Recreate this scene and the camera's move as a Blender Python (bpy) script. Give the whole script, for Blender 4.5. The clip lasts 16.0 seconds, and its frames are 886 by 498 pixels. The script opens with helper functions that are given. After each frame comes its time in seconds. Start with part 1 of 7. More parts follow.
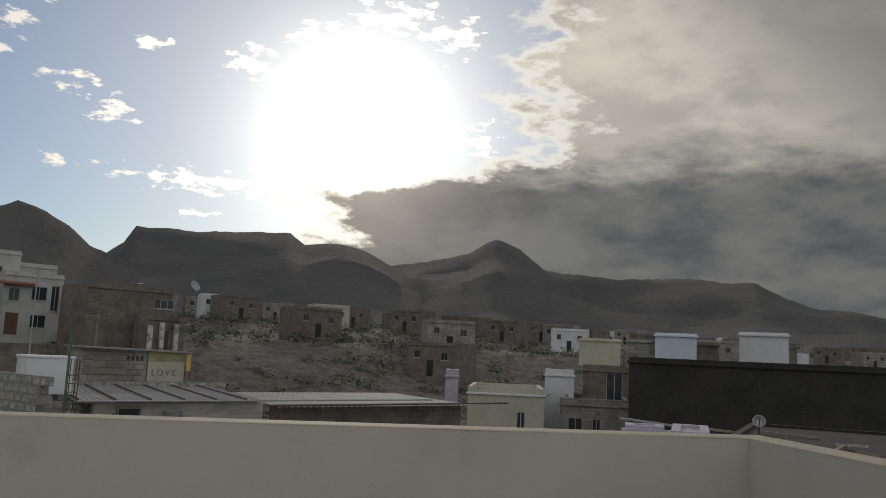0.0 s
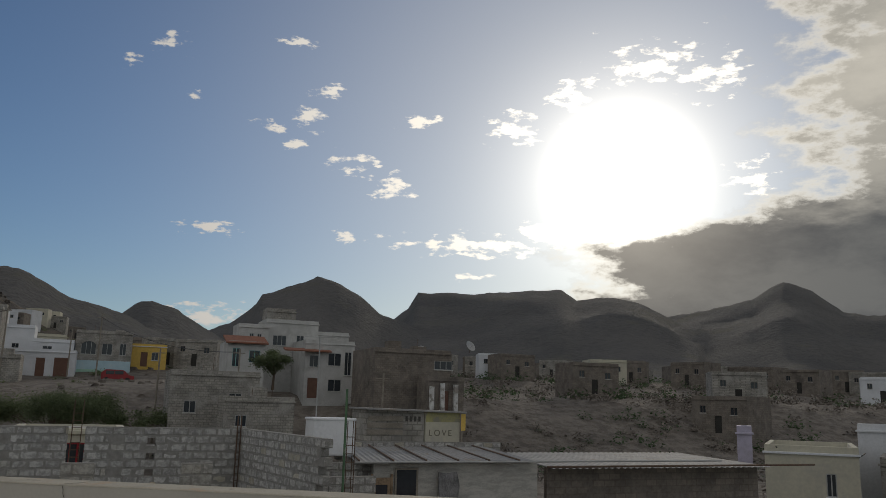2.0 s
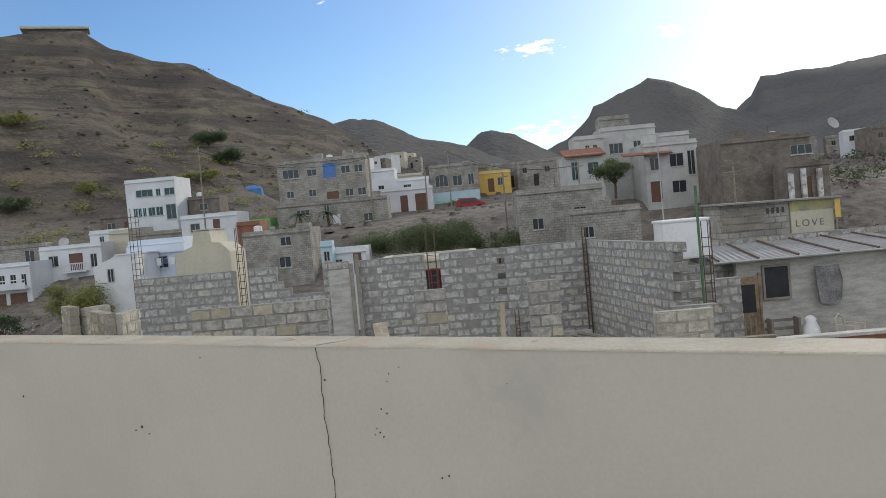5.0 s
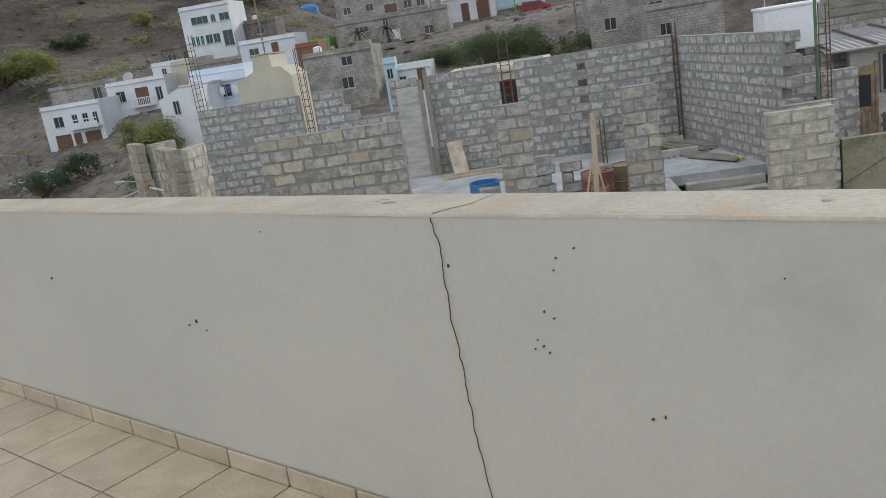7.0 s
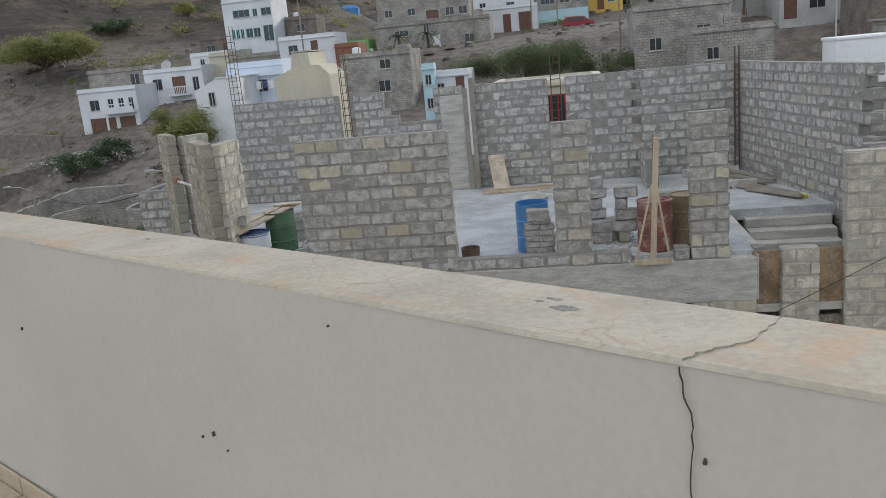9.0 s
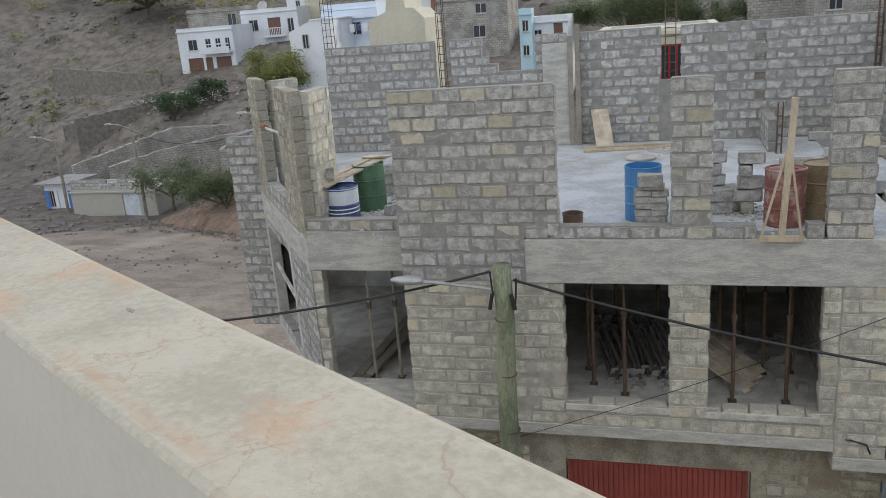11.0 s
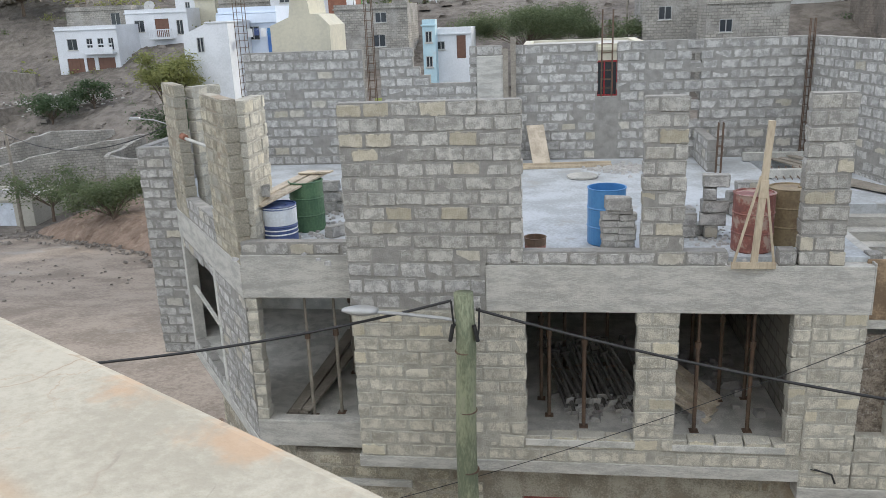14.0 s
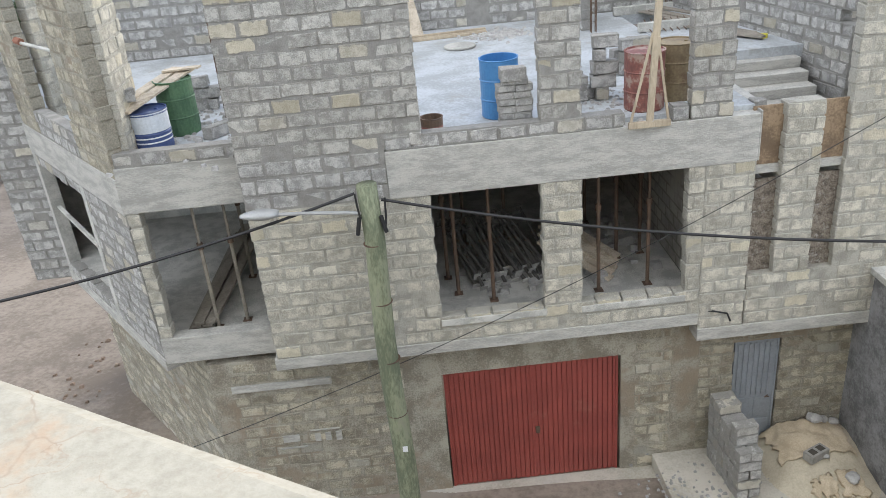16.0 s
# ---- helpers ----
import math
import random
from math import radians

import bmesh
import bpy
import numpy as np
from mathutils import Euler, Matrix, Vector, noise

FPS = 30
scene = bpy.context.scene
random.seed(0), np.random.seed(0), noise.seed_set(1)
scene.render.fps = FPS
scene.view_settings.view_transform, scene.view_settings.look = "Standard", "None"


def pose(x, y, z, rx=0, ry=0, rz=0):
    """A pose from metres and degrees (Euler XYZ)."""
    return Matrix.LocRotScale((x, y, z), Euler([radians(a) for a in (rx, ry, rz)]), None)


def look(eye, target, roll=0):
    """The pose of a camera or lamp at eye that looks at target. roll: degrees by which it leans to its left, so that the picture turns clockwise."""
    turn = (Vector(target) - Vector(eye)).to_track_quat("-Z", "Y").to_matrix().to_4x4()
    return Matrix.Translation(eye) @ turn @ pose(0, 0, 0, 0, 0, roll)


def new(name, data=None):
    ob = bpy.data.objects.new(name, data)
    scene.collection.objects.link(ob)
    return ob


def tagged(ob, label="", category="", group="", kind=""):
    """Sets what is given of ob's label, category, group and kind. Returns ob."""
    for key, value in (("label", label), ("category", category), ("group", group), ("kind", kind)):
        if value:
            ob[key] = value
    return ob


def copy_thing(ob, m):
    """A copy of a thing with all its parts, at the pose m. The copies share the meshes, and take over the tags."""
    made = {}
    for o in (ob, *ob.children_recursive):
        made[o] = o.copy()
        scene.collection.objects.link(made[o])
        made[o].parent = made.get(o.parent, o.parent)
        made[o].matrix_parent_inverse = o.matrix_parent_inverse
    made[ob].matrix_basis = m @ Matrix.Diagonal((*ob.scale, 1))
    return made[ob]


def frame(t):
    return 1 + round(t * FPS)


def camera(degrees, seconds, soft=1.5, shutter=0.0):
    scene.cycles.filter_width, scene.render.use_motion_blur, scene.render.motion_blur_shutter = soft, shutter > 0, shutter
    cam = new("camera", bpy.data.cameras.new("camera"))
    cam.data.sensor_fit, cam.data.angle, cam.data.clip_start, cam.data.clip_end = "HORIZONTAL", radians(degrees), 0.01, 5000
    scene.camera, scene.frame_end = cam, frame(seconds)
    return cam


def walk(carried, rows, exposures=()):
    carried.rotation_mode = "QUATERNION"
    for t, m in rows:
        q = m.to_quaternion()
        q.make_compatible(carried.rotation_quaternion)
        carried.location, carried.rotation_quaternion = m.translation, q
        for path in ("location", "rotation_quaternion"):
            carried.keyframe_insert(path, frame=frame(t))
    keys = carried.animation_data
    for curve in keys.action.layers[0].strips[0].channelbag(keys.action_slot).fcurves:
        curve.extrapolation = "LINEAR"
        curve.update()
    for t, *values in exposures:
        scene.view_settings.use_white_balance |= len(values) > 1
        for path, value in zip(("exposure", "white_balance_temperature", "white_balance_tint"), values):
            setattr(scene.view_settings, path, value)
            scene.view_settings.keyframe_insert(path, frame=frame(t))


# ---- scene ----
cam = camera(57.4, 16.0, soft=0.85)
PATH = [
    (0, (1.596, -17.836, 9.456), (2.907, -16.348, 9.717), 2.6),
    (0.5, (1.856, -17.601, 9.463), (2.874, -15.916, 9.816), 2.6),
    (1, (1.928, -17.488, 9.469), (2.84, -15.757, 9.888), 3.7),
    (1.5, (2.121, -17.324, 9.461), (2.994, -15.568, 9.852), 3.4),
    (2, (2.37, -17.096, 9.484), (3.108, -15.275, 9.857), 1.5),
    (2.5, (2.42, -16.806, 9.486), (2.971, -14.918, 9.851), 1.1),
    (3, (2.447, -16.571, 9.481), (2.854, -14.633, 9.763), 0.2),
    (3.5, (2.6, -16.259, 9.464), (2.93, -14.293, 9.621), -2.3),
    (4, (2.66, -15.957, 9.426), (2.948, -13.98, 9.513), -2.8),
    (4.5, (2.718, -15.667, 9.454), (2.868, -13.673, 9.483), -2.6),
    (5, (2.842, -15.326, 9.438), (2.778, -13.328, 9.374), -5.2),
    (5.2, (2.873, -15.234, 9.44), (2.755, -13.24, 9.353), -6.2),
    (7.3, (2.39, -13.997, 9.415), (2.102, -12.086, 8.901), -9.2),
    (7.5, (2.309, -13.904, 9.426), (2.051, -11.989, 8.909), -8.0),
    (8, (2.248, -13.633, 9.401), (2.037, -11.711, 8.888), -6.5),
    (8.5, (2.207, -13.358, 9.418), (1.97, -11.438, 8.911), -6.4),
    (9, (2.087, -13.189, 9.415), (1.756, -11.272, 8.949), -5.5),
    (9.5, (1.977, -13.089, 9.47), (1.539, -11.192, 9.011), -4.0),
    (10, (1.901, -12.75, 9.399), (1.376, -10.897, 8.86), -4.3),
    (10.1, (1.865, -12.712, 9.395), (1.328, -10.867, 8.838), -4.9),
    (10.2, (1.857, -12.64, 9.399), (1.318, -10.801, 8.827), -4.6),
    (12.3, (1.174, -11.773, 9.393), (0.651, -9.925, 8.832), -5.1),
    (12.5, (1.091, -11.728, 9.387), (0.626, -9.863, 8.833), -5.3),
    (13, (0.865, -11.634, 9.374), (0.572, -9.73, 8.836), -3.8),
    (13.5, (0.686, -11.524, 9.394), (0.423, -9.619, 8.844), -2.2),
    (14, (0.494, -11.34, 9.404), (0.223, -9.44, 8.84), -2.3),
    (14.5, (0.281, -11.247, 9.403), (0.057, -9.361, 8.779), -2.5),
    (15, (0.203, -11.183, 9.363), (0.04, -9.327, 8.636), -2.9),
    (15.5, (-0.058, -11.009, 9.458), (-0.1, -9.19, 8.626), -3.5),
    (16, (-0.085, -10.929, 9.468), (-0.039, -9.129, 8.597), -5.5),
]
walk(cam, [(t, look(eye, target, roll)) for t, eye, target, roll in PATH],
     ((0.0, -0.97, 7000, 10), (1.5, -1.12, 7000, 10), (2.5, -1.25, 6800, 10), (3.3, -1.15, 6650, 10), (4.0, -0.75, 6650, 10), (4.5, -0.42, 6650, 10), (5.0, 0.12, 6650, 10),
      (7.5, 0.27, 6500, 10), (10.0, 0.27, 6500, 10), (12.5, 0.85, 6450, 10), (14.5, 0.87, 6450, 10), (16.0, 1.14, 6400, 10)))

# ---- light ----
SUN_AZ, SUN_EL = radians(35.0), radians(15.5)
SUN_DIR = Vector((math.sin(SUN_AZ) * math.cos(SUN_EL), math.cos(SUN_AZ) * math.cos(SUN_EL), math.sin(SUN_EL)))
sun_lamp = new("sun", bpy.data.lights.new("sun", "SUN"))
sun_lamp.data.energy, sun_lamp.data.angle, sun_lamp.data.color = 1.35, radians(3.0), (1.0, 0.92, 0.80)
sun_lamp.matrix_world = look(SUN_DIR * 50, (0, 0, 0))


class Nodes:
    """A short way to write node trees."""

    def __init__(self, tree):
        self.tree = tree

    def add(self, kind, **inputs):
        node = self.tree.nodes.new(kind)
        for key, value in inputs.items():
            key = key.replace("_", " ")
            if isinstance(value, bpy.types.NodeSocket):
                self.tree.links.new(value, node.inputs[key])
            else:
                node.inputs[key].default_value = value
        return node

    def math(self, op, a, b=0.0, c=0.0, clamp=False):
        node = self.tree.nodes.new("ShaderNodeMath")
        node.operation, node.use_clamp = op, clamp
        for socket, value in zip(node.inputs, (a, b, c)):
            if isinstance(value, bpy.types.NodeSocket):
                self.tree.links.new(value, socket)
            else:
                socket.default_value = value
        return node.outputs[0]

    def mix(self, fac, a, b, blend="MIX"):
        node = self.tree.nodes.new("ShaderNodeMix")
        node.data_type, node.blend_type = "RGBA", blend
        for socket, value in ((node.inputs[0], fac), (node.inputs[6], a), (node.inputs[7], b)):
            if isinstance(value, bpy.types.NodeSocket):
                self.tree.links.new(value, socket)
            elif isinstance(value, (int, float)):
                socket.default_value = value
            else:
                socket.default_value = (*value, 1.0)
        return node.outputs[2]

    def ramp(self, fac, lo, hi):
        node = self.tree.nodes.new("ShaderNodeMapRange")
        node.interpolation_type = "SMOOTHSTEP"
        self.tree.links.new(fac, node.inputs[0])
        for i, value in ((1, lo), (2, hi)):
            node.inputs[i].default_value = value
        return node.outputs[0]

    def vmath(self, op, a, b=None):
        node = self.tree.nodes.new("ShaderNodeVectorMath")
        node.operation = op
        for socket, value in zip(node.inputs, (a, b)):
            if isinstance(value, bpy.types.NodeSocket):
                self.tree.links.new(value, socket)
            elif value is not None:
                socket.default_value = value
        return node

    def noise(self, vector, scale, detail=4.0, rough=0.55):
        return self.add("ShaderNodeTexNoise", Vector=vector, Scale=scale, Detail=detail, Roughness=rough).outputs[0]


# loose flocks of small cloud: bearing, height, half width and half height in degrees
FLOCKS = ((11.7, 19.5, 1.8, 1.0), (15.3, 16.4, 2.2, 0.9), (18.0, 14.9, 2.2, 1.1), (20.1, 19.7, 1.8, 0.7), (27.0, 19.3, 2.4, 1.5), (31.4, 21.4, 2.2, 1.6),
          (37.0, 23.2, 4.2, 1.8), (41.0, 22.3, 3.0, 1.8), (25.0, 11.1, 7.6, 1.0), (29.5, 12.0, 3.0, 1.0), (15.0, 11.4, 1.0, 0.6), (43.3, 15.3, 2.0, 1.4), (2.0, 23.4, 1.5, 0.9),
          (11.0, 24.5, 1.6, 0.5), (-0.3, 21.8, 1.0, 0.5), (4.0, 20.0, 0.8, 0.4), (13.3, 21.3, 1.4, 0.6), (9.4, 18.7, 1.5, 0.5), (11.2, 17.5, 1.0, 0.5),
          (5.5, 11.4, 2.7, 0.6), (-8.7, 15.7, 0.8, 0.4), (24.5, 8.8, 1.5, 0.35), (5.6, 5.5, 4.2, 1.1))


def make_world():
    world = bpy.data.worlds.new("sky")
    scene.world = world
    world.use_nodes = True
    world.node_tree.nodes.clear()
    n = Nodes(world.node_tree)
    sky = n.tree.nodes.new("ShaderNodeTexSky")
    sky.sky_type, sky.sun_disc = "NISHITA", False
    sky.sun_elevation, sky.sun_rotation = SUN_EL, SUN_AZ
    sky.air_density, sky.dust_density, sky.ozone_density = 1.0, 0.35, 2.5
    way = n.vmath("NORMALIZE", n.tree.nodes.new("ShaderNodeTexCoord").outputs["Generated"]).outputs[0]
    split = n.add("ShaderNodeSeparateXYZ", Vector=way)
    x, y, z = split.outputs
    side = n.math("SUBTRACT", n.math("MULTIPLY", x, math.cos(SUN_AZ)), n.math("MULTIPLY", y, math.sin(SUN_AZ)))
    near_sun = n.vmath("DOT_PRODUCT", way, tuple(SUN_DIR)).outputs["Value"]
    near_sun = n.math("MAXIMUM", near_sun, 0.0)
    over = n.math("ADD", n.math("MAXIMUM", z, 0.0), 0.12)
    sheet = n.add("ShaderNodeCombineXYZ", X=n.math("DIVIDE", x, over), Y=n.math("DIVIDE", y, over)).outputs[0]
    # bearing and height of the view line, in degrees
    az = n.math("MULTIPLY", n.math("ARCTAN2", x, y), math.degrees(1))
    el = n.math("MULTIPLY", n.math("ARCSINE", z), math.degrees(1))
    dome = n.add("ShaderNodeCombineXYZ", X=az, Y=el).outputs[0]
    # small fair-weather clouds in loose flocks
    near = None
    for c_az, c_el, wide, high in FLOCKS:
        off = n.vmath("MULTIPLY", n.vmath("SUBTRACT", dome, (c_az, c_el, 0)).outputs[0], (1 / wide, 1 / high, 0)).outputs[0]
        far = n.vmath("LENGTH", off).outputs["Value"]
        near = far if near is None else n.math("MINIMUM", near, far)
    small = n.noise(n.vmath("MULTIPLY", dome, (0.62, 1.5, 1.0)).outputs[0], 1.0, 7.0, 0.6)
    few = n.math("ADD", n.math("SUBTRACT", 1.0, near), n.math("MULTIPLY", n.math("SUBTRACT", small, 0.5), 5.0))
    few = n.ramp(few, 0.35, 0.95)
    # the cloud bank beside and below the sun, heavy and dark towards the horizon
    wave = n.noise(sheet, 1.3, 7.0, 0.62)
    puff = n.noise(n.vmath("MULTIPLY", way, (1.0, 1.0, 2.2)).outputs[0], 5.5, 8.0, 0.6)
    edge = n.math("SUBTRACT", 46.0, n.math("MULTIPLY", n.ramp(el, 13.9, 10.4), 15.5))
    ragged = n.noise(n.vmath("MULTIPLY", dome, (0.2, 0.42, 1.0)).outputs[0], 1.0, 8.0, 0.62)
    bank = n.math("ADD", az, n.math("MULTIPLY", n.math("SUBTRACT", puff, 0.5), 10.0))
    bank = n.math("SUBTRACT", n.math("ADD", bank, n.math("MULTIPLY", n.math("SUBTRACT", ragged, 0.5), 24.0)), edge)
    bank = n.math("MULTIPLY", n.ramp(bank, -2.0, 4.5), n.ramp(y, -0.1, 0.2))
    thick = n.ramp(puff, 0.36, 0.66)
    above = n.math("ADD", z, n.math("MULTIPLY", n.math("SUBTRACT", wave, 0.5), 0.16))
    above = n.ramp(n.math("SUBTRACT", above, n.math("MULTIPLY", n.math("MAXIMUM", side, 0.0), 0.03)), 0.195, 0.255)
    crown = n.ramp(n.math("ADD", n.math("ADD", z, side), n.math("MULTIPLY", n.math("SUBTRACT", puff, 0.5), 0.5)), 0.72, 0.90)
    glow = n.math("POWER", near_sun, 16.0)
    core = n.math("POWER", near_sun, 800.0)
    base = n.vmath("SCALE", sky.outputs[0])
    base.inputs["Scale"].default_value = SKY_STRENGTH
    base = n.vmath("MULTIPLY", base.outputs[0], (0.80, 0.98, 1.22))
    haze = n.math("MULTIPLY", n.math("POWER", near_sun, 9.0), 0.5)
    base = n.mix(haze, base.outputs[0], (0.72, 0.74, 0.76))
    grey = n.mix(thick, (0.15, 0.165, 0.19), (0.33, 0.345, 0.355))
    pale = n.mix(thick, (0.62, 0.62, 0.59), (1.2, 1.17, 1.08))
    pale = n.mix(n.math("MULTIPLY", crown, 0.75), pale, (0.26, 0.275, 0.29))
    dark = n.mix(above, grey, pale)
    lit = n.mix(n.math("MULTIPLY", n.math("POWER", near_sun, 18.0), n.math("MULTIPLY", above, 0.8)), dark, (1.25, 1.22, 1.12))
    lit = n.mix(n.math("MULTIPLY", n.math("POWER", near_sun, 90.0), 0.7), lit, (1.1, 1.03, 0.92))
    white = n.mix(glow, (1.1, 1.1, 1.1), (2.6, 2.5, 2.3))
    colour = n.mix(few, base, white)
    # unseen bright high cloud, added over and behind the terrace to light the facade
    fill_veil = n.math("MULTIPLY", n.ramp(n.math("SUBTRACT", n.math("MULTIPLY", z, 0.75), n.math("MULTIPLY", near_sun, 1.0)), -0.35, 0.35), n.math("ADD", 0.55, n.math("MULTIPLY", n.noise(sheet, 0.7, 5.0), 0.6)))
    colour = n.mix(fill_veil, colour, FILL_VEIL)
    hot = n.math("ADD", n.math("MULTIPLY", core, 14.0), n.math("ADD", n.math("MULTIPLY", n.math("POWER", near_sun, 130.0), 1.5), n.math("MULTIPLY", glow, 0.5)))
    warm = n.vmath("SCALE", (1.0, 0.96, 0.88))
    n.tree.links.new(hot, warm.inputs["Scale"])
    colour = n.vmath("ADD", colour, warm.outputs[0]).outputs[0]
    through_cloud = n.vmath("SCALE", lit)
    n.tree.links.new(n.math("ADD", n.math("MULTIPLY", core, 2.0), 1.0), through_cloud.inputs["Scale"])
    rim = n.math("MULTIPLY", n.math("MULTIPLY", bank, n.math("SUBTRACT", 1.0, bank)), n.math("MULTIPLY", n.math("POWER", near_sun, 6.0), 3.2))
    cloudy = n.mix(rim, through_cloud.outputs[0], (2.3, 2.2, 1.95))
    colour = n.mix(bank, colour, cloudy)
    shade = n.add("ShaderNodeBackground", Color=colour, Strength=1.0)
    out = n.tree.nodes.new("ShaderNodeOutputWorld")
    n.tree.links.new(shade.outputs[0], out.inputs[0])


SKY_STRENGTH = 0.125
FILL_VEIL = (1.0, 1.02, 1.05)
make_world()


# ---- materials ----
def surface(name, light, dark, scale=3.0, fine=40.0, rough=0.85, bump=0.15, metal=0.0, vary=0.0, stain=None, stain_scale=1.2,
            stain_at=0.56, stretch=(1, 1, 1), deep=0.01, odd=None, smear=None, crisp=1.0, wide=0.012, courses=None, strata=None):
    """Two-scale mottled surface in metres. vary: brightness from piece to piece. stain: a colour in blotches. odd: a colour some pieces take."""
    m = bpy.data.materials.new(name)
    m.use_nodes = True
    n = Nodes(m.node_tree)
    bsdf = m.node_tree.nodes["Principled BSDF"]
    place = m.node_tree.nodes.new("ShaderNodeNewGeometry").outputs["Position"]
    if stretch != (1, 1, 1):
        place = n.vmath("MULTIPLY", place, stretch).outputs[0]
    big = n.noise(place, scale, 5.0, 0.6)
    small = n.noise(place, fine, 4.0, 0.65)
    both = n.math("ADD", n.math("MULTIPLY", big, 0.6), n.math("MULTIPLY", small, 0.4))
    colour = n.mix(n.ramp(both, 0.5 - 0.14 / crisp, 0.5 + 0.14 / crisp), dark, light)
    if stain:
        blot = n.noise(place, stain_scale, 6.0, 0.68)
        colour = n.mix(n.math("MULTIPLY", n.ramp(blot, stain_at, stain_at + 0.13), 0.8), colour, stain)
    if vary or odd:
        chance = m.node_tree.nodes.new("ShaderNodeObjectInfo").outputs["Random"]
        if odd:
            colour = n.mix(n.math("MULTIPLY", n.ramp(chance, 0.84, 0.98), 0.6), colour, odd)
        wobble = n.math("FRACT", n.math("MULTIPLY", chance, 7.31))
        factor = n.math("ADD", 1.0 - vary / 2, n.math("MULTIPLY", wobble, vary))
        tone = n.vmath("SCALE", colour)
        m.node_tree.links.new(factor, tone.inputs["Scale"])
        colour = tone.outputs[0]
    if courses:  # block courses of a wall that is only seen from afar
        px, py, pz = n.add("ShaderNodeSeparateXYZ", Vector=place).outputs
        flat = n.add("ShaderNodeCombineXYZ", X=n.math("ADD", px, py), Y=pz).outputs[0]
        bricks = n.add("ShaderNodeTexBrick", Vector=flat, Scale=1.0)
        bricks.inputs["Mortar Size"].default_value, bricks.inputs["Brick Width"].default_value, bricks.inputs["Row Height"].default_value = 0.022, 0.42, 0.215
        bricks.inputs["Color1"].default_value, bricks.inputs["Color2"].default_value, bricks.inputs["Mortar"].default_value = (1.12, 1.1, 1.06, 1), (0.8, 0.8, 0.8, 1), (*courses, 1)
        bare = n.ramp(n.noise(place, 0.5, 3.0), 0.62, 0.5)
        colour = n.mix(n.math("MULTIPLY", bare, 0.9), colour, bricks.outputs["Color"], "MULTIPLY")
    if strata:  # tilted rock bands and darker outcrops
        tilted = n.vmath("MULTIPLY", place, (0.012, 0.012, 0.16)).outputs[0]
        lean = n.vmath("DOT_PRODUCT", place, (0.012, -0.006, 0.0)).outputs["Value"]
        tilted = n.vmath("ADD", tilted, n.add("ShaderNodeCombineXYZ", Z=lean).outputs[0]).outputs[0]
        broad = n.noise(tilted, 1.0, 6.0, 0.62)
        thin = n.noise(tilted, 3.7, 5.0, 0.6)
        height = n.add("ShaderNodeSeparateXYZ", Vector=place).outputs[2]
        foot = n.ramp(n.math("ADD", height, n.math("MULTIPLY", n.noise(place, 0.03, 5.0), 26.0)), 33.0, 23.0)
        soil = n.mix(n.ramp(n.noise(place, 0.8, 5.0, 0.65), 0.38, 0.62), (0.135, 0.118, 0.102), (0.235, 0.21, 0.182))
        colour = n.mix(n.math("MULTIPLY", foot, 0.85), colour, soil)
        dry = n.math("SUBTRACT", 1.0, n.math("MULTIPLY", foot, 0.7))
        colour = n.mix(n.math("MULTIPLY", n.math("MULTIPLY", n.ramp(broad, 0.47, 0.6), dry), 0.75), colour, strata)
        colour = n.mix(n.math("MULTIPLY", n.math("MULTIPLY", n.ramp(thin, 0.52, 0.64), dry), 0.6), colour, tuple(c * 0.6 for c in strata))
    if smear:  # mortar dragged raggedly over a block's edges
        own = n.tree.nodes.new("ShaderNodeTexCoord").outputs["Object"]
        ox, oy, oz = n.add("ShaderNodeSeparateXYZ", Vector=own).outputs
        gap = n.math("MINIMUM", n.math("MULTIPLY", n.math("SUBTRACT", 0.5, n.math("ABSOLUTE", ox)), 0.4), n.math("MULTIPLY", n.math("SUBTRACT", 0.5, n.math("ABSOLUTE", oz)), 0.19))
        rag = n.math("MULTIPLY", n.math("SUBTRACT", n.noise(place, 9.0, 5.0, 0.62), 0.5), 0.15)
        over = n.ramp(n.math("ADD", gap, rag), wide + 0.007, wide - 0.004)
        colour = n.mix(n.math("MULTIPLY", over, 0.85), colour, n.mix(n.ramp(small, 0.35, 0.65), tuple(c * 0.72 for c in smear), smear))
    m.node_tree.links.new(colour, bsdf.inputs["Base Color"])
    bsdf.inputs["Roughness"].default_value, bsdf.inputs["Metallic"].default_value = rough, metal
    if bump:
        b = n.add("ShaderNodeBump", Strength=min(1.0, bump), Distance=deep, Height=n.math("ADD", small, n.math("MULTIPLY", big, 0.5)))
        m.node_tree.links.new(b.outputs[0], bsdf.inputs["Normal"])
    return m


def plain(name, colour, rough=0.6, metal=0.0):
    return surface(name, tuple(min(1, c * 1.1) for c in colour), tuple(c * 0.86 for c in colour), 2.5, 30, rough, 0.06, metal)


BLOCK = surface("block_concrete", (0.53, 0.52, 0.495), (0.29, 0.283, 0.27), 7, 62, 0.95, 1.0, vary=0.3, odd=(0.50, 0.45, 0.335), deep=0.02, smear=(0.315, 0.305, 0.28), crisp=1.5, wide=0.016)
BLOCK_WARM = surface("block_weathered", (0.63, 0.595, 0.50), (0.36, 0.34, 0.285), 5, 58, 0.95, 1.0, vary=0.24, odd=(0.58, 0.52, 0.37), deep=0.02, smear=(0.47, 0.45, 0.39), crisp=1.5, wide=0.018)
BLOCK_FRONT = surface("block_panel", (0.51, 0.495, 0.455), (0.29, 0.28, 0.255), 7, 62, 0.95, 1.0, vary=0.34, odd=(0.52, 0.455, 0.315), deep=0.02, smear=(0.33, 0.315, 0.28), crisp=1.5, wide=0.009)
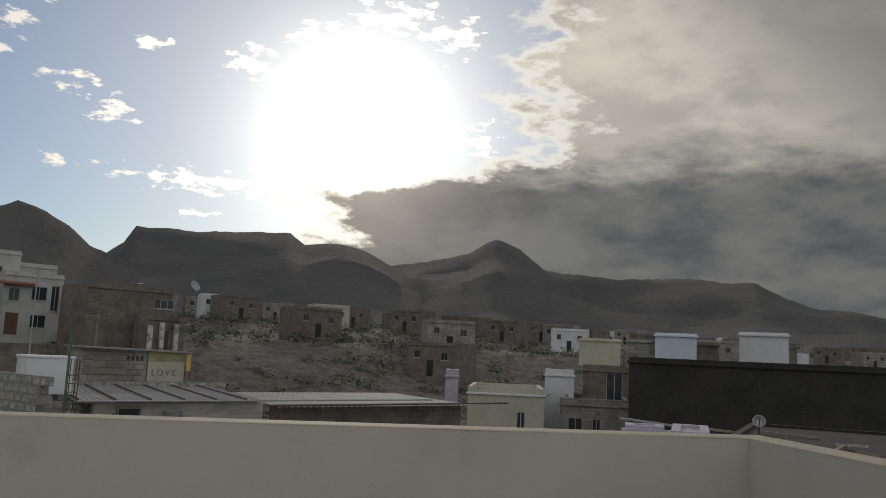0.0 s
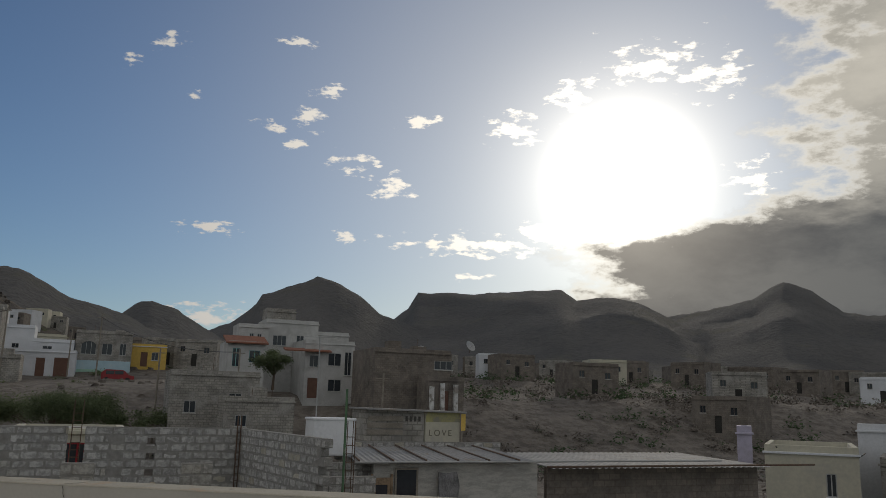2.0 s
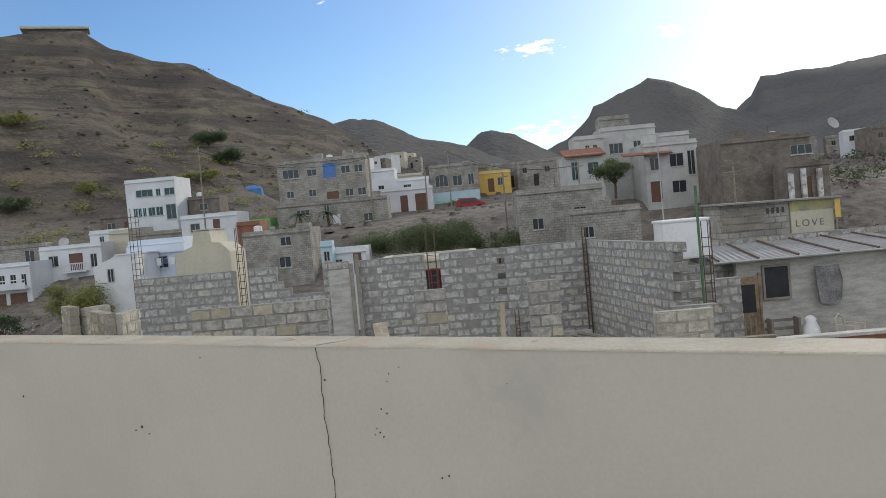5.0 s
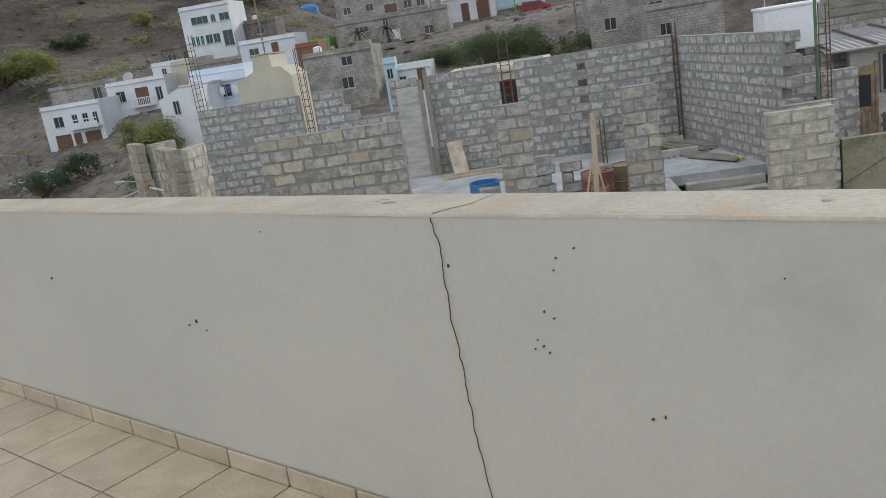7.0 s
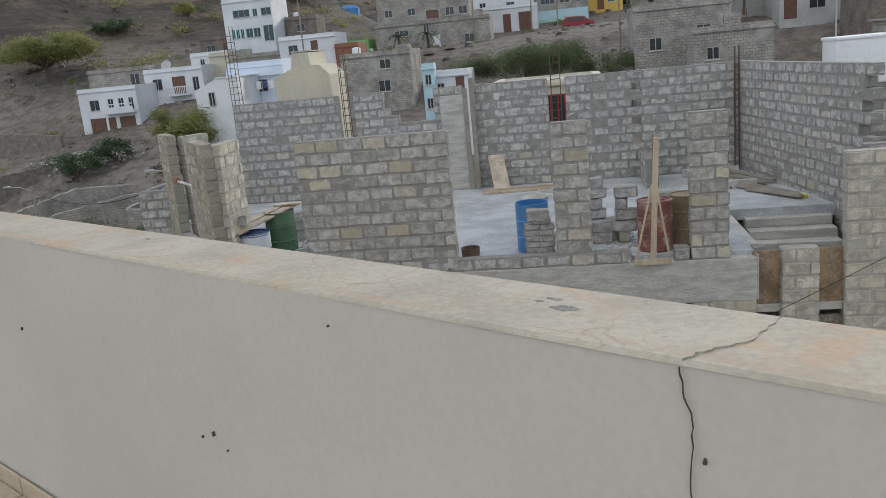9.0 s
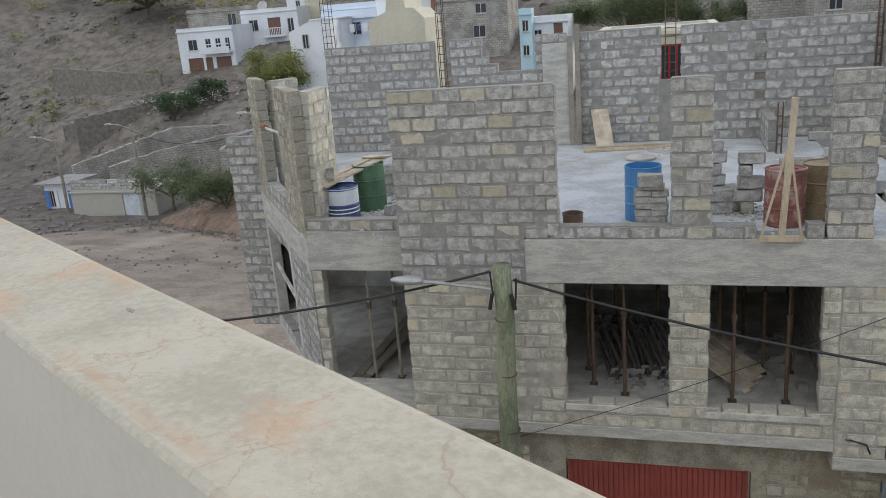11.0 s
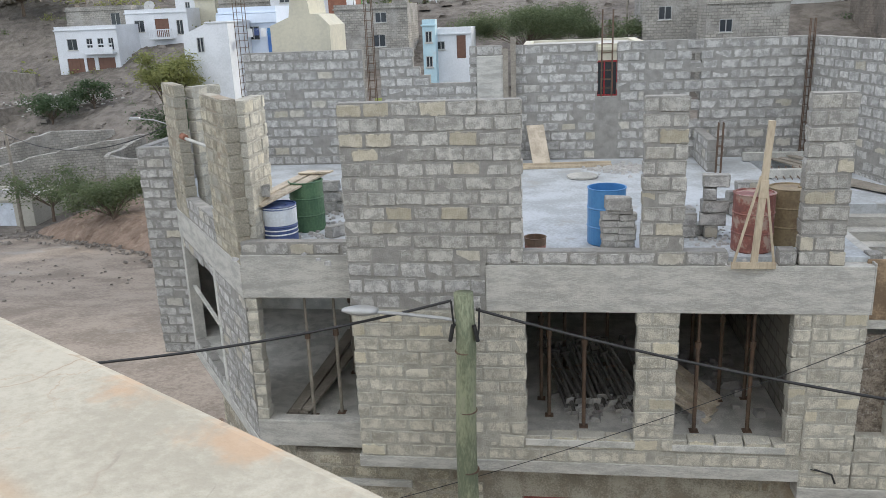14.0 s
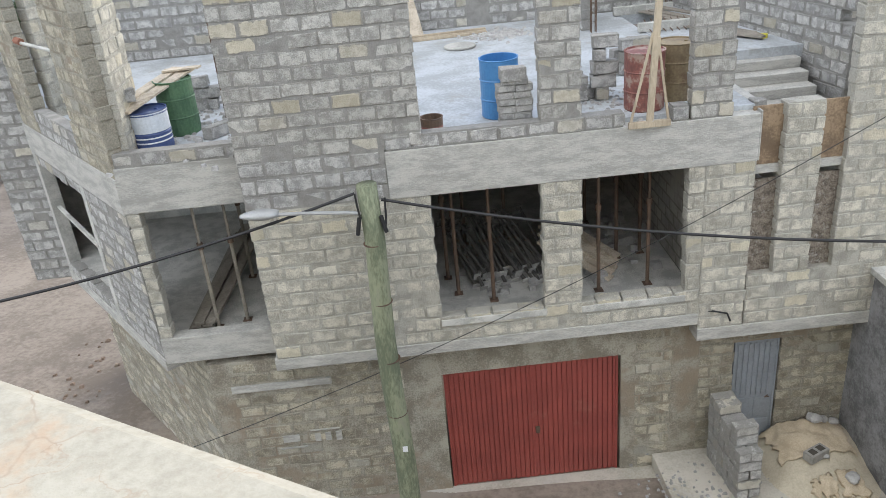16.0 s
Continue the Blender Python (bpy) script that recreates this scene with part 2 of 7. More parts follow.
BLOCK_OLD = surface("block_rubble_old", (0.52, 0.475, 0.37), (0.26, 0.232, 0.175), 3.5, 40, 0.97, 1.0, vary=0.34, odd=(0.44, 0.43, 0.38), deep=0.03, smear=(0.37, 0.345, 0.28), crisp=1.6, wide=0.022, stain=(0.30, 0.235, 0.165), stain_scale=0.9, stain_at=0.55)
MORTAR = surface("mortar", (0.315, 0.305, 0.28), (0.22, 0.212, 0.197), 6, 55, 0.95, 0.8, deep=0.02, stain=(0.34, 0.33, 0.305), stain_scale=5)
MORTAR_WARM = surface("mortar_weathered", (0.47, 0.45, 0.39), (0.31, 0.295, 0.252), 4, 55, 0.95, 0.9, deep=0.02, stain=(0.42, 0.4, 0.34), stain_scale=4, crisp=1.4)
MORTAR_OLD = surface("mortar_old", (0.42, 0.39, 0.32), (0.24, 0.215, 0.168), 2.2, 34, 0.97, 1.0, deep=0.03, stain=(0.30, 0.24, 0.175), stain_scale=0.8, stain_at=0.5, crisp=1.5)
CAST = surface("cast_concrete", (0.51, 0.497, 0.455), (0.345, 0.337, 0.31), 3.0, 30, 0.9, 0.8, crisp=1.3, stretch=(0.7, 0.7, 2.6), stain=(0.33, 0.322, 0.295), stain_scale=1.9, deep=0.014)
CAST_LIGHT = surface("pale_concrete", (0.55, 0.54, 0.50), (0.37, 0.365, 0.335), 3, 45, 0.9, 0.7, crisp=1.6, stain=(0.33, 0.32, 0.30))
SCREED = surface("deck_screed", (0.48, 0.505, 0.525), (0.335, 0.35, 0.355), 1.4, 20, 0.8, 0.4, crisp=1.4, stain=(0.33, 0.322, 0.30), stain_scale=1.3, stain_at=0.55)
DIRT = surface("dirt_street", (0.285, 0.24, 0.196), (0.175, 0.144, 0.116), 0.5, 7, 0.97, 0.8, crisp=1.3, deep=0.03, stain=(0.30, 0.278, 0.248), stain_scale=0.16)
HILL = surface("dry_hillside", (0.145, 0.116, 0.084), (0.055, 0.045, 0.036), 0.09, 0.9, 0.97, 1.0, crisp=1.5, deep=0.7, stain=(0.135, 0.13, 0.075), stain_scale=0.045, stain_at=0.56, strata=(0.05, 0.044, 0.039))
ROCK = surface("mountain_rock", (0.105, 0.10, 0.095), (0.06, 0.06, 0.06), 0.006, 0.12, 0.97, 0.9, deep=4.0, stain=(0.10, 0.095, 0.075), stain_scale=0.009)
PAINT = surface("parapet_paint", (0.51, 0.485, 0.43), (0.455, 0.432, 0.385), 1.1, 60, 0.6, 0.12, deep=0.003, stain=(0.40, 0.385, 0.345), stain_scale=0.9, stain_at=0.6)


def crazed(name):
    """Old cream masonry paint, crazed, with rust-brown veins, scratches and a rusty band along its inner edge."""
    m = surface(name, (0.45, 0.415, 0.335), (0.35, 0.318, 0.25), 4.0, 70, 0.8, 0.5, crisp=1.3, deep=0.003, stain=(0.46, 0.315, 0.20), stain_scale=3.6, stain_at=0.56)
    n = Nodes(m.node_tree)
    bsdf = m.node_tree.nodes["Principled BSDF"]
    colour = bsdf.inputs["Base Color"].links[0].from_socket
    place = m.node_tree.nodes.new("ShaderNodeNewGeometry").outputs["Position"]
    for scale, width, bend_by, strength, tint, patch, lo in ((3.1, 0.008, 0.13, 0.6, (0.27, 0.20, 0.14), 2.0, 0.44), (9.0, 0.018, 0.10, 0.5, (0.32, 0.225, 0.15), 4.0, 0.48), (30.0, 0.06, 0.03, 0.22, (0.32, 0.25, 0.185), 5.0, 0.5)):
        bend = n.vmath("SCALE", n.add("ShaderNodeTexNoise", Vector=place, Scale=scale * 1.6, Detail=4.0, Roughness=0.65).outputs["Color"])
        bend.inputs["Scale"].default_value = bend_by
        cell = m.node_tree.nodes.new("ShaderNodeTexVoronoi")
        cell.feature = "DISTANCE_TO_EDGE"
        cell.inputs["Scale"].default_value = scale
        m.node_tree.links.new(n.vmath("ADD", place, bend.outputs[0]).outputs[0], cell.inputs["Vector"])
        where = n.ramp(n.noise(place, patch, 4.0), lo, lo + 0.14)
        halo = n.math("MULTIPLY", n.ramp(cell.outputs["Distance"], width * 4, 0.0), n.math("MULTIPLY", where, strength * 0.35))
        colour = n.mix(halo, colour, (0.42, 0.325, 0.23))
        vein = n.math("MULTIPLY", n.ramp(cell.outputs["Distance"], width, 0.0), n.math("MULTIPLY", where, strength))
        colour = n.mix(vein, colour, tint)
    # dark straight scratches
    scratch = n.noise(n.vmath("MULTIPLY", place, (60.0, 9.0, 1.0)).outputs[0], 1.0, 2.0, 0.5)
    scratch = n.math("MULTIPLY", n.ramp(scratch, 0.70, 0.76), n.ramp(n.noise(place, 3.0, 2.0), 0.56, 0.66))
    colour = n.mix(n.math("MULTIPLY", scratch, 0.6), colour, (0.15, 0.13, 0.11))
    # rusty, broken band along the inner edge
    own = n.add("ShaderNodeSeparateXYZ", Vector=n.tree.nodes.new("ShaderNodeTexCoord").outputs["Object"]).outputs[1]
    own = n.math("ADD", own, n.math("MULTIPLY", n.math("SUBTRACT", n.noise(place, 9.0, 4.0), 0.5), 0.03))
    band = n.math("MULTIPLY", n.ramp(own, 0.012, 0.02), n.ramp(own, 0.05, 0.022))
    band = n.math("MULTIPLY", band, n.ramp(n.noise(place, 2.6, 5.0, 0.65), 0.36, 0.62))
    colour = n.mix(n.math("MULTIPLY", band, 0.6), colour, (0.42, 0.29, 0.18))
    m.node_tree.links.new(colour, bsdf.inputs["Base Color"])
    return m


CAP = crazed("parapet_cap")
PEELING = surface("peeling_whitewash", (0.70, 0.70, 0.68), (0.52, 0.52, 0.50), 1.5, 12, 0.9, 0.4, stain=(0.22, 0.19, 0.16), stain_scale=1.6, stain_at=0.46)
DRYWOOD = surface("bleached_timber", (0.58, 0.505, 0.40), (0.38, 0.32, 0.245), 3, 34, 0.9, 0.4, crisp=1.5)
DULLSTEEL = surface("dull_steel", (0.13, 0.122, 0.112), (0.065, 0.06, 0.056), 6, 50, 0.8, 0.2, metal=0.1)
TILE = surface("floor_tile", (0.50, 0.42, 0.31), (0.39, 0.315, 0.225), 7, 60, 0.45, 0.15, vary=0.14, deep=0.004)
GROUT = plain("tile_grout", (0.52, 0.48, 0.41), 0.9)
DARK = plain("crack_dark", (0.075, 0.066, 0.054), 0.95)
STONE = surface("dry_stone", (0.24, 0.215, 0.185), (0.13, 0.115, 0.10), 2.5, 18, 0.95, 0.9, vary=0.3, deep=0.03)
# stained white wall, greyed in its base colour to stand for distant haze
HAZED_WHITE = surface("hazed_white_wall", (0.55, 0.55, 0.535), (0.42, 0.42, 0.405), 0.7, 8, 0.85, 0.15, stain=(0.36, 0.355, 0.335), stain_scale=0.5, stain_at=0.54)
WHITE = surface("white_wall", (0.70, 0.72, 0.75), (0.58, 0.60, 0.62), 0.5, 8, 0.8, 0.1, stain=(0.56, 0.56, 0.55), stain_scale=0.35, stain_at=0.6)
BLUEWHITE = surface("blue_white_wall", (0.66, 0.73, 0.83), (0.58, 0.65, 0.75), 0.5, 8, 0.8, 0.1, stain=(0.52, 0.56, 0.60), stain_scale=0.4, stain_at=0.6)
CREAM = surface("cream_wall", (0.56, 0.53, 0.42), (0.45, 0.43, 0.35), 0.5, 6, 0.85, 0.15, stain=(0.43, 0.41, 0.36), stain_scale=0.6)
GREYHOUSE = surface("grey_render", (0.38, 0.365, 0.335), (0.25, 0.24, 0.22), 0.9, 9, 0.95, 0.5, crisp=1.4, stain=(0.20, 0.19, 0.175), stain_scale=0.35, courses=(0.58, 0.57, 0.54))
# near-black base colour: the shade of an unlit wall put into the render
UNLIT_DARK = surface("unlit_render", (0.05, 0.047, 0.042), (0.028, 0.027, 0.025), 0.6, 7, 0.95, 0.4)
BROWNHOUSE = surface("brown_render", (0.25, 0.22, 0.19), (0.15, 0.132, 0.115), 0.9, 9, 0.95, 0.4, stain=(0.10, 0.09, 0.08), stain_scale=0.4, courses=(0.78, 0.76, 0.73))
YELLOW = plain("yellow_wall", (0.66, 0.45, 0.11), 0.8)
GREENWALL = plain("green_wall", (0.20, 0.45, 0.16), 0.8)
CYAN = surface("cyan_wall", (0.48, 0.64, 0.70), (0.37, 0.53, 0.60), 0.8, 9, 0.8, 0.1, stain=(0.50, 0.54, 0.55), stain_scale=0.8)
LILAC = plain("lilac_wall", (0.45, 0.42, 0.52), 0.8)
MINT = plain("mint_wall", (0.36, 0.58, 0.47), 0.8)
BROWN = plain("brown_door", (0.15, 0.075, 0.05), 0.6)
TEAL = plain("teal_frame", (0.20, 0.42, 0.42), 0.6)
ROOFTILE = surface("clay_roof", (0.30, 0.135, 0.085), (0.21, 0.092, 0.06), 3, 25, 0.85, 0.4)
GLASS = plain("dark_pane", (0.035, 0.042, 0.05), 0.12)
FRAME = plain("window_frame", (0.38, 0.385, 0.38), 0.5)
REDDOOR = surface("red_metal_door", (0.30, 0.066, 0.052), (0.225, 0.049, 0.04), 1.8, 20, 0.5, 0.1, stain=(0.33, 0.115, 0.085), stain_scale=1.4, stain_at=0.6)
GREYDOOR = plain("grey_metal_door", (0.26, 0.28, 0.30), 0.45)
WOOD = surface("raw_timber", (0.51, 0.43, 0.315), (0.33, 0.272, 0.195), 2, 30, 0.8, 0.3, stretch=(1, 1, 0.25))
OLDWOOD = surface("grey_timber", (0.31, 0.28, 0.235), (0.19, 0.168, 0.138), 2, 30, 0.9, 0.3)
PLY = surface("formwork_board", (0.33, 0.24, 0.155), (0.17, 0.12, 0.078), 3.5, 26, 0.9, 0.5, crisp=1.4)
BLUE = surface("blue_plastic", (0.07, 0.225, 0.46), (0.05, 0.175, 0.38), 2, 25, 0.4, 0.05)
NAVY = surface("navy_drum", (0.055, 0.09, 0.23), (0.04, 0.065, 0.17), 3, 25, 0.5, 0.1, stain=(0.32, 0.36, 0.42), stain_scale=2.0)
PALEBLUE = plain("pale_blue_drum", (0.56, 0.60, 0.65), 0.55)
GREENDRUM = surface("green_drum", (0.095, 0.185, 0.095), (0.05, 0.11, 0.06), 3, 25, 0.6, 0.2, stain=(0.24, 0.25, 0.17), stain_scale=4.0, stain_at=0.58)
REDDRUM = surface("red_drum", (0.29, 0.105, 0.08), (0.15, 0.065, 0.055), 4, 25, 0.7, 0.2, stain=(0.36, 0.29, 0.24), stain_scale=4, stain_at=0.5)
OCHREDRUM = surface("rusty_drum", (0.30, 0.235, 0.135), (0.19, 0.14, 0.085), 3, 25, 0.7, 0.15, stain=(0.15, 0.085, 0.05), stain_scale=2.4)
STEEL = surface("rusty_steel", (0.17, 0.11, 0.075), (0.10, 0.07, 0.052), 6, 60, 0.8, 0.2, metal=0.2)
GALV = surface("galvanised_sheet", (0.34, 0.335, 0.325), (0.24, 0.237, 0.232), 1.2, 20, 0.75, 0.08, metal=0.15, stain=(0.30, 0.25, 0.20), stain_scale=0.8)
POLE = surface("green_pole", (0.27, 0.29, 0.19), (0.135, 0.155, 0.10), 3.0, 30, 0.9, 0.5, crisp=1.5, stretch=(1, 1, 0.3), stain=(0.25, 0.245, 0.19), stain_scale=3)
CABLE = plain("black_cable", (0.02, 0.02, 0.021), 0.6)
LAMPGREY = plain("lamp_grey", (0.38, 0.385, 0.38), 0.4, 0.3)
TANKWHITE = surface("white_tank", (0.78, 0.79, 0.80), (0.66, 0.67, 0.68), 1, 12, 0.6, 0.08)
LEAF = surface("dry_leaf", (0.17, 0.205, 0.10), (0.085, 0.115, 0.055), 1.3, 9, 0.75, 0.0)
LEAF_DARK = surface("green_leaf", (0.095, 0.145, 0.065), (0.045, 0.075, 0.035), 1.3, 9, 0.7, 0.0)
LEAF_LIGHT = surface("yellow_leaf", (0.33, 0.335, 0.12), (0.19, 0.21, 0.08), 1.3, 9, 0.75, 0.0)
for leaf in (LEAF, LEAF_DARK, LEAF_LIGHT):
    tree_ = leaf.node_tree
    bsdf_ = tree_.nodes["Principled BSDF"]
    glow_ = tree_.nodes.new("ShaderNodeBsdfTranslucent")
    tree_.links.new(bsdf_.inputs["Base Color"].links[0].from_socket, glow_.inputs["Color"])
    blend_ = tree_.nodes.new("ShaderNodeMixShader")
    blend_.inputs[0].default_value = 0.4
    tree_.links.new(bsdf_.outputs[0], blend_.inputs[1])
    tree_.links.new(glow_.outputs[0], blend_.inputs[2])
    tree_.links.new(blend_.outputs[0], tree_.nodes["Material Output"].inputs[0])
BARK = surface("bark", (0.14, 0.105, 0.075), (0.085, 0.065, 0.05), 3, 25, 0.95, 0.5)
SAND = surface("sand_heap", (0.60, 0.535, 0.41), (0.45, 0.395, 0.295), 2, 30, 0.97, 0.5, deep=0.02)
TARP = surface("sack_cloth", (0.60, 0.505, 0.365), (0.42, 0.34, 0.235), 3, 40, 0.9, 0.3)
GRAVEL = surface("rubble_grey", (0.45, 0.44, 0.42), (0.30, 0.29, 0.275), 4, 30, 0.95, 0.6, vary=0.4)
CARPAINT = plain("red_car_paint", (0.30, 0.02, 0.025), 0.3)
RUBBER = plain("tyre_rubber", (0.025, 0.025, 0.026), 0.8)
BLUETARP = plain("blue_tarpaulin", (0.06, 0.20, 0.46), 0.6)
BLUEPAINT = plain("blue_paint", (0.07, 0.19, 0.50), 0.6)
SLATE = surface("slate_render", (0.30, 0.295, 0.295), (0.13, 0.128, 0.128), 2.5, 22, 0.9, 0.9, deep=0.03, stain=(0.27, 0.265, 0.26), stain_scale=3, stain_at=0.6)
DUST = surface("dusty_cement", (0.52, 0.485, 0.415), (0.35, 0.325, 0.265), 1.5, 30, 0.95, 0.5, deep=0.01, stain=(0.46, 0.44, 0.40), stain_scale=1.0)
BANK = surface("red_earth", (0.29, 0.215, 0.165), (0.17, 0.12, 0.09), 1.2, 14, 0.97, 0.9, deep=0.06, stain=(0.36, 0.29, 0.22), stain_scale=2.5)
INK = plain("painted_letters", (0.09, 0.085, 0.075), 0.9)
EARTH = surface("rubble_face", (0.33, 0.285, 0.23), (0.11, 0.088, 0.07), 9, 40, 0.97, 0.9, deep=0.03, stain=(0.42, 0.40, 0.36), stain_scale=12, stain_at=0.55)


# ---- building helpers ----
def part(name, bm, material, parent=None, label="", smooth=False):
    """Links a bmesh as one mesh object under a thing or a part."""
    me = bpy.data.meshes.new(name)
    if smooth:
        for f in bm.faces:
            f.smooth = True
    bm.to_mesh(me)
    bm.free()
    me.materials.append(material)
    ob = new(name, me)
    ob.parent = parent
    if label:
        ob["label"] = label
    return ob


def thing(name, x, y, z, label, category, rz=0.0, group="", kind=""):
    ob = new(name)
    ob.empty_display_size = 0.2
    ob.matrix_basis = pose(x, y, z, 0, 0, rz)
    return tagged(ob, label, category, group, kind)


def box(bm, x0, x1, y0, y1, z0, z1, m=None):
    v = [bm.verts.new((x, y, z)) for z in (z0, z1) for y in (y0, y1) for x in (x0, x1)]
    if m is not None:
        for p in v:
            p.co = m @ p.co
    for f in ((0, 2, 3, 1), (4, 5, 7, 6), (0, 1, 5, 4), (2, 6, 7, 3), (0, 4, 6, 2), (1, 3, 7, 5)):
        bm.faces.new([v[i] for i in f])
    return v


def solid(*dims, bevel=0.0, m=None):
    bm = bmesh.new()
    box(bm, *dims, m=m)
    if bevel:
        bmesh.ops.bevel(bm, geom=list(bm.edges), offset=bevel, segments=2, affect="EDGES", profile=0.6)
    return bm


def ring(bm, centre, axis, r, seg):
    a = Vector(axis).normalized()
    u = a.orthogonal().normalized()
    w = a.cross(u)
    return [bm.verts.new(Vector(centre) + (u * math.cos(i * math.tau / seg) + w * math.sin(i * math.tau / seg)) * r) for i in range(seg)]


def loft(bm, rings, caps=True):
    for a, b in zip(rings, rings[1:]):
        k = len(a)
        for i in range(k):
            bm.faces.new((a[i], a[(i + 1) % k], b[(i + 1) % k], b[i]))
    if caps:
        bm.faces.new(rings[0][::-1])
        bm.faces.new(rings[-1])


def tube(bm, points, radius, seg=8):
    points = [Vector(p) for p in points]
    rings = []
    for i, p in enumerate(points):
        axis = points[min(i + 1, len(points) - 1)] - points[max(i - 1, 0)]
        r = radius[i] if isinstance(radius, (list, tuple)) else radius
        rings.append(ring(bm, p, axis, r, seg))
    for a, b in zip(rings, rings[1:]):  # keep the rings from twisting
        shift = min(range(seg), key=lambda s: (b[s].co - a[0].co - (b[0].co - b[0].co)).length)
        b[:] = b[shift:] + b[:shift]
        if (b[1].co - a[1].co).length > (b[-1].co - a[1].co).length:
            b[:] = [b[0]] + b[:0:-1]
    loft(bm, rings)


def rod(points, radius, seg=8):
    bm = bmesh.new()
    tube(bm, points, radius, seg)
    bmesh.ops.recalc_face_normals(bm, faces=bm.faces)
    return bm


def turned(profile, seg=24):
    """A body of revolution about z from (radius, height) pairs."""
    bm = bmesh.new()
    loft(bm, [[bm.verts.new((r * math.cos(i * math.tau / seg), r * math.sin(i * math.tau / seg), z)) for i in range(seg)] for r, z in profile])
    bmesh.ops.recalc_face_normals(bm, faces=bm.faces)
    return bm


def pierced(bm, length, z0, z1, y0, y1, holes, shift=0.0):
    """One closed wall with openings cut through it, along x."""
    xs = sorted({0.0, length, *[max(0.0, min(length, v)) for h in holes for v in h[:2]]})
    zs = sorted({z0, z1, *[max(z0, min(z1, v)) for h in holes for v in h[2:]]})
    full = {}
    for i in range(len(xs) - 1):
        for k in range(len(zs) - 1):
            u, w = (xs[i] + xs[i + 1]) / 2, (zs[k] + zs[k + 1]) / 2
            full[i, k] = not any(h[0] <= u <= h[1] and h[2] <= w <= h[3] for h in holes)
    made = {}

    def vert(i, k, side):
        if (i, k, side) not in made:
            made[i, k, side] = bm.verts.new((xs[i] + shift, (y0, y1)[side], zs[k]))
        return made[i, k, side]

    for (i, k), solid_here in full.items():
        if not solid_here:
            continue
        ring_ = ((i, k), (i + 1, k), (i + 1, k + 1), (i, k + 1))
        bm.faces.new([vert(*p, 0) for p in ring_])
        bm.faces.new([vert(*p, 1) for p in ring_[::-1]])
        for (p, q), other in zip(((0, 1), (1, 2), (2, 3), (3, 0)), ((i, k - 1), (i + 1, k), (i, k + 1), (i - 1, k))):
            if not full.get(other, False):
                bm.faces.new((vert(*ring_[q], 0), vert(*ring_[p], 0), vert(*ring_[p], 1), vert(*ring_[q], 1)))


def unit_block(seed):
    rng = random.Random(seed)
    bm = bmesh.new()
    v = box(bm, -0.5, 0.5, -0.5, 0.5, -0.5, 0.5)
    for p in v:
        p.co += Vector((rng.uniform(-0.026, 0.026), rng.uniform(-0.035, 0.035), rng.uniform(-0.075, 0.075)))
    bmesh.ops.bevel(bm, geom=list(bm.edges), offset=0.05, segments=1, affect="EDGES")
    return bm


def block_meshes(material, tag):
    out = []
    for i in range(9):
        bm = unit_block(i + 11)
        me = bpy.data.meshes.new(tag)
        bm.to_mesh(me)
        bm.free()
        me.materials.append(material)
        out.append(me)
    return out


BLOCKS_FRONT = block_meshes(BLOCK_FRONT, "block_panel")
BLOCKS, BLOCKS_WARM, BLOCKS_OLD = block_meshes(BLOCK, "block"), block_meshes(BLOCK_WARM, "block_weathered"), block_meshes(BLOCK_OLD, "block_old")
COURSE, STEP = 0.2175, 0.41
PENDING = []


def block_wall(name, label, x, y, rz, length, z0, z1, thick=0.2, holes=(), meshes=None, mortar=None, bare=(), proud=0.009, seed=0, ends=(1, 1)):
    """A wall of concrete blocks: a mortar core, and blocks standing proud of it. It starts at (x, y) and runs along rz;
    its outer face is on the right of that way; ends: 0 where it butts against another wall. holes and bare (plain cast strips): (from, to, low, high) along it."""
    bm = bmesh.new()
    deep = min(0.03, length * 0.1)
    first, last = deep * ends[0], deep * ends[1]
    pierced(bm, length - first - last, z0, z1, 0.0, thick, [(h[0] - deep - first, h[1] + deep - first, *h[2:]) for h in holes], first)
    wall = part(name, bm, mortar or MORTAR)
    wall.matrix_basis = pose(x, y, 0, 0, 0, rz)
    tagged(wall, label, "wall", kind="structure")
    PENDING.append((wall, length, z0, z1, thick, list(holes), meshes or BLOCKS, list(bare), proud, seed))
    return wall


def lay_blocks():
    for wall, length, z0, z1, thick, holes, meshes, bare, proud, seed in PENDING:
        rng = random.Random(seed + 5)
        count = int((z1 - z0) / COURSE + 0.3)
        high = (z1 - z0) / max(1, count)
        for row in range(count):
            lo, hi = z0 + row * high, z0 + (row + 1) * high
            at = -STEP * (0.5 if row % 2 else 0.0) + rng.uniform(-0.03, 0.03)
            while at < length - 0.04:
                a, b = max(at, 0.0), min(at + STEP, length)
                at += STEP
                mid = (lo + hi) / 2
                spans = [(a, b)]
                for h in holes + bare:
                    if h[2] < mid < h[3]:
                        spans = [s for p, q in spans for s in ((p, min(q, h[0])), (max(p, h[1]), q)) if s[1] - s[0] > 0.07]
                for p, q in spans:
                    if q - p < 0.07:
                        continue
                    ob = new("brick", rng.choice(meshes))
                    ob.parent = wall
                    gap = rng.uniform(0.016, 0.046) if meshes is BLOCKS else rng.uniform(0.012, 0.032)
                    deep = thick + 2 * proud + rng.uniform(-0.008, 0.008)
                    turn = pose((p + q) / 2, thick / 2 + rng.uniform(-0.009, 0.009), mid + rng.uniform(-0.004, 0.004), 0, rng.uniform(-1.0, 1.0), rng.choice((0, 180)))
                    ob.matrix_basis = turn @ Matrix.Diagonal((q - p - gap, deep, high - gap * rng.uniform(0.9, 1.5), 1))


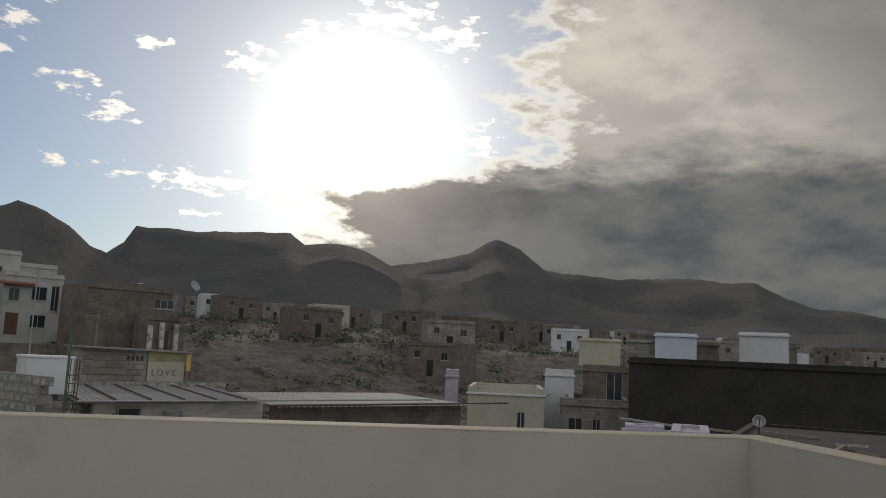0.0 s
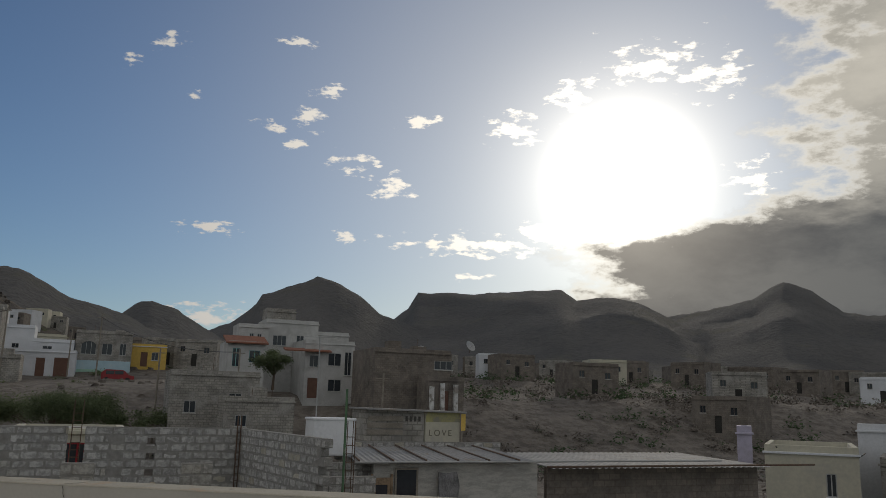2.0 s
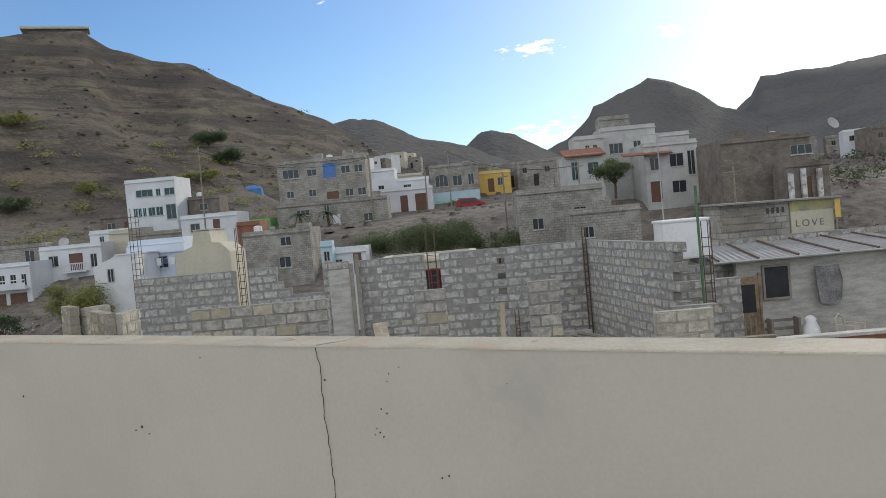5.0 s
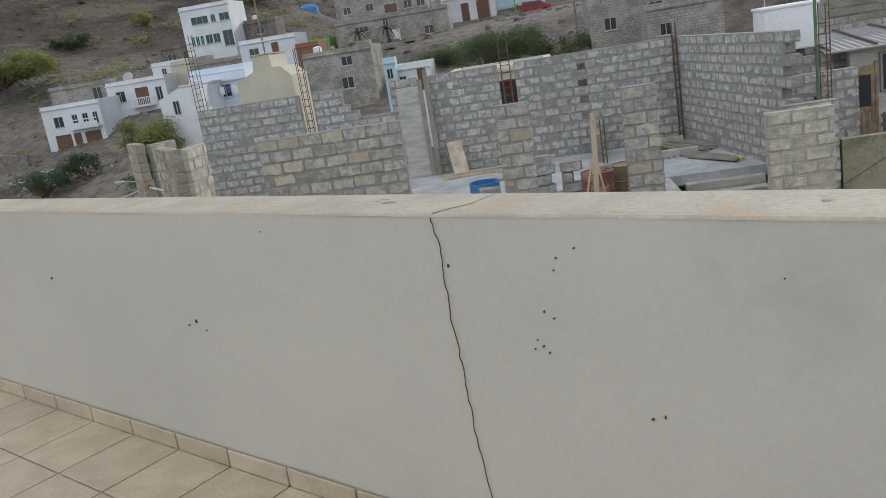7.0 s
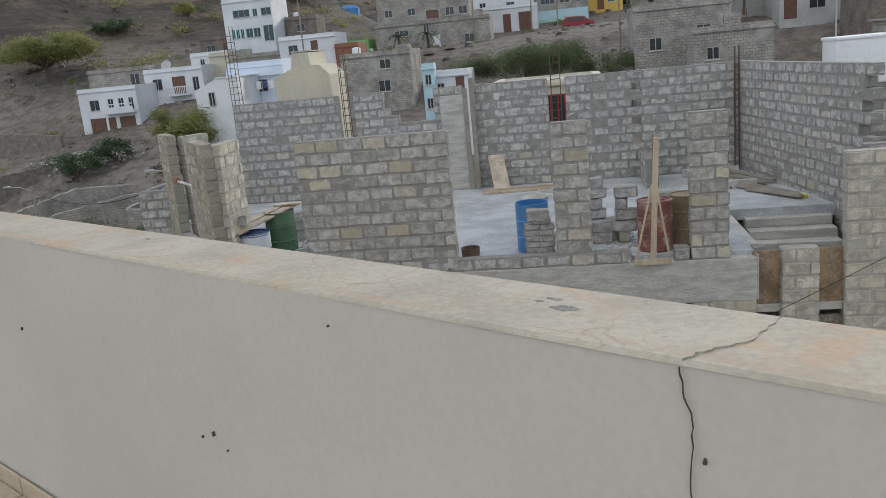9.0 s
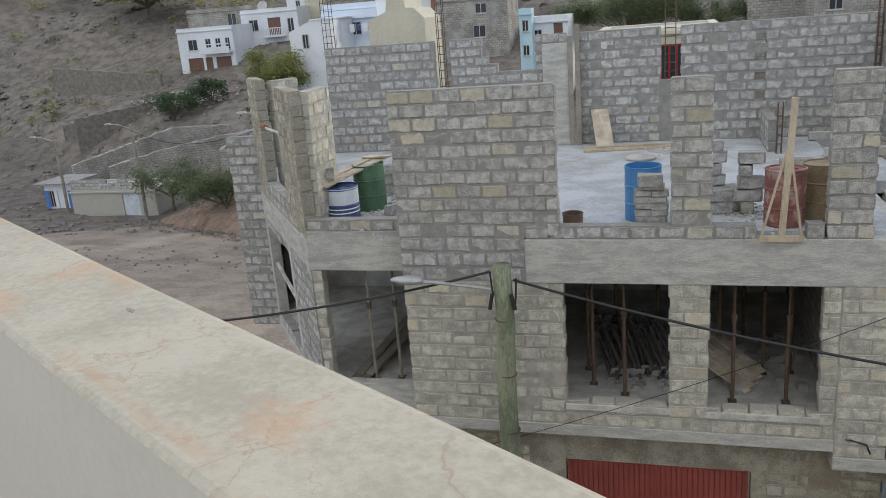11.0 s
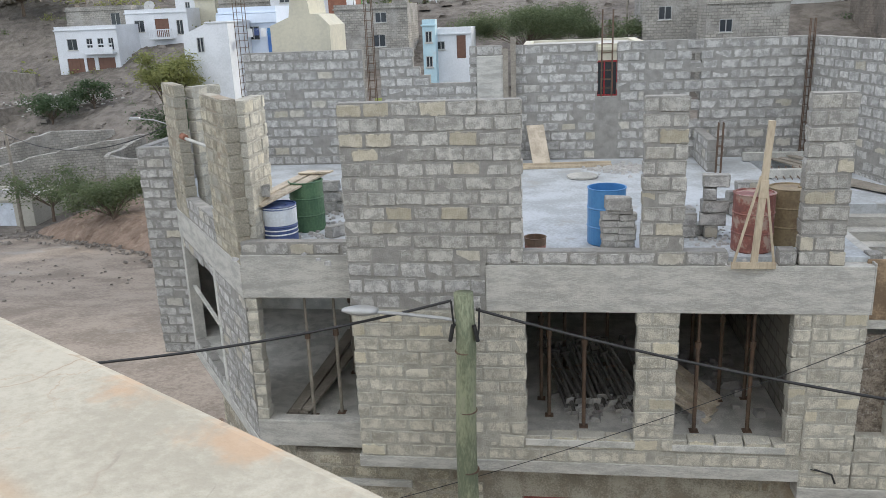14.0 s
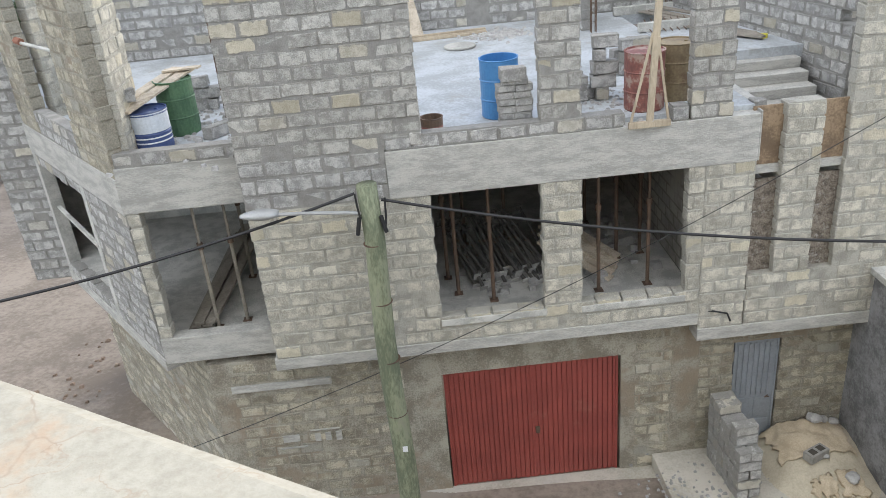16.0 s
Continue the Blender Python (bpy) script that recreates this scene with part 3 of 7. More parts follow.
# ---- ground, hills and mountains: one sheet ----
EYE = (1.6, -16.0, 9.45)


def ease(t):
    t = max(0.0, min(1.0, t))
    return t * t * (3 - 2 * t)


# crest lines: distance, foot (share of the distance), height of the foot, and (azimuth, elevation) in degrees
CRESTS = (
    (330, 0.38, 9.0, ((-75, 7), (-60, 10.5), (-45, 12.6), (-30, 13.7), (-24.2, 14.2), (-22.8, 13.2), (-20, 12.3), (-17.6, 12.05), (-14.6, 10.4), (-12.4, 9.3), (-9, 7.95), (-6, 5.6), (-2, 3.4), (2, 1.4), (6, 0))),
    (175, 0.68, 11.0, ((-75, 4), (-60, 6.5), (-45, 8), (-33, 8.1), (-26, 7.2), (-20, 5.9), (-15, 4.1), (-12, 2.2), (-9, 0.5))),
    (760, 0.5, 16.0, ((-14, 4), (-10, 7.4), (-7.3, 7.8), (-5.7, 7.65), (-4.4, 7.0), (-2.7, 6.1), (-0.9, 5.7), (0.6, 5.2), (4, 3.6), (8, 2))),
    (1000, 0.5, 18.0, ((-3, 3), (0.2, 4.9), (1.5, 6.05), (2.5, 6.2), (3.9, 5.75), (6.1, 4.4), (8, 3.4), (11, 2))),
    (1400, 0.45, 20.0, ((4, 3), (6.1, 4.4), (7.6, 5.05), (9, 6.1), (9.5, 7.05), (12.6, 8.1), (13.2, 8.5), (14.7, 8.1), (16.4, 7.2), (17.8, 6), (18.8, 5.7), (21, 5))),
    (1700, 0.4, 20.0, ((17, 4.5), (18.8, 5.72), (19.9, 6.6), (20.3, 7.65), (23.5, 7.6), (29.6, 7.95), (30.6, 7.95), (31.6, 7.3), (34, 7.5), (36, 7.05), (37.6, 6.15), (40, 5))),
    (1900, 0.3, 12.0, ((35, 5.4), (37.7, 6.15), (40.5, 6.55), (43.4, 7.3), (44.8, 8.25), (45.4, 8.33), (46.8, 7.75), (48.7, 6.3), (50, 6), (54, 5.6), (60, 5.7), (62.8, 5.55), (64.5, 4.7), (66.5, 3.85), (68.7, 3.78), (72, 3.2), (85, 2.2), (105, 1.2))),
)
SLOPE = ((-60, -0.8), (0, -0.75), (12, -1.7), (30, -4.3), (41, -3.4), (50, 1.6), (62, 4.2), (78, 10.2), (96, 11), (120, 13.5), (200, 17), (400, 20), (5000, 20))


def along(table, x):
    for (a, va), (b, vb) in zip(table, table[1:]):
        if x <= b:
            return va + (vb - va) * max(0.0, (x - a) / (b - a))
    return table[-1][1]


def ground(x, y):
    dx, dy = x - EYE[0], y - EYE[1]
    r = math.hypot(dx, dy)
    az = math.degrees(math.atan2(dx, dy))
    s = y + 0.25 * x if x < 0 else y + 0.1 * x
    h = along(SLOPE, s)
    right = ease((x - 8) / 12) * ease((y + 16) / 10)
    h = h * (1 - right) + max(h, 2.0 + 0.02 * r) * right
    h0 = h
    h += 0.35 * noise.fractal((x * 0.06, y * 0.06, 0.0), 1.0, 2.0, 3) * ease((r - 25) / 30)
    if r > 70:
        for far, foot, low, line in CRESTS:
            if line[0][0] < az < line[-1][0]:
                rough = noise.fractal((az * 0.55, far * 0.01, 3.0), 1.0, 2.0, 5) * 0.10 + noise.fractal((az * 3.0, far * 0.01, 9.0), 1.0, 2.0, 3) * 0.05
                top = EYE[2] + far * math.tan(radians(along(line, az) + rough))
                t = (r / far - foot) / (1 - foot)
                if t > 0:
                    if t <= 1:
                        up = 0.25 * t + 0.75 * t ** 1.7
                        gully = noise.fractal((x * 3.2 / far, y * 3.2 / far, far * 0.1), 1.0, 2.1, 6)
                        low = min(low, h0)
                        v = low + (top - low) * up + gully * 0.115 * far * t * t * (1 - t) * 1.6
                    else:
                        v = top - (r - far) * 0.32
                    h = max(h, v)
    return h


def build_ground():
    azs = [a * 0.34 for a in range(-120, 232)]
    first, last = azs[0], azs[-1]
    azs += [last + (360 - (last - first)) * i / 46 for i in range(1, 46)]
    radii = [2.5 * 1.068 ** k for k in range(110)]
    radii = sorted([r for r in radii if r < 2600] + [c[0] for c in CRESTS] + [c[0] * 0.985 for c in CRESTS])
    verts, faces = [(EYE[0], EYE[1], -0.8)], []
    for r in radii:
        for a in azs:
            x, y = EYE[0] + r * math.sin(radians(a)), EYE[1] + r * math.cos(radians(a))
            verts.append((x, y, ground(x, y)))
    k = len(azs)
    for j in range(k):
        faces.append((0, 1 + (j + 1) % k, 1 + j))
        for i in range(len(radii) - 1):
            a, b = 1 + i * k + j, 1 + i * k + (j + 1) % k
            faces.append((a, b, b + k, a + k))
    me = bpy.data.meshes.new("ground")
    me.from_pydata(verts, [], faces)
    for m in (DIRT, HILL, ROCK):
        me.materials.append(m)
    for p in me.polygons:
        c = p.center
        r = math.hypot(c.x - EYE[0], c.y - EYE[1])
        p.material_index = 0 if r < (62 if c.x < -8 else 30) else 1 if r < 560 else 2
        p.use_smooth = r > 30
    ob = new("ground", me)
    tagged(ob, "dusty street running into dry brown hillside and bare mountains", "ground", kind="structure")


build_ground()

# ---- the roof terrace that the camera stands on ----
SLANT = -32.2
PX, PY = 2.21, -12.176  # a point on the parapet's inner face
ALONG = Vector((math.cos(radians(SLANT)), math.sin(radians(SLANT)), 0))
OUT = Vector((-ALONG.y, ALONG.x, 0))
FLOOR, TOP = 8.03, 9.003
CORNER = 5.45  # from that point to the terrace's corner


def wavy_wall(length, thick, z0, z1, seed, cap):
    """A rendered wall with slightly uneven faces, along x, inner face at y = 0; the cap has a soft lip."""
    bm = bmesh.new()
    k = int(length / 0.15)
    rings = []
    for i in range(k + 1):
        x = length * i / k
        w = noise.fractal((x * 1.3, seed, 0), 1.0, 2.0, 3) * 0.004
        w2 = noise.fractal((x * 1.1, seed + 4, 0), 1.0, 2.0, 3) * 0.004
        if cap:
            pts = ((-0.002 + w, z0), (0.001 + w, z0 + 0.003), (0.008 + w, z1 + w2 * 0.3), (thick - 0.012 + w2, z1 + 0.002),
                   (thick + 0.002 + w2, z1 - 0.004), (thick + 0.004 + w2, z0))
        else:
            pts = ((w, z0), (w2, (z0 + z1) / 2), (w * 0.5, z1), (thick, z1), (thick + w2, z0))
        rings.append([bm.verts.new((x, y, z)) for y, z in pts])
    loft(bm, rings)
    bmesh.ops.recalc_face_normals(bm, faces=bm.faces)
    return bm


def crack_strip(points, width, seed, flat=False):
    """A jagged thin crack through (u, v) points: on the face (x, z) or, flat, on the top (x, y)."""
    rng = random.Random(seed)
    line = []
    for (a, b), (c, d) in zip(points, points[1:]):
        for i in range(9):
            t = i / 9
            line.append((a + (c - a) * t + rng.uniform(-0.004, 0.004), b + (d - b) * t))
    line.append(points[-1])
    bm = bmesh.new()
    rows = []
    for i, (u, v) in enumerate(line):
        w = width * rng.uniform(0.35, 1.0) * (1 - 0.5 * i / len(line))
        rows.append([bm.verts.new((u + s * w / 2, e, v) if not flat else (u + s * w / 2, v, e)) for s, e in ((-1, 0), (1, 0), (1, 0.004), (-1, 0.004))])
    loft(bm, rows)
    bmesh.ops.recalc_face_normals(bm, faces=bm.faces)
    return bm


def chip_mark(x, z, w, h, seed):
    """A small dark flake mark on the wall's face."""
    rng = random.Random(seed)
    bm = bmesh.new()
    k = 9
    front = [bm.verts.new((x + math.cos(i * math.tau / k) * w * rng.uniform(0.3, 0.6), -0.0055, z + math.sin(i * math.tau / k) * h * rng.uniform(0.3, 0.6))) for i in range(k)]
    back = [bm.verts.new((p.co.x, 0.004, p.co.z)) for p in front]
    loft(bm, [front, back])
    bmesh.ops.recalc_face_normals(bm, faces=bm.faces)
    return bm


def build_terrace():
    start = Vector((PX, PY, 0)) + ALONG * CORNER
    # the long parapet runs from the corner away to the far end; x is measured from its far end
    length = 16.0
    far_end = start - ALONG * length
    wall = part("parapet_wall", wavy_wall(length + 0.2, 0.222, FLOOR - 0.02, TOP - 0.006, 1.0, False), PAINT)
    wall.matrix_basis = pose(far_end.x, far_end.y, 0, 0, 0, SLANT)
    tagged(wall, "cream-painted rendered roof parapet with cracks and chips", "parapet", kind="structure")
    part("cap", wavy_wall(length + 0.2, 0.222, TOP - 0.006, TOP, 2.0, True), CAP, wall, "cream parapet cap with rusty orange stains")
    c = length - CORNER
    part("crack", crack_strip(((c, TOP - 0.008), (c + 0.015, TOP - 0.10), (c + 0.01, TOP - 0.26), (c + 0.025, TOP - 0.42), (c + 0.03, TOP - 0.62), (c + 0.06, TOP - 0.86)), 0.0008, 4), DARK, wall, "thin dark crack down the render").location = (0, -0.006, 0)
    part("crack", crack_strip(((c + 0.0, 0.0), (c + 0.015, 0.04), (c + 0.05, 0.09), (c + 0.06, 0.222)), 0.0005, 5, True), MORTAR_WARM, wall, "thin crack across the cap").location = (0, 0, TOP - 0.0005)
    marks = ((-1.17, -0.40, 0.024, 0.045), (-1.22, -0.42, 0.014, 0.02), (-1.12, -0.43, 0.012, 0.014), (0.03, -0.135, 0.018, 0.03), (0.30, -0.235, 0.012, 0.016), (0.325, -0.25, 0.02, 0.012),
             (0.40, -0.075, 0.016, 0.012), (0.35, -0.10, 0.01, 0.02), (0.34, -0.13, 0.012, 0.012), (0.27, -0.31, 0.012, 0.012), (0.285, -0.325, 0.018, 0.018), (0.30, -0.34, 0.012, 0.018),
             (0.26, -0.335, 0.012, 0.01), (0.55, -0.47, 0.025, 0.022), (0.58, -0.46, 0.012, 0.03), (0.85, -0.12, 0.01, 0.01), (-0.7, -0.06, 0.01, 0.012), (-2.2, -0.3, 0.02, 0.03))
    for i, (u, v, w, h) in enumerate(marks):
        part("chip", chip_mark(c + u, TOP + v, w * 0.28, h * 0.34, i), DARK, wall, "small dark flake in the paint" if i == 0 else "")
    for i, (u, v, w, h) in enumerate(((-0.25, 0.115, 0.055, 0.03), (-0.29, 0.149, 0.035, 0.014), (-0.31, 0.13, 0.02, 0.012), (0.9, 0.12, 0.03, 0.02), (-1.6, 0.15, 0.03, 0.012))):
        bm = chip_mark(0, 0, w, h, 40 + i)
        chip = part("chip", bm, MORTAR, wall, "grey patch where the cap has flaked" if i == 0 else "")
        chip.matrix_basis = pose(c + u, v, TOP - 0.0022, 90, 0, 0)
    # the short side of the terrace
    side = part("parapet_wall", wavy_wall(9.0, 0.222, FLOOR - 0.02, TOP - 0.006, 7.0, False), PAINT)
    side.matrix_basis = pose(start.x, start.y, 0, 0, 0, SLANT - 90)
    tagged(side, "cream-painted rendered parapet closing the terrace's end", "parapet", kind="structure")
    part("cap", wavy_wall(9.0, 0.222, TOP - 0.006, TOP, 8.0, True), CAP, side, "cream parapet cap with rusty orange stains")
    # floor with tiles, and the skirting
    slab = part("terrace_floor", solid(0, length + 0.2, -9.0, 0.22, FLOOR - 0.25, FLOOR - 0.008), GROUT)
    slab.matrix_basis = pose(far_end.x, far_end.y, 0, 0, 0, SLANT)
    tagged(slab, "beige ceramic tile terrace floor with pale grout", "floor", kind="structure")
    bm = solid(-0.163, 0.163, -0.163, 0.163, -0.008, 0.002)
    me = bpy.data.meshes.new("tile")
    bmesh.ops.bevel(bm, geom=list(bm.edges), offset=0.002, segments=1, affect="EDGES")
    bm.to_mesh(me)
    bm.free()
    me.materials.append(TILE)
    bm = solid(-0.163, 0.163, -0.010, 0.0, 0.0, 0.07)
    edge = bpy.data.meshes.new("skirting_tile")
    bmesh.ops.bevel(bm, geom=list(bm.edges), offset=0.002, segments=1, affect="EDGES")
    bm.to_mesh(edge)
    bm.free()
    edge.materials.append(TILE)
    for i in range(21):
        for j in range(8):
            ob = new("tile", me)
            ob.parent = slab
            ob.matrix_basis = Matrix.Translation((5.2 + i * 0.335, -0.18 - j * 0.335, FLOOR))
        ob = new("skirting_tile", edge)
        ob.parent = wall
        ob.matrix_basis = Matrix.Translation((5.2 + i * 0.335, -0.006, FLOOR))
    bm = bmesh.new()
    for i in range(-15, 33):
        for j in range(26):
            if not (0 <= i < 21 and j < 8):
                x, y = 5.2 + i * 0.335, -0.18 - j * 0.335
                box(bm, x - 0.163, x + 0.163, y - 0.163, y + 0.163, FLOOR - 0.008, FLOOR + 0.002)
    rest = part("tile_field", bm, TILE, slab)
    rest["kind"] = "stuff"
    body = part("terrace_house_wall", solid(0, length + 0.2, -9.0, 0.21, -2.0, FLOOR - 0.25), CREAM)
    body.matrix_basis = pose(far_end.x, far_end.y, 0, 0, 0, SLANT)
    tagged(body, "rendered wall of the house below the terrace", "wall", kind="structure")


build_terrace()

# ---- the unfinished house across the street ----
DECK = 5.86


def cast(name, label, *dims, material=None, rz=0.0, x=0.0, y=0.0, bevel=0.012):
    ob = part(name, solid(*dims, bevel=bevel), material or CAST)
    ob.matrix_basis = pose(x, y, 0, 0, 0, rz)
    return tagged(ob, label, "concrete", kind="structure")


# middle storey, front
block_wall("wall_front", "grey concrete block wall with two window openings", -2.6, 0, 0, 6.75, 2.56, 5.08,
           holes=((2.70, 4.29, 2.95, 5.2), (4.92, 6.49, 2.93, 5.2)), meshes=BLOCKS_WARM, mortar=MORTAR_WARM, seed=1, ends=(1, 0))
cast("slab_edge", "cast concrete slab edge over the garage", -2.62, 4.15, -0.02, 0.34, 2.36, 2.56)
cast("window_sill", "pale cast sill under the window opening", 0.06, 1.73, -0.03, 0.22, 2.84, 2.955, material=CAST_LIGHT)
cast("window_sill", "pale cast sill under the window opening", 2.28, 3.93, -0.03, 0.22, 2.82, 2.935, material=CAST_LIGHT)
cast("ring_beam", "board-marked cast concrete ring beam", -0.5, 4.9, -0.025, 0.22, 5.07, 5.79)
block_wall("wall_panel_low", "grey concrete block wall under the tall panel", -2.6, 0, 0, 2.1, 5.08, 5.83, seed=2, ends=(1, 0), bare=((0.0, 2.1, 5.48, 5.6),))
block_wall("wall_ledge", "low course of concrete blocks on the beam", -0.5, 0, 0, 3.45, 5.79, 6.0, seed=3)
block_wall("wall_panel", "tall panel of grey and ochre concrete blocks", -2.6, 0, 0, 2.66, 5.83, 8.2, meshes=BLOCKS_FRONT, seed=4)
block_wall("pillar_block", "free-standing pillar of concrete blocks", 1.71, 0, 0, 0.62, 6.0, 8.19, meshes=BLOCKS_FRONT, seed=5)
block_wall("pillar_block", "free-standing pillar of concrete blocks with a spur", 3.87, 0, 0, 0.63, 5.79, 8.18, meshes=BLOCKS_FRONT, seed=6)
block_wall("wall_spur", "single block beside the pillar", 3.6, 0, 0, 0.27, 5.79, 6.02, seed=7)
# right bay with the two tall slots
block_wall("wall_bay", "concrete block wall beside the stair slots", 4.15, -0.01, 0, 0.75, 2.27, 5.1, meshes=BLOCKS_WARM, mortar=MORTAR_WARM, seed=8, ends=(0, 1))
cast("bay_beam", "cast beam end beside the stair slots", 4.9, 4.93, -0.02, 0.2, 5.07, 5.83)
cast("slab_edge", "cast slab edge over the grey door", 4.15, 7.3, -0.03, 0.34, 2.05, 2.27)
block_wall("wall_under_slots", "concrete block wall under the stair slots", 4.9, 0, 0, 2.4, 2.27, 3.17, meshes=BLOCKS_WARM, mortar=MORTAR_WARM, seed=9, ends=(0, 1))
block_wall("wall_slot_pier", "pale block pier between the stair slots", 5.27, -0.02, 0, 0.59, 3.17, 5.9, thick=0.24, meshes=BLOCKS_WARM, mortar=MORTAR_WARM, seed=81)
block_wall("wall_far_bay", "concrete block wall right of the stair slots", 6.22, 0, 0, 1.1, 3.17, 7.39, meshes=BLOCKS_WARM, mortar=MORTAR_WARM, seed=10)
for x0, x1, n in ((4.9, 5.27, 1), (5.86, 6.22, 2)):
    cast("slot_rubble", "rough rubble face inside the slot", x0 - 0.05, x1 + 0.05, 0.12, 0.18, 3.1, 4.72, material=EARTH)
    cast("slot_slab", "cast slab edge inside the slot", x0 - 0.05, x1 + 0.05, 0.08, 0.4, 4.82, 4.95, material=CAST)
    cast("slot_formwork", "brown formwork board inside the slot", x0 - 0.05, x1 + 0.05, 0.12, 0.16, 4.95, 5.85, material=PLY)
# bay set back on the left of the panel, and the return beside it
block_wall("wall_set_back", "concrete block jamb of the corner window", -4.42, 0.36, 0, 1.86, 2.95, 5.12, holes=((0.22, 1.9, 2.94, 5.2),), meshes=BLOCKS_WARM, mortar=MORTAR_WARM, seed=11)
cast("corner_beam", "board-marked cast beam over the corner window", -4.42, -2.6, 0.345, 0.56, 5.12, 5.83)
block_wall("wall_corner_ledge", "low course of blocks above the corner beam", -4.42, 0.36, 0, 1.82, 5.83, 6.04, seed=12)
cast("corner_sill", "cast slab edge under the corner window", -4.42, -2.6, 0.34, 0.58, 2.48, 2.95)
cast("panel_return", "cast return beside the tall panel", -2.6, -2.42, 0.2, 0.5, 2.56, 8.15, material=MORTAR)
# side wall to the lane
UX, UY, ULEN = -4.42, 0.36, 4.9
SIDE = math.degrees(math.atan2(0.805, -0.594))


def lane_wall(name, label, s, length, z0, z1, **kw):
    x, y = UX - 0.594 * (s + length), UY + 0.805 * (s + length)
    return block_wall(name, label, x, y, SIDE - 180, length, z0, z1, thick=0.2, **kw)


lane_wall("wall_lane", "concrete block side wall with a window opening", 0.0, ULEN, 2.56, 5.1, holes=((ULEN - 4.65, ULEN - 2.1, 2.75, 4.95),), meshes=BLOCKS, seed=13)
x1, y1 = UX - 0.594 * ULEN, UY + 0.805 * ULEN
cast("lane_beam", "board-marked cast beam along the lane side", 0, ULEN, -0.02, 0.22, 5.1, 5.66, x=x1, y=y1, rz=SIDE - 180)
cast("lane_slab_edge", "cast slab edge along the lane side", 0, ULEN, -0.02, 0.3, 2.34, 2.56, x=x1, y=y1, rz=SIDE - 180)
cast("lane_window_post", "pale cast jamb of the lane window", ULEN - 4.85, ULEN - 4.65, -0.02, 0.22, 2.56, 5.1, x=x1, y=y1, rz=SIDE - 180, material=CAST_LIGHT)
cast("lane_window_post", "pale cast jamb of the lane window", ULEN - 2.1, ULEN - 1.9, -0.02, 0.22, 2.56, 5.1, x=x1, y=y1, rz=SIDE - 180, material=CAST_LIGHT)
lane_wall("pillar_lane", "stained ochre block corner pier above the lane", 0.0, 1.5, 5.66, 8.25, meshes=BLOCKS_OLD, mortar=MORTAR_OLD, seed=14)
lane_wall("wall_lane_ledge", "low courses of blocks above the lane", 1.5, 2.2, 5.66, 6.1, seed=15)
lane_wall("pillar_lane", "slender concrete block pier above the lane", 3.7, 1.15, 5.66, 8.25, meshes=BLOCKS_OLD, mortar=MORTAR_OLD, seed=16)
block_wall("wall_lane_end", "tall narrow end wall of grey blocks over the lane", -8.12, 4.38, 0, 0.86, 2.34, 6.93, seed=17)
block_wall("wall_lane_far", "lower concrete block wall along the lane", -8.12, 8.4, -90, 3.8, 2.34, 6.93, seed=27)
block_wall("pillar_return", "sunlit return of the corner pier in ochre blocks", -4.17, 0.5, 90, 0.95, 5.83, 8.22, meshes=BLOCKS_WARM, mortar=MORTAR_WARM, seed=18)
block_wall("pillar_return", "sunlit return of the slender pier in ochre blocks", -6.35, 3.55, 62, 0.7, 5.83, 8.2, meshes=BLOCKS_WARM, mortar=MORTAR_WARM, seed=19)
# deck walls: back and right
block_wall("wall_back_left", "grey concrete block back wall", -7.0, 8.0, 0, 3.0, DECK, 8.6, seed=20)
cast("wall_back_column", "cast column strip in the back wall", -1.3, -0.62, 8.05, 8.3, DECK, 8.35, material=CAST)
block_wall("wall_back_steps", "stepped end of the concrete block back wall", -3.66, 8.15, 0, 2.36, DECK, 8.6, holes=((0.85, 2.4, 8.15, 8.7), (1.25, 2.4, 7.75, 8.7), (1.0, 2.4, 7.95, 8.7)), seed=21)
block_wall("wall_back_piece", "piece of concrete block back wall", -1.5, 8.2, 0, 0.8, DECK, 8.58, seed=22)
block_wall("wall_back", "long grey concrete block back wall with a narrow window slot", -0.42, 8.2, 0, 6.7, DECK, 8.57,
           holes=((1.95, 2.36, 7.33, 8.7), (4.05, 4.24, 8.05, 8.27), (4.05, 4.24, 7.62, 7.84), (4.05, 4.24, 7.18, 7.4), (4.05, 4.24, 6.75, 6.97)), seed=23,
           bare=[(u, u + 0.2, 8.57 - 0.226 * (2 * k + 2), 8.57 - 0.226 * (2 * k + 1)) for u in (0.3, 3.0, 3.2) for k in range(5)] + [(1.9, 2.4, DECK, 7.33)])
block_wall("wall_right", "grey concrete block side wall of the deck", 6.2, 8.4, -80.2, 6.4, 4.9, 8.57, seed=24,
           holes=[(6.18 - 0.1 * (k % 3), 6.5, 8.57 - 0.216 * (2 * k + 2), 8.57 - 0.216 * (2 * k + 1)) for k in range(5)])
block_wall("wall_right_end", "concrete block pier at the end of the side wall", 6.75, 0.9, 0, 0.95, 5.0, 7.35, seed=25)
block_wall("wall_stair_low", "low wall of half blocks beside the stair opening", 3.95, 6.4, 90, 1.9, DECK, 6.55, seed=26)


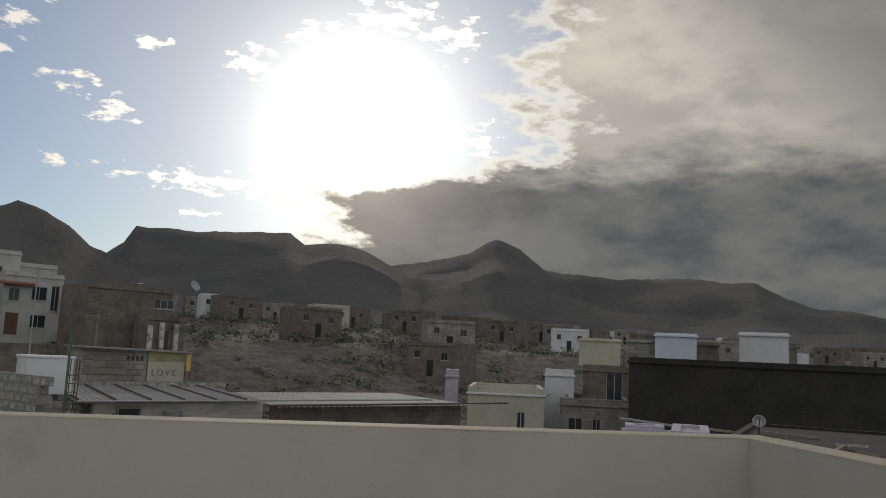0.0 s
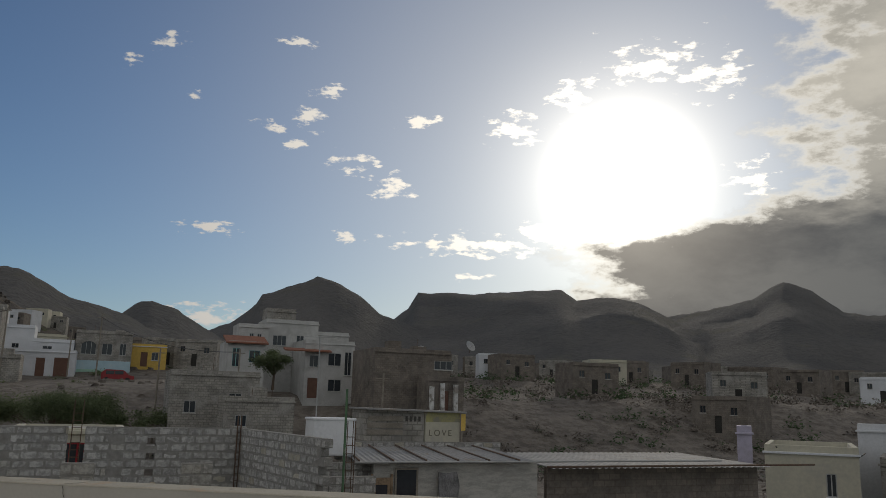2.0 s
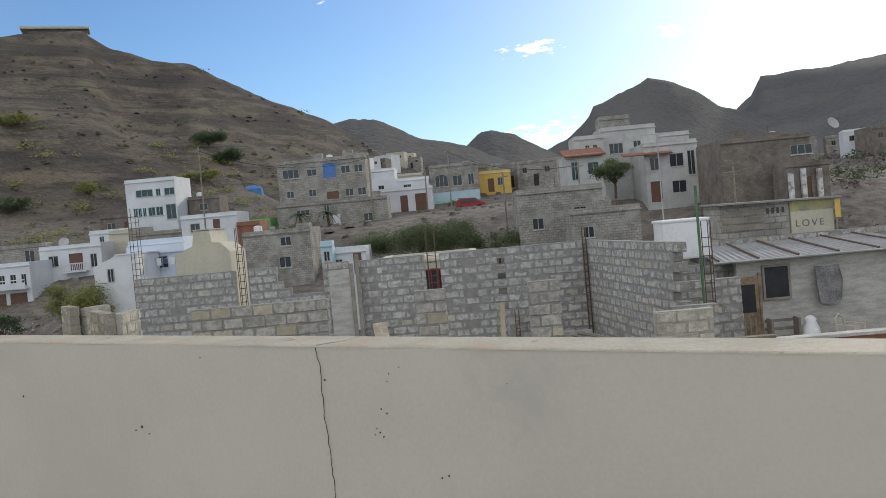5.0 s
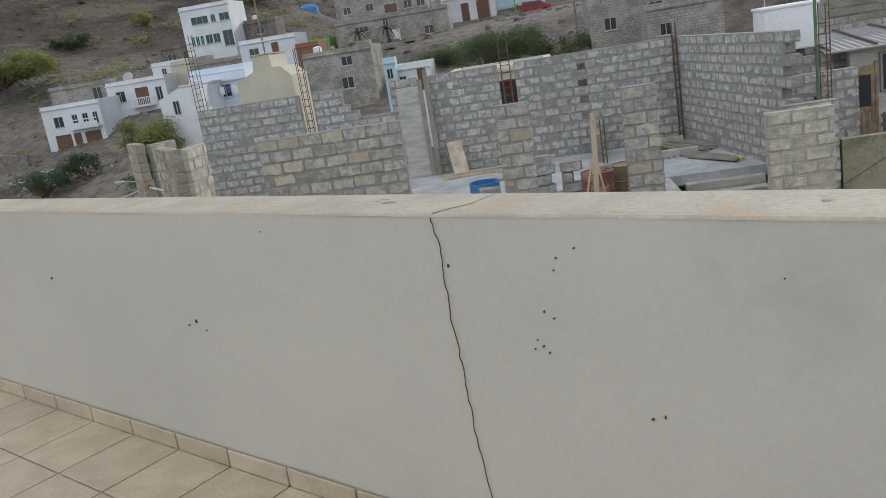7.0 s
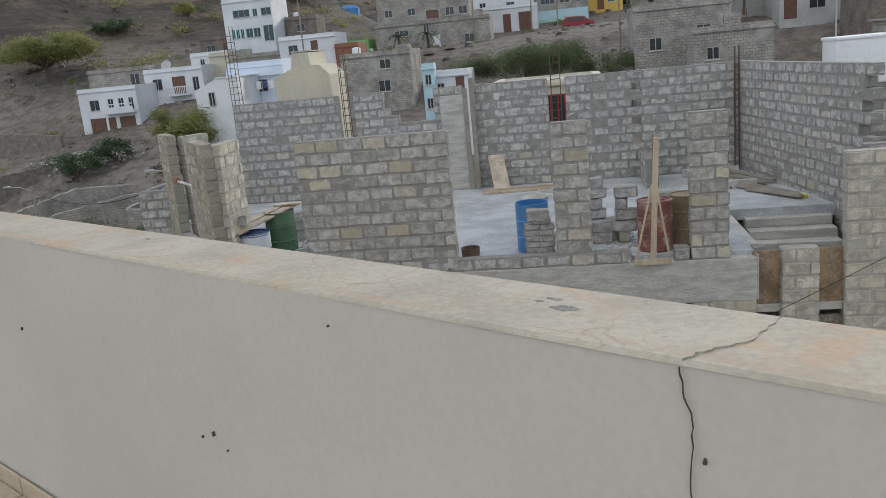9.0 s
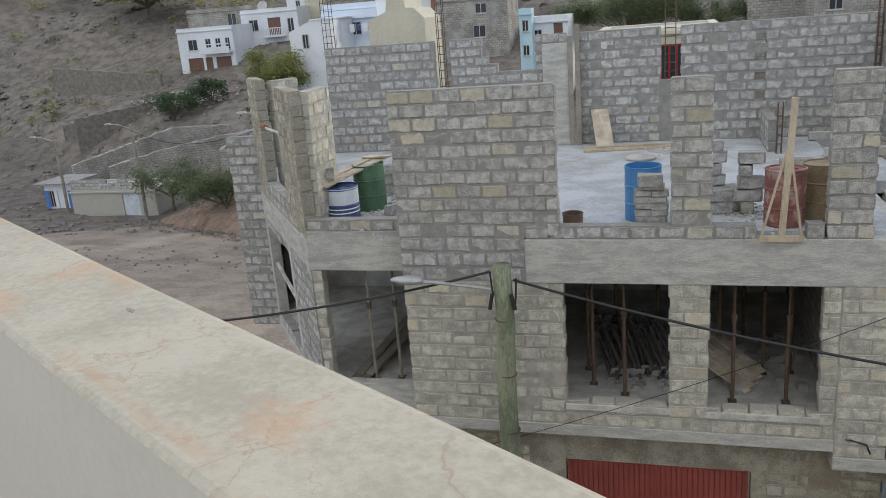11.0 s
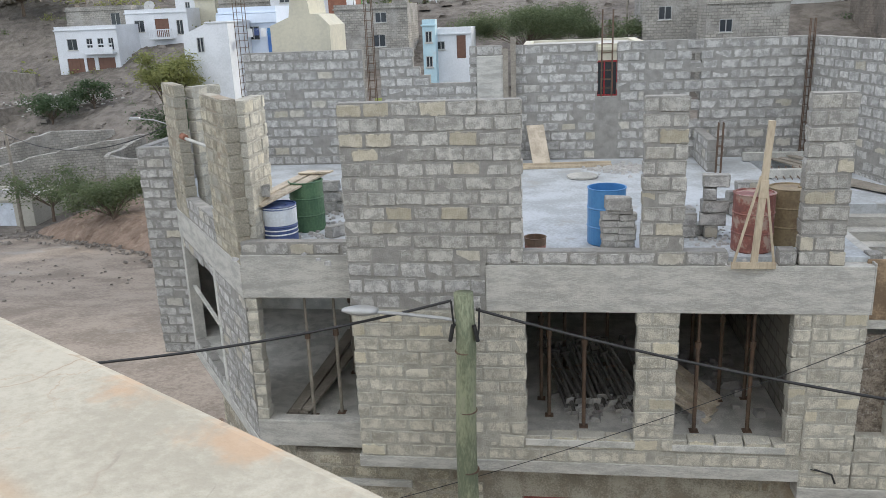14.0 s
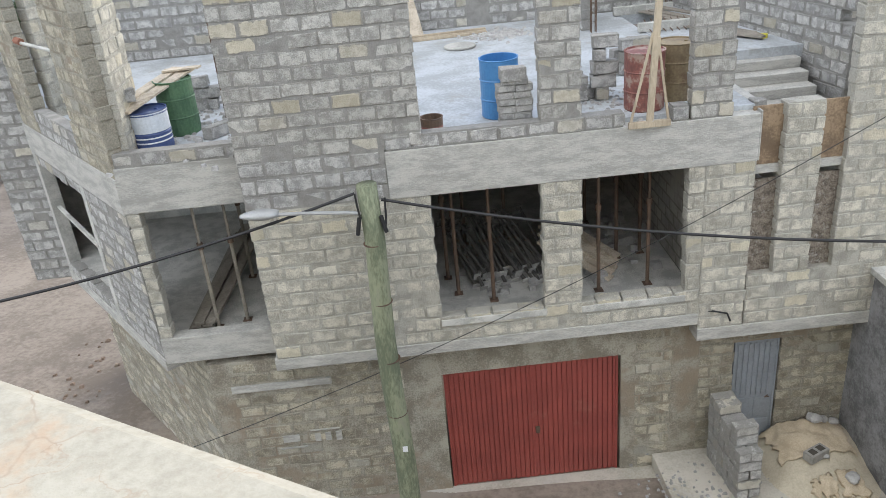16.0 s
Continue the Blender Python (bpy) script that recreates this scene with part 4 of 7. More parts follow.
def slab(name, label, z0, z1, right, front, material, inset=0.12):
    """A floor of the house, cut along the lane."""
    pts = [(right, front), (right, 8.3)]
    pts += [(-7.85, 8.3), (-7.85, 4.65)]
    for s_ in (4.7, 0.25):
        pts.append((UX - 0.594 * s_ + inset, UY + 0.805 * s_ + inset))
    pts.append((UX + 0.15, max(front, 0.5)))
    pts.append((-2.5, max(front, 0.5)))
    pts.append((-2.5, front))
    bm = bmesh.new()
    loft(bm, [[bm.verts.new((x, y, z)) for x, y in pts] for z in (z0, z1)])
    bmesh.ops.recalc_face_normals(bm, faces=bm.faces)
    return tagged(part(name, bm, material), label, "floor", kind="structure")


slab("deck", "pale bluish cement screed deck of the unfinished house", DECK - 0.2, DECK, 4.9, 0.2, SCREED)
bm = bmesh.new()
for x0, x1, y0, y1 in ((4.9, 7.1, 3.3, 5.72), (4.9, 7.1, 7.55, 8.3), (6.0, 7.1, 5.72, 7.55)):
    box(bm, x0, x1, y0, y1, DECK - 0.2, DECK + 0.02)
landing = part("deck_landing", bm, SCREED)
tagged(landing, "cement landing above the steps", "floor", kind="structure")
for i in range(5):
    st = part("stair_step", solid(5.35, 6.95, 1.75 + i * 0.33, 3.4, 4.85 + i * 0.172, 5.02 + i * 0.172, bevel=0.01), CAST)
    tagged(st, "cast concrete step up to the deck", "step", group="steps to the deck", kind="structure")
cast("stair_void_edge", "cast edge of the stair opening", 4.9, 5.05, 0.3, 3.3, 5.5, DECK, material=CAST)
# rooms behind the openings
slab("room_floor", "dusty cement floor of the middle storey", 2.5, 2.78, 7.2, 0.2, CAST_LIGHT)
cast("room_back_wall", "plain back wall of the middle storey", -7.9, 7.2, 6.0, 6.2, 2.56, DECK - 0.21, material=CAST_LIGHT)
cast("room_partition", "plain partition in the middle storey", -2.62, -2.42, 0.5, 6.0, 2.78, DECK - 0.2, material=CAST_LIGHT)
cast("room_partition", "plain partition in the middle storey", 4.2, 4.4, 0.2, 6.0, 2.78, DECK - 0.2, material=GREYHOUSE)
slab("room_ceiling", "shuttered underside of the deck", DECK - 0.36, DECK - 0.21, 4.9, 0.22, CAST_LIGHT)
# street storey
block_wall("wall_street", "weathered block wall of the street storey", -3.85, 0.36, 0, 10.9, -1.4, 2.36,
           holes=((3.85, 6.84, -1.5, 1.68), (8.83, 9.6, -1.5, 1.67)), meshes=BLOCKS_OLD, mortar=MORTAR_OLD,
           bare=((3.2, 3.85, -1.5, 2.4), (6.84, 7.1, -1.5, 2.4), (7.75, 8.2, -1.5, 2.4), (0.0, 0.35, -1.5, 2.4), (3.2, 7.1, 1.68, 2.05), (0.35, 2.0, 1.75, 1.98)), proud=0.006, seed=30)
cast("street_lintel", "thin cast lintel over a walled-up window", -3.5, -1.85, 0.31, 0.4, 1.78, 1.9, material=CAST)
x2, y2 = -3.85 - 0.594 * 5.6, 0.5 + 0.805 * 5.6
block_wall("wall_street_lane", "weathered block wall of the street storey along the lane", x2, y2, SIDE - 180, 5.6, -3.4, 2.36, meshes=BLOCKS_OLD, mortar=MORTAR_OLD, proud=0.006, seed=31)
cast("pavement", "worn cement apron in front of the garage", -3.9, 3.6, -3.2, 0.4, -1.2, -0.78, material=DUST)
cast("pavement", "worn cement step in front of the grey door", 3.6, 7.0, -3.2, 0.4, -1.2, -0.52, material=DUST)
cast("wall_neighbour", "dark stained wall of the neighbouring house", 6.98, 7.25, -4.5, 0.36, -1.4, 2.95, material=SLATE)
cast("wall_neighbour_cap", "cement ledge on the neighbour's wall", 6.9, 8.4, -4.5, 0.2, 2.95, 3.06, material=CAST_LIGHT)


# ---- things on the building site ----
def drum(x, y, z, material, name, label, radius=0.29, high=0.86, band=None, open_top=False, rz=0):
    t = thing(name, x, y, z, label, "drum", rz)
    prof = [(radius * 0.96, 0.0), (radius, 0.015), (radius, 0.27), (radius + 0.012, 0.285), (radius, 0.30), (radius, 0.56), (radius + 0.012, 0.575), (radius, 0.59), (radius, high - 0.02), (radius + 0.01, high - 0.01), (radius + 0.01, high)]
    if open_top:
        prof += [(radius - 0.012, high), (radius - 0.015, high - 0.25), (radius * 0.9, high - 0.26)]
    else:
        prof += [(radius - 0.012, high), (radius - 0.014, high - 0.02)]
    part("body", turned(prof, 32), material, t, smooth=False)
    if band:
        part("band", turned([(radius + 0.004, high * 0.5), (radius + 0.004, high - 0.02), (radius - 0.01, high - 0.02), (radius - 0.01, high * 0.5)], 32), band, t, "faded pale upper band")
        for zz in (0.15, 0.22):
            part("stripe", turned([(radius + 0.006, zz), (radius + 0.006, zz + 0.02), (radius - 0.01, zz + 0.02), (radius - 0.01, zz)], 32), TANKWHITE, t)
    if not open_top:
        part("bung", rod(((radius * 0.5, 0, high - 0.03), (radius * 0.5, 0, high)), 0.03, 10), material, t)
    return t


drum(1.30, 0.98, DECK, BLUE, "plastic_barrel", "blue plastic barrel with an open top on the deck", radius=0.29, high=0.88, open_top=True)
drum(-3.98, 1.10, DECK, NAVY, "oil_drum", "navy and pale blue painted oil drum under a plank", band=PALEBLUE, high=0.62, radius=0.29)
drum(-3.72, 1.85, DECK, GREENDRUM, "oil_drum", "dented dark green oil drum under a plank")
drum(3.38, 0.60, DECK, REDDRUM, "oil_drum", "rusty red oil drum filled with scraps")
drum(3.96, 0.96, DECK, OCHREDRUM, "oil_drum", "rusty ochre oil drum beside the pillar")
bucket = thing("bucket", 0.22, 0.45, DECK, "dark tin bucket stained with red paint", "bucket")
part("body", turned([(0.13, 0), (0.155, 0.02), (0.165, 0.22), (0.172, 0.24), (0.155, 0.24), (0.145, 0.05)], 20), STEEL, bucket)
part("stain", turned([(0.158, 0.03), (0.162, 0.12), (0.15, 0.12), (0.15, 0.03)], 20), REDDRUM, bucket)


def plank(name, label, a, b, width, thick, material, roll=0.0, category="plank", group=""):
    a, b = Vector(a), Vector(b)
    t = thing(name, *a, label, category, group=group)
    d = b - a
    q = d.to_track_quat("X", "Z").to_matrix().to_4x4() @ pose(0, 0, 0, roll, 0, 0)
    part("board", solid(0, d.length, -width / 2, width / 2, -thick / 2, thick / 2, bevel=0.004, m=q), material, t)
    return t


plank("plank", "weathered plank laid across two drums", (-4.2, 0.75, 6.53), (-3.5, 2.2, 6.78), 0.20, 0.035, DRYWOOD)
plank("plank", "weathered plank laid across two drums", (-4.42, 0.86, 6.54), (-3.72, 2.3, 6.79), 0.19, 0.035, DRYWOOD)
plank("plank", "pale plank laid across two drums", (-4.32, 1.05, 6.55), (-3.95, 1.3, 6.63), 0.3, 0.035, DRYWOOD)
plank("plank", "short pale plank end on the drums", (-3.9, 2.15, 6.79), (-3.3, 2.05, 6.82), 0.16, 0.03, DRYWOOD)
for dy, n in ((0.0, 0.03), (0.13, 0.03), (0.25, 0.06)):
    plank("timber", "pale timber lying along the back wall", (-0.25, 7.0 + dy, DECK + n), (1.8, 7.2 + dy, DECK + n), 0.10, 0.05, WOOD, group="timbers on the deck")
for i in range(4):
    plank("timber", "stacked timber behind the drums", (-3.4, 3.9 + i * 0.16, DECK + 0.04 + 0.05 * (i % 2)), (-1.6, 3.8 + i * 0.16, DECK + 0.04 + 0.05 * (i % 2)), 0.14, 0.05, OLDWOOD, group="timbers on the deck")
plank("board", "formwork board leaning on the back wall", (0.22, 7.55, DECK), (0.05, 8.1, DECK + 0.85), 0.42, 0.03, DRYWOOD, category="board")
for i in range(5):
    plank("timber", "grey timber lying on the landing", (5.6 + 0.05 * i, 6.6 - 0.35 * i, DECK + 0.06), (6.6, 4.3 - 0.1 * i, DECK + 0.08), 0.14, 0.04, OLDWOOD, group="timbers on the landing")
for i, (x, h) in enumerate(((-0.44, 2.9), (-0.62, 2.65))):
    plank("post_board", "upright shutter board against the back wall", (x, 8.02, DECK), (x, 8.04, DECK + h), 0.12, 0.04, OLDWOOD, category="board")

# the timber A-shaped form standing on the beam
aframe = thing("timber_form", 3.27, -0.06, 5.79, "raw timber A-shaped plumb form standing on the beam", "timber form")
part("post", solid(-0.045, 0.045, -0.03, 0.03, 0.06, 2.05, bevel=0.004, m=pose(0, 0, 0, 0, 3.0, 0)), WOOD, aframe)
part("head", solid(-0.055, 0.055, -0.04, 0.04, 1.0, 1.25, bevel=0.004, m=pose(0, 0, 0, 0, 3.0, 0)), WOOD, aframe)
part("foot_board", solid(-0.30, 0.30, -0.03, 0.03, -0.02, 0.07, bevel=0.004), WOOD, aframe)
for s in (-1, 1):
    part("brace", rod(((s * 0.27, 0, 0.06), (0.05 + s * 0.03, 0, 1.3)), 0.022, 4), WOOD, aframe)


def loose_blocks(x, y, z, rows, label, rz=0, seed=0, name="block_stack"):
    """A stack of loose concrete blocks: rows of counts from the bottom up."""
    rng = random.Random(seed)
    t = thing(name, x, y, z, label, "block stack", rz)
    for i, k in enumerate(rows):
        for j in range(k):
            ob = new("block", rng.choice(BLOCKS))
            ob.parent = t
            end = rng.random() < 0.3
            sx = 0.2 if end else 0.4
            ob.matrix_basis = pose(rng.uniform(-0.05, 0.05) + (j % 2) * 0.22 - 0.1, (j // 2) * 0.2 + rng.uniform(-0.02, 0.02), 0.1 + i * 0.2, 0, rng.uniform(-2, 2), rng.uniform(-9, 9)) @ Matrix.Diagonal((sx, 0.2, 0.19, 1))
    return t


thin = thing("block_stack", 1.45, 0.42, DECK, "stack of thin concrete half blocks beside the barrel", "block stack")
rng = random.Random(3)
for i in range(8):
    for j in range(2 if i < 6 else 1):
        ob = new("block", rng.choice(BLOCKS))
        ob.parent = thin
        ob.matrix_basis = pose(-0.14 + j * 0.24 + (0.12 if i >= 6 else 0) + rng.uniform(-0.02, 0.02), rng.uniform(-0.02, 0.02), 0.055 + i * 0.1, 0, rng.uniform(-3, 3), rng.uniform(-6, 6)) @ Matrix.Diagonal((0.26 if i < 6 else 0.38, 0.2, 0.095 if i < 7 else 0.19, 1))
loose_blocks(2.5, 2.4, DECK, (2, 1, 1, 1, 1), "stack of loose concrete blocks on the deck", 8, 1)
loose_blocks(3.02, 1.25, DECK, (1, 1, 1, 1, 1), "uneven stack of loose concrete blocks beside the red drum", -6, 2)
loose_blocks(2.55, 1.3, DECK, (2, 1), "two small blocks lying on the deck", 20, 4)
loose_blocks(3.75, 2.6, DECK, (4, 3, 2), "loose concrete blocks by the stair opening", 10, 5)
loose_blocks(-4.15, 1.05, 6.63, (1,), "single concrete block on the plank", 20, 6, "concrete_block")
loose_blocks(-3.05, 1.5, DECK, (1,), "single concrete block on the deck", 60, 7, "concrete_block")
loose_blocks(-3.6, 3.1, DECK, (2, 2, 1), "stack of loose blocks behind the drums", 5, 8)
stack = thing("block_stack", 4.6, -1.0, -0.52, "waist-high stack of new concrete blocks by the door", "block stack", 4)
rng = random.Random(91)
for course in range(7):
    z = 0.095 + course * 0.193
    for k in range(6):
        if course == 6 and k not in (1, 4, 5):
            continue
        if course == 5 and k == 0:
            continue
        for s in ((0,) if course % 2 or course == 6 else (-1, 1)):
            ob = new("block", rng.choice(BLOCKS))
            ob.parent = stack
            size = (0.385, 0.188, 0.185) if s == 0 else (0.19, 0.188, 0.185)
            ob.matrix_basis = pose(0.2 + s * 0.1 + rng.uniform(-0.015, 0.015), 0.1 + k * 0.195 + rng.uniform(-0.004, 0.004), z, 0, 0, rng.uniform(-3, 3)) @ Matrix.Diagonal((*size, 1))
loose_blocks(7.6, -0.9, 3.06, (2, 2, 1), "concrete blocks on the neighbour's ledge", 15, 10)
loose_blocks(5.0, 0.4, 5.5, (1, 1), "loose blocks at the edge of the stair opening", 90, 12)


def rubble(name, label, x, y, z, spread, count, size, material, seed=0):
    """Scattered stones joined in one mesh."""
    rng = random.Random(seed)
    verts, faces = [], []
    for _ in range(count):
        cx, cy = x + rng.gauss(0, spread[0]), y + rng.gauss(0, spread[1])
        r = size * rng.uniform(0.35, 1.0)
        base = len(verts)
        for dx, dy, dz in ((-1, -1, -1), (1, -1, -1), (1, 1, -1), (-1, 1, -1), (-0.7, -0.7, 0.8), (0.8, -0.6, 0.7), (0.6, 0.7, 0.9), (-0.8, 0.6, 0.6)):
            verts.append((cx + dx * r * rng.uniform(0.6, 1.1), cy + dy * r * rng.uniform(0.6, 1.1), z(cx, cy) if callable(z) and dz < 0 else (z(cx, cy) if callable(z) else z) + (dz + 1) * 0.5 * r * rng.uniform(0.7, 1.2)))
        faces += [tuple(base + i for i in f) for f in ((0, 3, 2, 1), (4, 5, 6, 7), (0, 1, 5, 4), (1, 2, 6, 5), (2, 3, 7, 6), (3, 0, 4, 7))]
    me = bpy.data.meshes.new(name)
    me.from_pydata(verts, [], faces)
    me.materials.append(material)
    return tagged(new(name, me), label, "rubble", kind="stuff")


rubble("mortar_crumbs", "mortar crumbs and chips strewn over the deck", -3.3, 2.2, DECK, (0.5, 0.9), 170, 0.06, GRAVEL, 1)
rubble("mortar_crumbs", "grey gravel heap by the back wall", 2.0, 6.9, DECK, (0.35, 0.25), 220, 0.06, GRAVEL, 2)
rubble("mortar_crumbs", "mortar crumbs between the pillars", 2.9, 1.4, DECK, (0.4, 0.7), 120, 0.04, GRAVEL, 3)
rubble("room_rubble", "stones and broken blocks on the room floor", 1.35, 1.6, 2.78, (0.28, 0.4), 46, 0.11, GRAVEL, 4)
rubble("room_rubble", "broken blocks and stones in the room", 3.1, 2.6, 2.78, (0.5, 0.7), 60, 0.16, GRAVEL, 5)
rubble("lane_stones", "stones lying along the lane", -8.7, 2.6, ground, (0.5, 2.2), 260, 0.07, BANK, 6)
hatch = part("deck_cover", turned([(0.30, 0), (0.33, 0.02), (0.33, 0.05), (0.30, 0.06), (0.02, 0.06)], 28), CAST)
hatch.matrix_basis = pose(1.1, 6.0, DECK)
tagged(hatch, "round cement cover set in the deck", "cover")
# props and poles stored in the middle storey


def prop(x, y, z, top, label="rusty telescopic prop under the slab", lean=(0, 0), material=None):
    t = thing("prop", x, y, z, label, "prop", group="props under the slab")
    part("outer_tube", rod(((0, 0, 0.01), (lean[0] * 0.55, lean[1] * 0.55, (top - z) * 0.55)), 0.032, 8), material or STEEL, t)
    part("inner_tube", rod(((lean[0] * 0.5, lean[1] * 0.5, (top - z) * 0.5), (lean[0], lean[1], top - z)), 0.024, 8), material or STEEL, t)
    part("collar", rod(((lean[0] * 0.55, lean[1] * 0.55, (top - z) * 0.53), (lean[0] * 0.55, lean[1] * 0.55, (top - z) * 0.57)), 0.05, 8), STEEL, t)
    turn = Vector((lean[0], lean[1], top - z)).to_track_quat("Z", "X").to_matrix().to_4x4()
    part("base_plate", solid(-0.07, 0.07, -0.07, 0.07, 0, 0.012, m=turn), GRAVEL if lean[1] else STEEL, t)
    if lean[1]:
        part("head_plate", solid(-0.07, 0.07, -0.07, 0.07, 0, 0.012, m=Matrix.Translation((lean[0], lean[1], top - z)) @ turn), DULLSTEEL, t)
    return t


CEIL = DECK - 0.36
for x, y in ((0.98, 0.75), (0.42, 1.1), (0.28, 1.7), (2.72, 0.7), (3.55, 0.75), (3.3, 1.8), (3.75, 1.9), (2.6, 2.4), (0.7, 3.0), (1.5, 3.2), (3.1, 3.4)):
    prop(x, y, 2.78, CEIL)
for x, y in ((-3.6, 0.85), (-3.15, 1.0), (-3.3, 2.6)):
    prop(x, y, 2.78, CEIL, "timber prop under the slab", material=OLDWOOD)
for i in range(30):
    rng2 = random.Random(100 + i)
    layer = i // 15
    x = 0.75 + 0.095 * (i % 15) + rng2.uniform(-0.03, 0.03)
    prop(x, 1.25 + 0.2 * layer + rng2.uniform(-0.2, 0.2), 2.80 + 0.14 * layer, 3.32 + 0.2 * layer + rng2.uniform(-0.08, 0.08), "stored dark steel prop lying back in a row", lean=(rng2.uniform(-0.55, -0.3), 1.05 + rng2.uniform(0, 0.25)), material=DULLSTEEL)
for i in range(6):
    plank("timber", "timber stored inside the corner room", (-4.0 + 0.06 * i, 0.75, 2.82 + 0.06 * (i % 3)), (-3.75 + 0.1 * i, 4.2, 3.0 + 0.08 * (i % 3)), 0.16, 0.05, OLDWOOD, group="timbers in the rooms")
for i in range(6):
    plank("timber", "timber stored inside the window room", (3.0 + 0.05 * i, 0.95 + 0.11 * i, 2.83 + 0.06 * (i % 3)), (1.95 + 0.05 * i, 1.9 + 0.2 * i, 3.22 + 0.06 * (i % 3)), 0.16, 0.05, DRYWOOD, group="timbers in the rooms")
plank("timber", "timber bar across the lane window", (-6.9, 3.75, 4.12), (-5.6, 1.95, 3.98), 0.07, 0.05, CAST_LIGHT)


def rebar_cage(x, y, z, top, label, size=0.18, name="rebar_cage", bars=4, material=None):
    t = thing(name, x, y, z, label, "rebar cage")
    for sx, sy in ((-1, -1), (1, -1), (1, 1), (-1, 1))[:bars]:
        part("bar", rod(((sx * size / 2, sy * size / 2, 0), (sx * size / 2 + 0.01, sy * size / 2, top - z)), 0.011, 6), material or STEEL, t)
    k = int((top - z) / 0.2)
    for i in range(1, k):
        h = size / 2 + 0.008
        part("stirrup", rod(((-h, -h, i * 0.2), (h, -h, i * 0.2), (h, h, i * 0.2), (-h, h, i * 0.2), (-h, -h, i * 0.2)), 0.006, 5), material or STEEL, t)
    return t


rebar_cage(-3.85, 8.15, DECK, 9.85, "rusty starter bars with stirrups in the wall gap", 0.16)
rebar_cage(1.72, 8.3, 7.33, 9.3, "rusty starter bars in the window slot", 0.24)
rebar_cage(-8.5, 12.0, 3.0, 10.9, "tall thin reinforcement cage behind the house", 0.26)
rebar_cage(8.0, 2.55, 5.2, 8.98, "slender reinforcement cage at the house corner", 0.2)
rebar_cage(6.16, 8.1, DECK, 8.95, "starter bars in the corner of the deck", 0.1)
rebar_cage(3.95, 6.2, DECK, 6.95, "short starter bars beside the low wall", 0.1)
rebar_cage(-3.06, 2.4, DECK, 7.45, "short starter bars behind the panel", 0.12)
green_pipe = thing("pipe", 7.84, 2.4, 5.2, "thin green painted pipe standing at the corner", "pipe")
part("tube", rod(((0, 0, 0), (0, 0, 4.55)), 0.03, 10), GREENDRUM, green_pipe)
antenna = thing("antenna", 8.6, 8.6, 8.9, "thin roof aerial mast with cross arms", "antenna")
part("mast", rod(((0, 0, -1.1), (0, 0, 2.6)), 0.02, 6), LAMPGREY, antenna)
for zz in (2.3, 2.55):
    part("arm", rod(((-0.5, 0, zz), (0.5, 0, zz + 0.03)), 0.012, 5), LAMPGREY, antenna)
for x0, x1, y0, y1 in ((4.75, 6.1, 5.58, 5.72), (4.75, 6.1, 7.55, 7.7)):
    cast("pit_kerb", "cement kerb of the stair pit", x0, x1, y0, y1, DECK + 0.02, DECK + 0.2, material=CAST_LIGHT)
for i in range(7):
    part_bar = thing("rebar", 4.95 + i * 0.14, 5.35, DECK + 0.05, "bent starter bar sticking out beside the stair pit", "rebar", group="bars by the stair pit")
    part("bar", rod(((0, 0, 0), (0.02, 0.35, 0.03), (0.05, 0.75, 0.12)), 0.012, 5), STEEL, part_bar)
for i, (x, y) in enumerate(((6.12, 5.8), (6.3, 5.7), (6.5, 5.85))):
    plank("plank", "grey plank bridging the stair pit edge", (x, y, DECK + 0.05 + 0.03 * i), (x - 0.75, y + 1.75, DECK + 0.07 + 0.03 * i), 0.17, 0.03, OLDWOOD, group="planks by the stair pit")
roll = part("tape_roll", turned([(0.055, 0), (0.085, 0.0), (0.085, 0.07), (0.055, 0.07)], 20), plain("yellow_tape", (0.62, 0.56, 0.05), 0.5))
roll.matrix_basis = pose(6.68, 4.1, DECK + 0.02)
tagged(roll, "small yellow tub standing on the landing", "tub")

# street doors
gate = thing("garage_door", 0.0, 0.42, -0.8, "dark red ribbed metal garage door", "garage door")
bm = bmesh.new()
k = 34
for i in range(k):
    a, b = 2.98 * i / k, 2.98 * (i + 1) / k
    box(bm, a + 0.004, b - 0.012, 0.0, 0.03, 0.02, 2.46)
box(bm, 0, 2.98, 0.02, 0.04, 0.02, 2.46)
part("leaf", bm, REDDOOR, gate)
for x in (1.49,):
    part("meeting_rail", solid(x - 0.02, x + 0.02, -0.012, 0.01, 0.02, 2.46, bevel=0.003), REDDOOR, gate)
part("lock", solid(1.53, 1.6, -0.02, 0.01, 1.0, 1.14, bevel=0.005), STEEL, gate)
for x in (0.0, 2.94):
    part("frame", solid(x, x + 0.04, -0.02, 0.05, 0, 2.48, bevel=0.004), REDDOOR, gate)
part("frame", solid(0, 2.98, -0.02, 0.05, 2.44, 2.48, bevel=0.004), REDDOOR, gate)
door = thing("metal_door", 4.98, 0.40, -0.52, "grey painted metal door with slatted upper half", "door")
part("leaf", solid(0.03, 0.74, 0.0, 0.03, 0.02, 2.16, bevel=0.003), GREYDOOR, door)
for i in range(7):
    part("slat", solid(0.07 + i * 0.092, 0.12 + i * 0.092, -0.02, 0.01, 1.05, 2.12, bevel=0.004), GREYDOOR, door)
for x0, x1, z0, z1 in ((0.08, 0.36, 0.12, 0.5), (0.42, 0.70, 0.12, 0.5), (0.08, 0.36, 0.56, 0.98), (0.42, 0.70, 0.56, 0.98)):
    part("panel", solid(x0, x1, -0.012, 0.01, z0, z1, bevel=0.006), GREYDOOR, door)
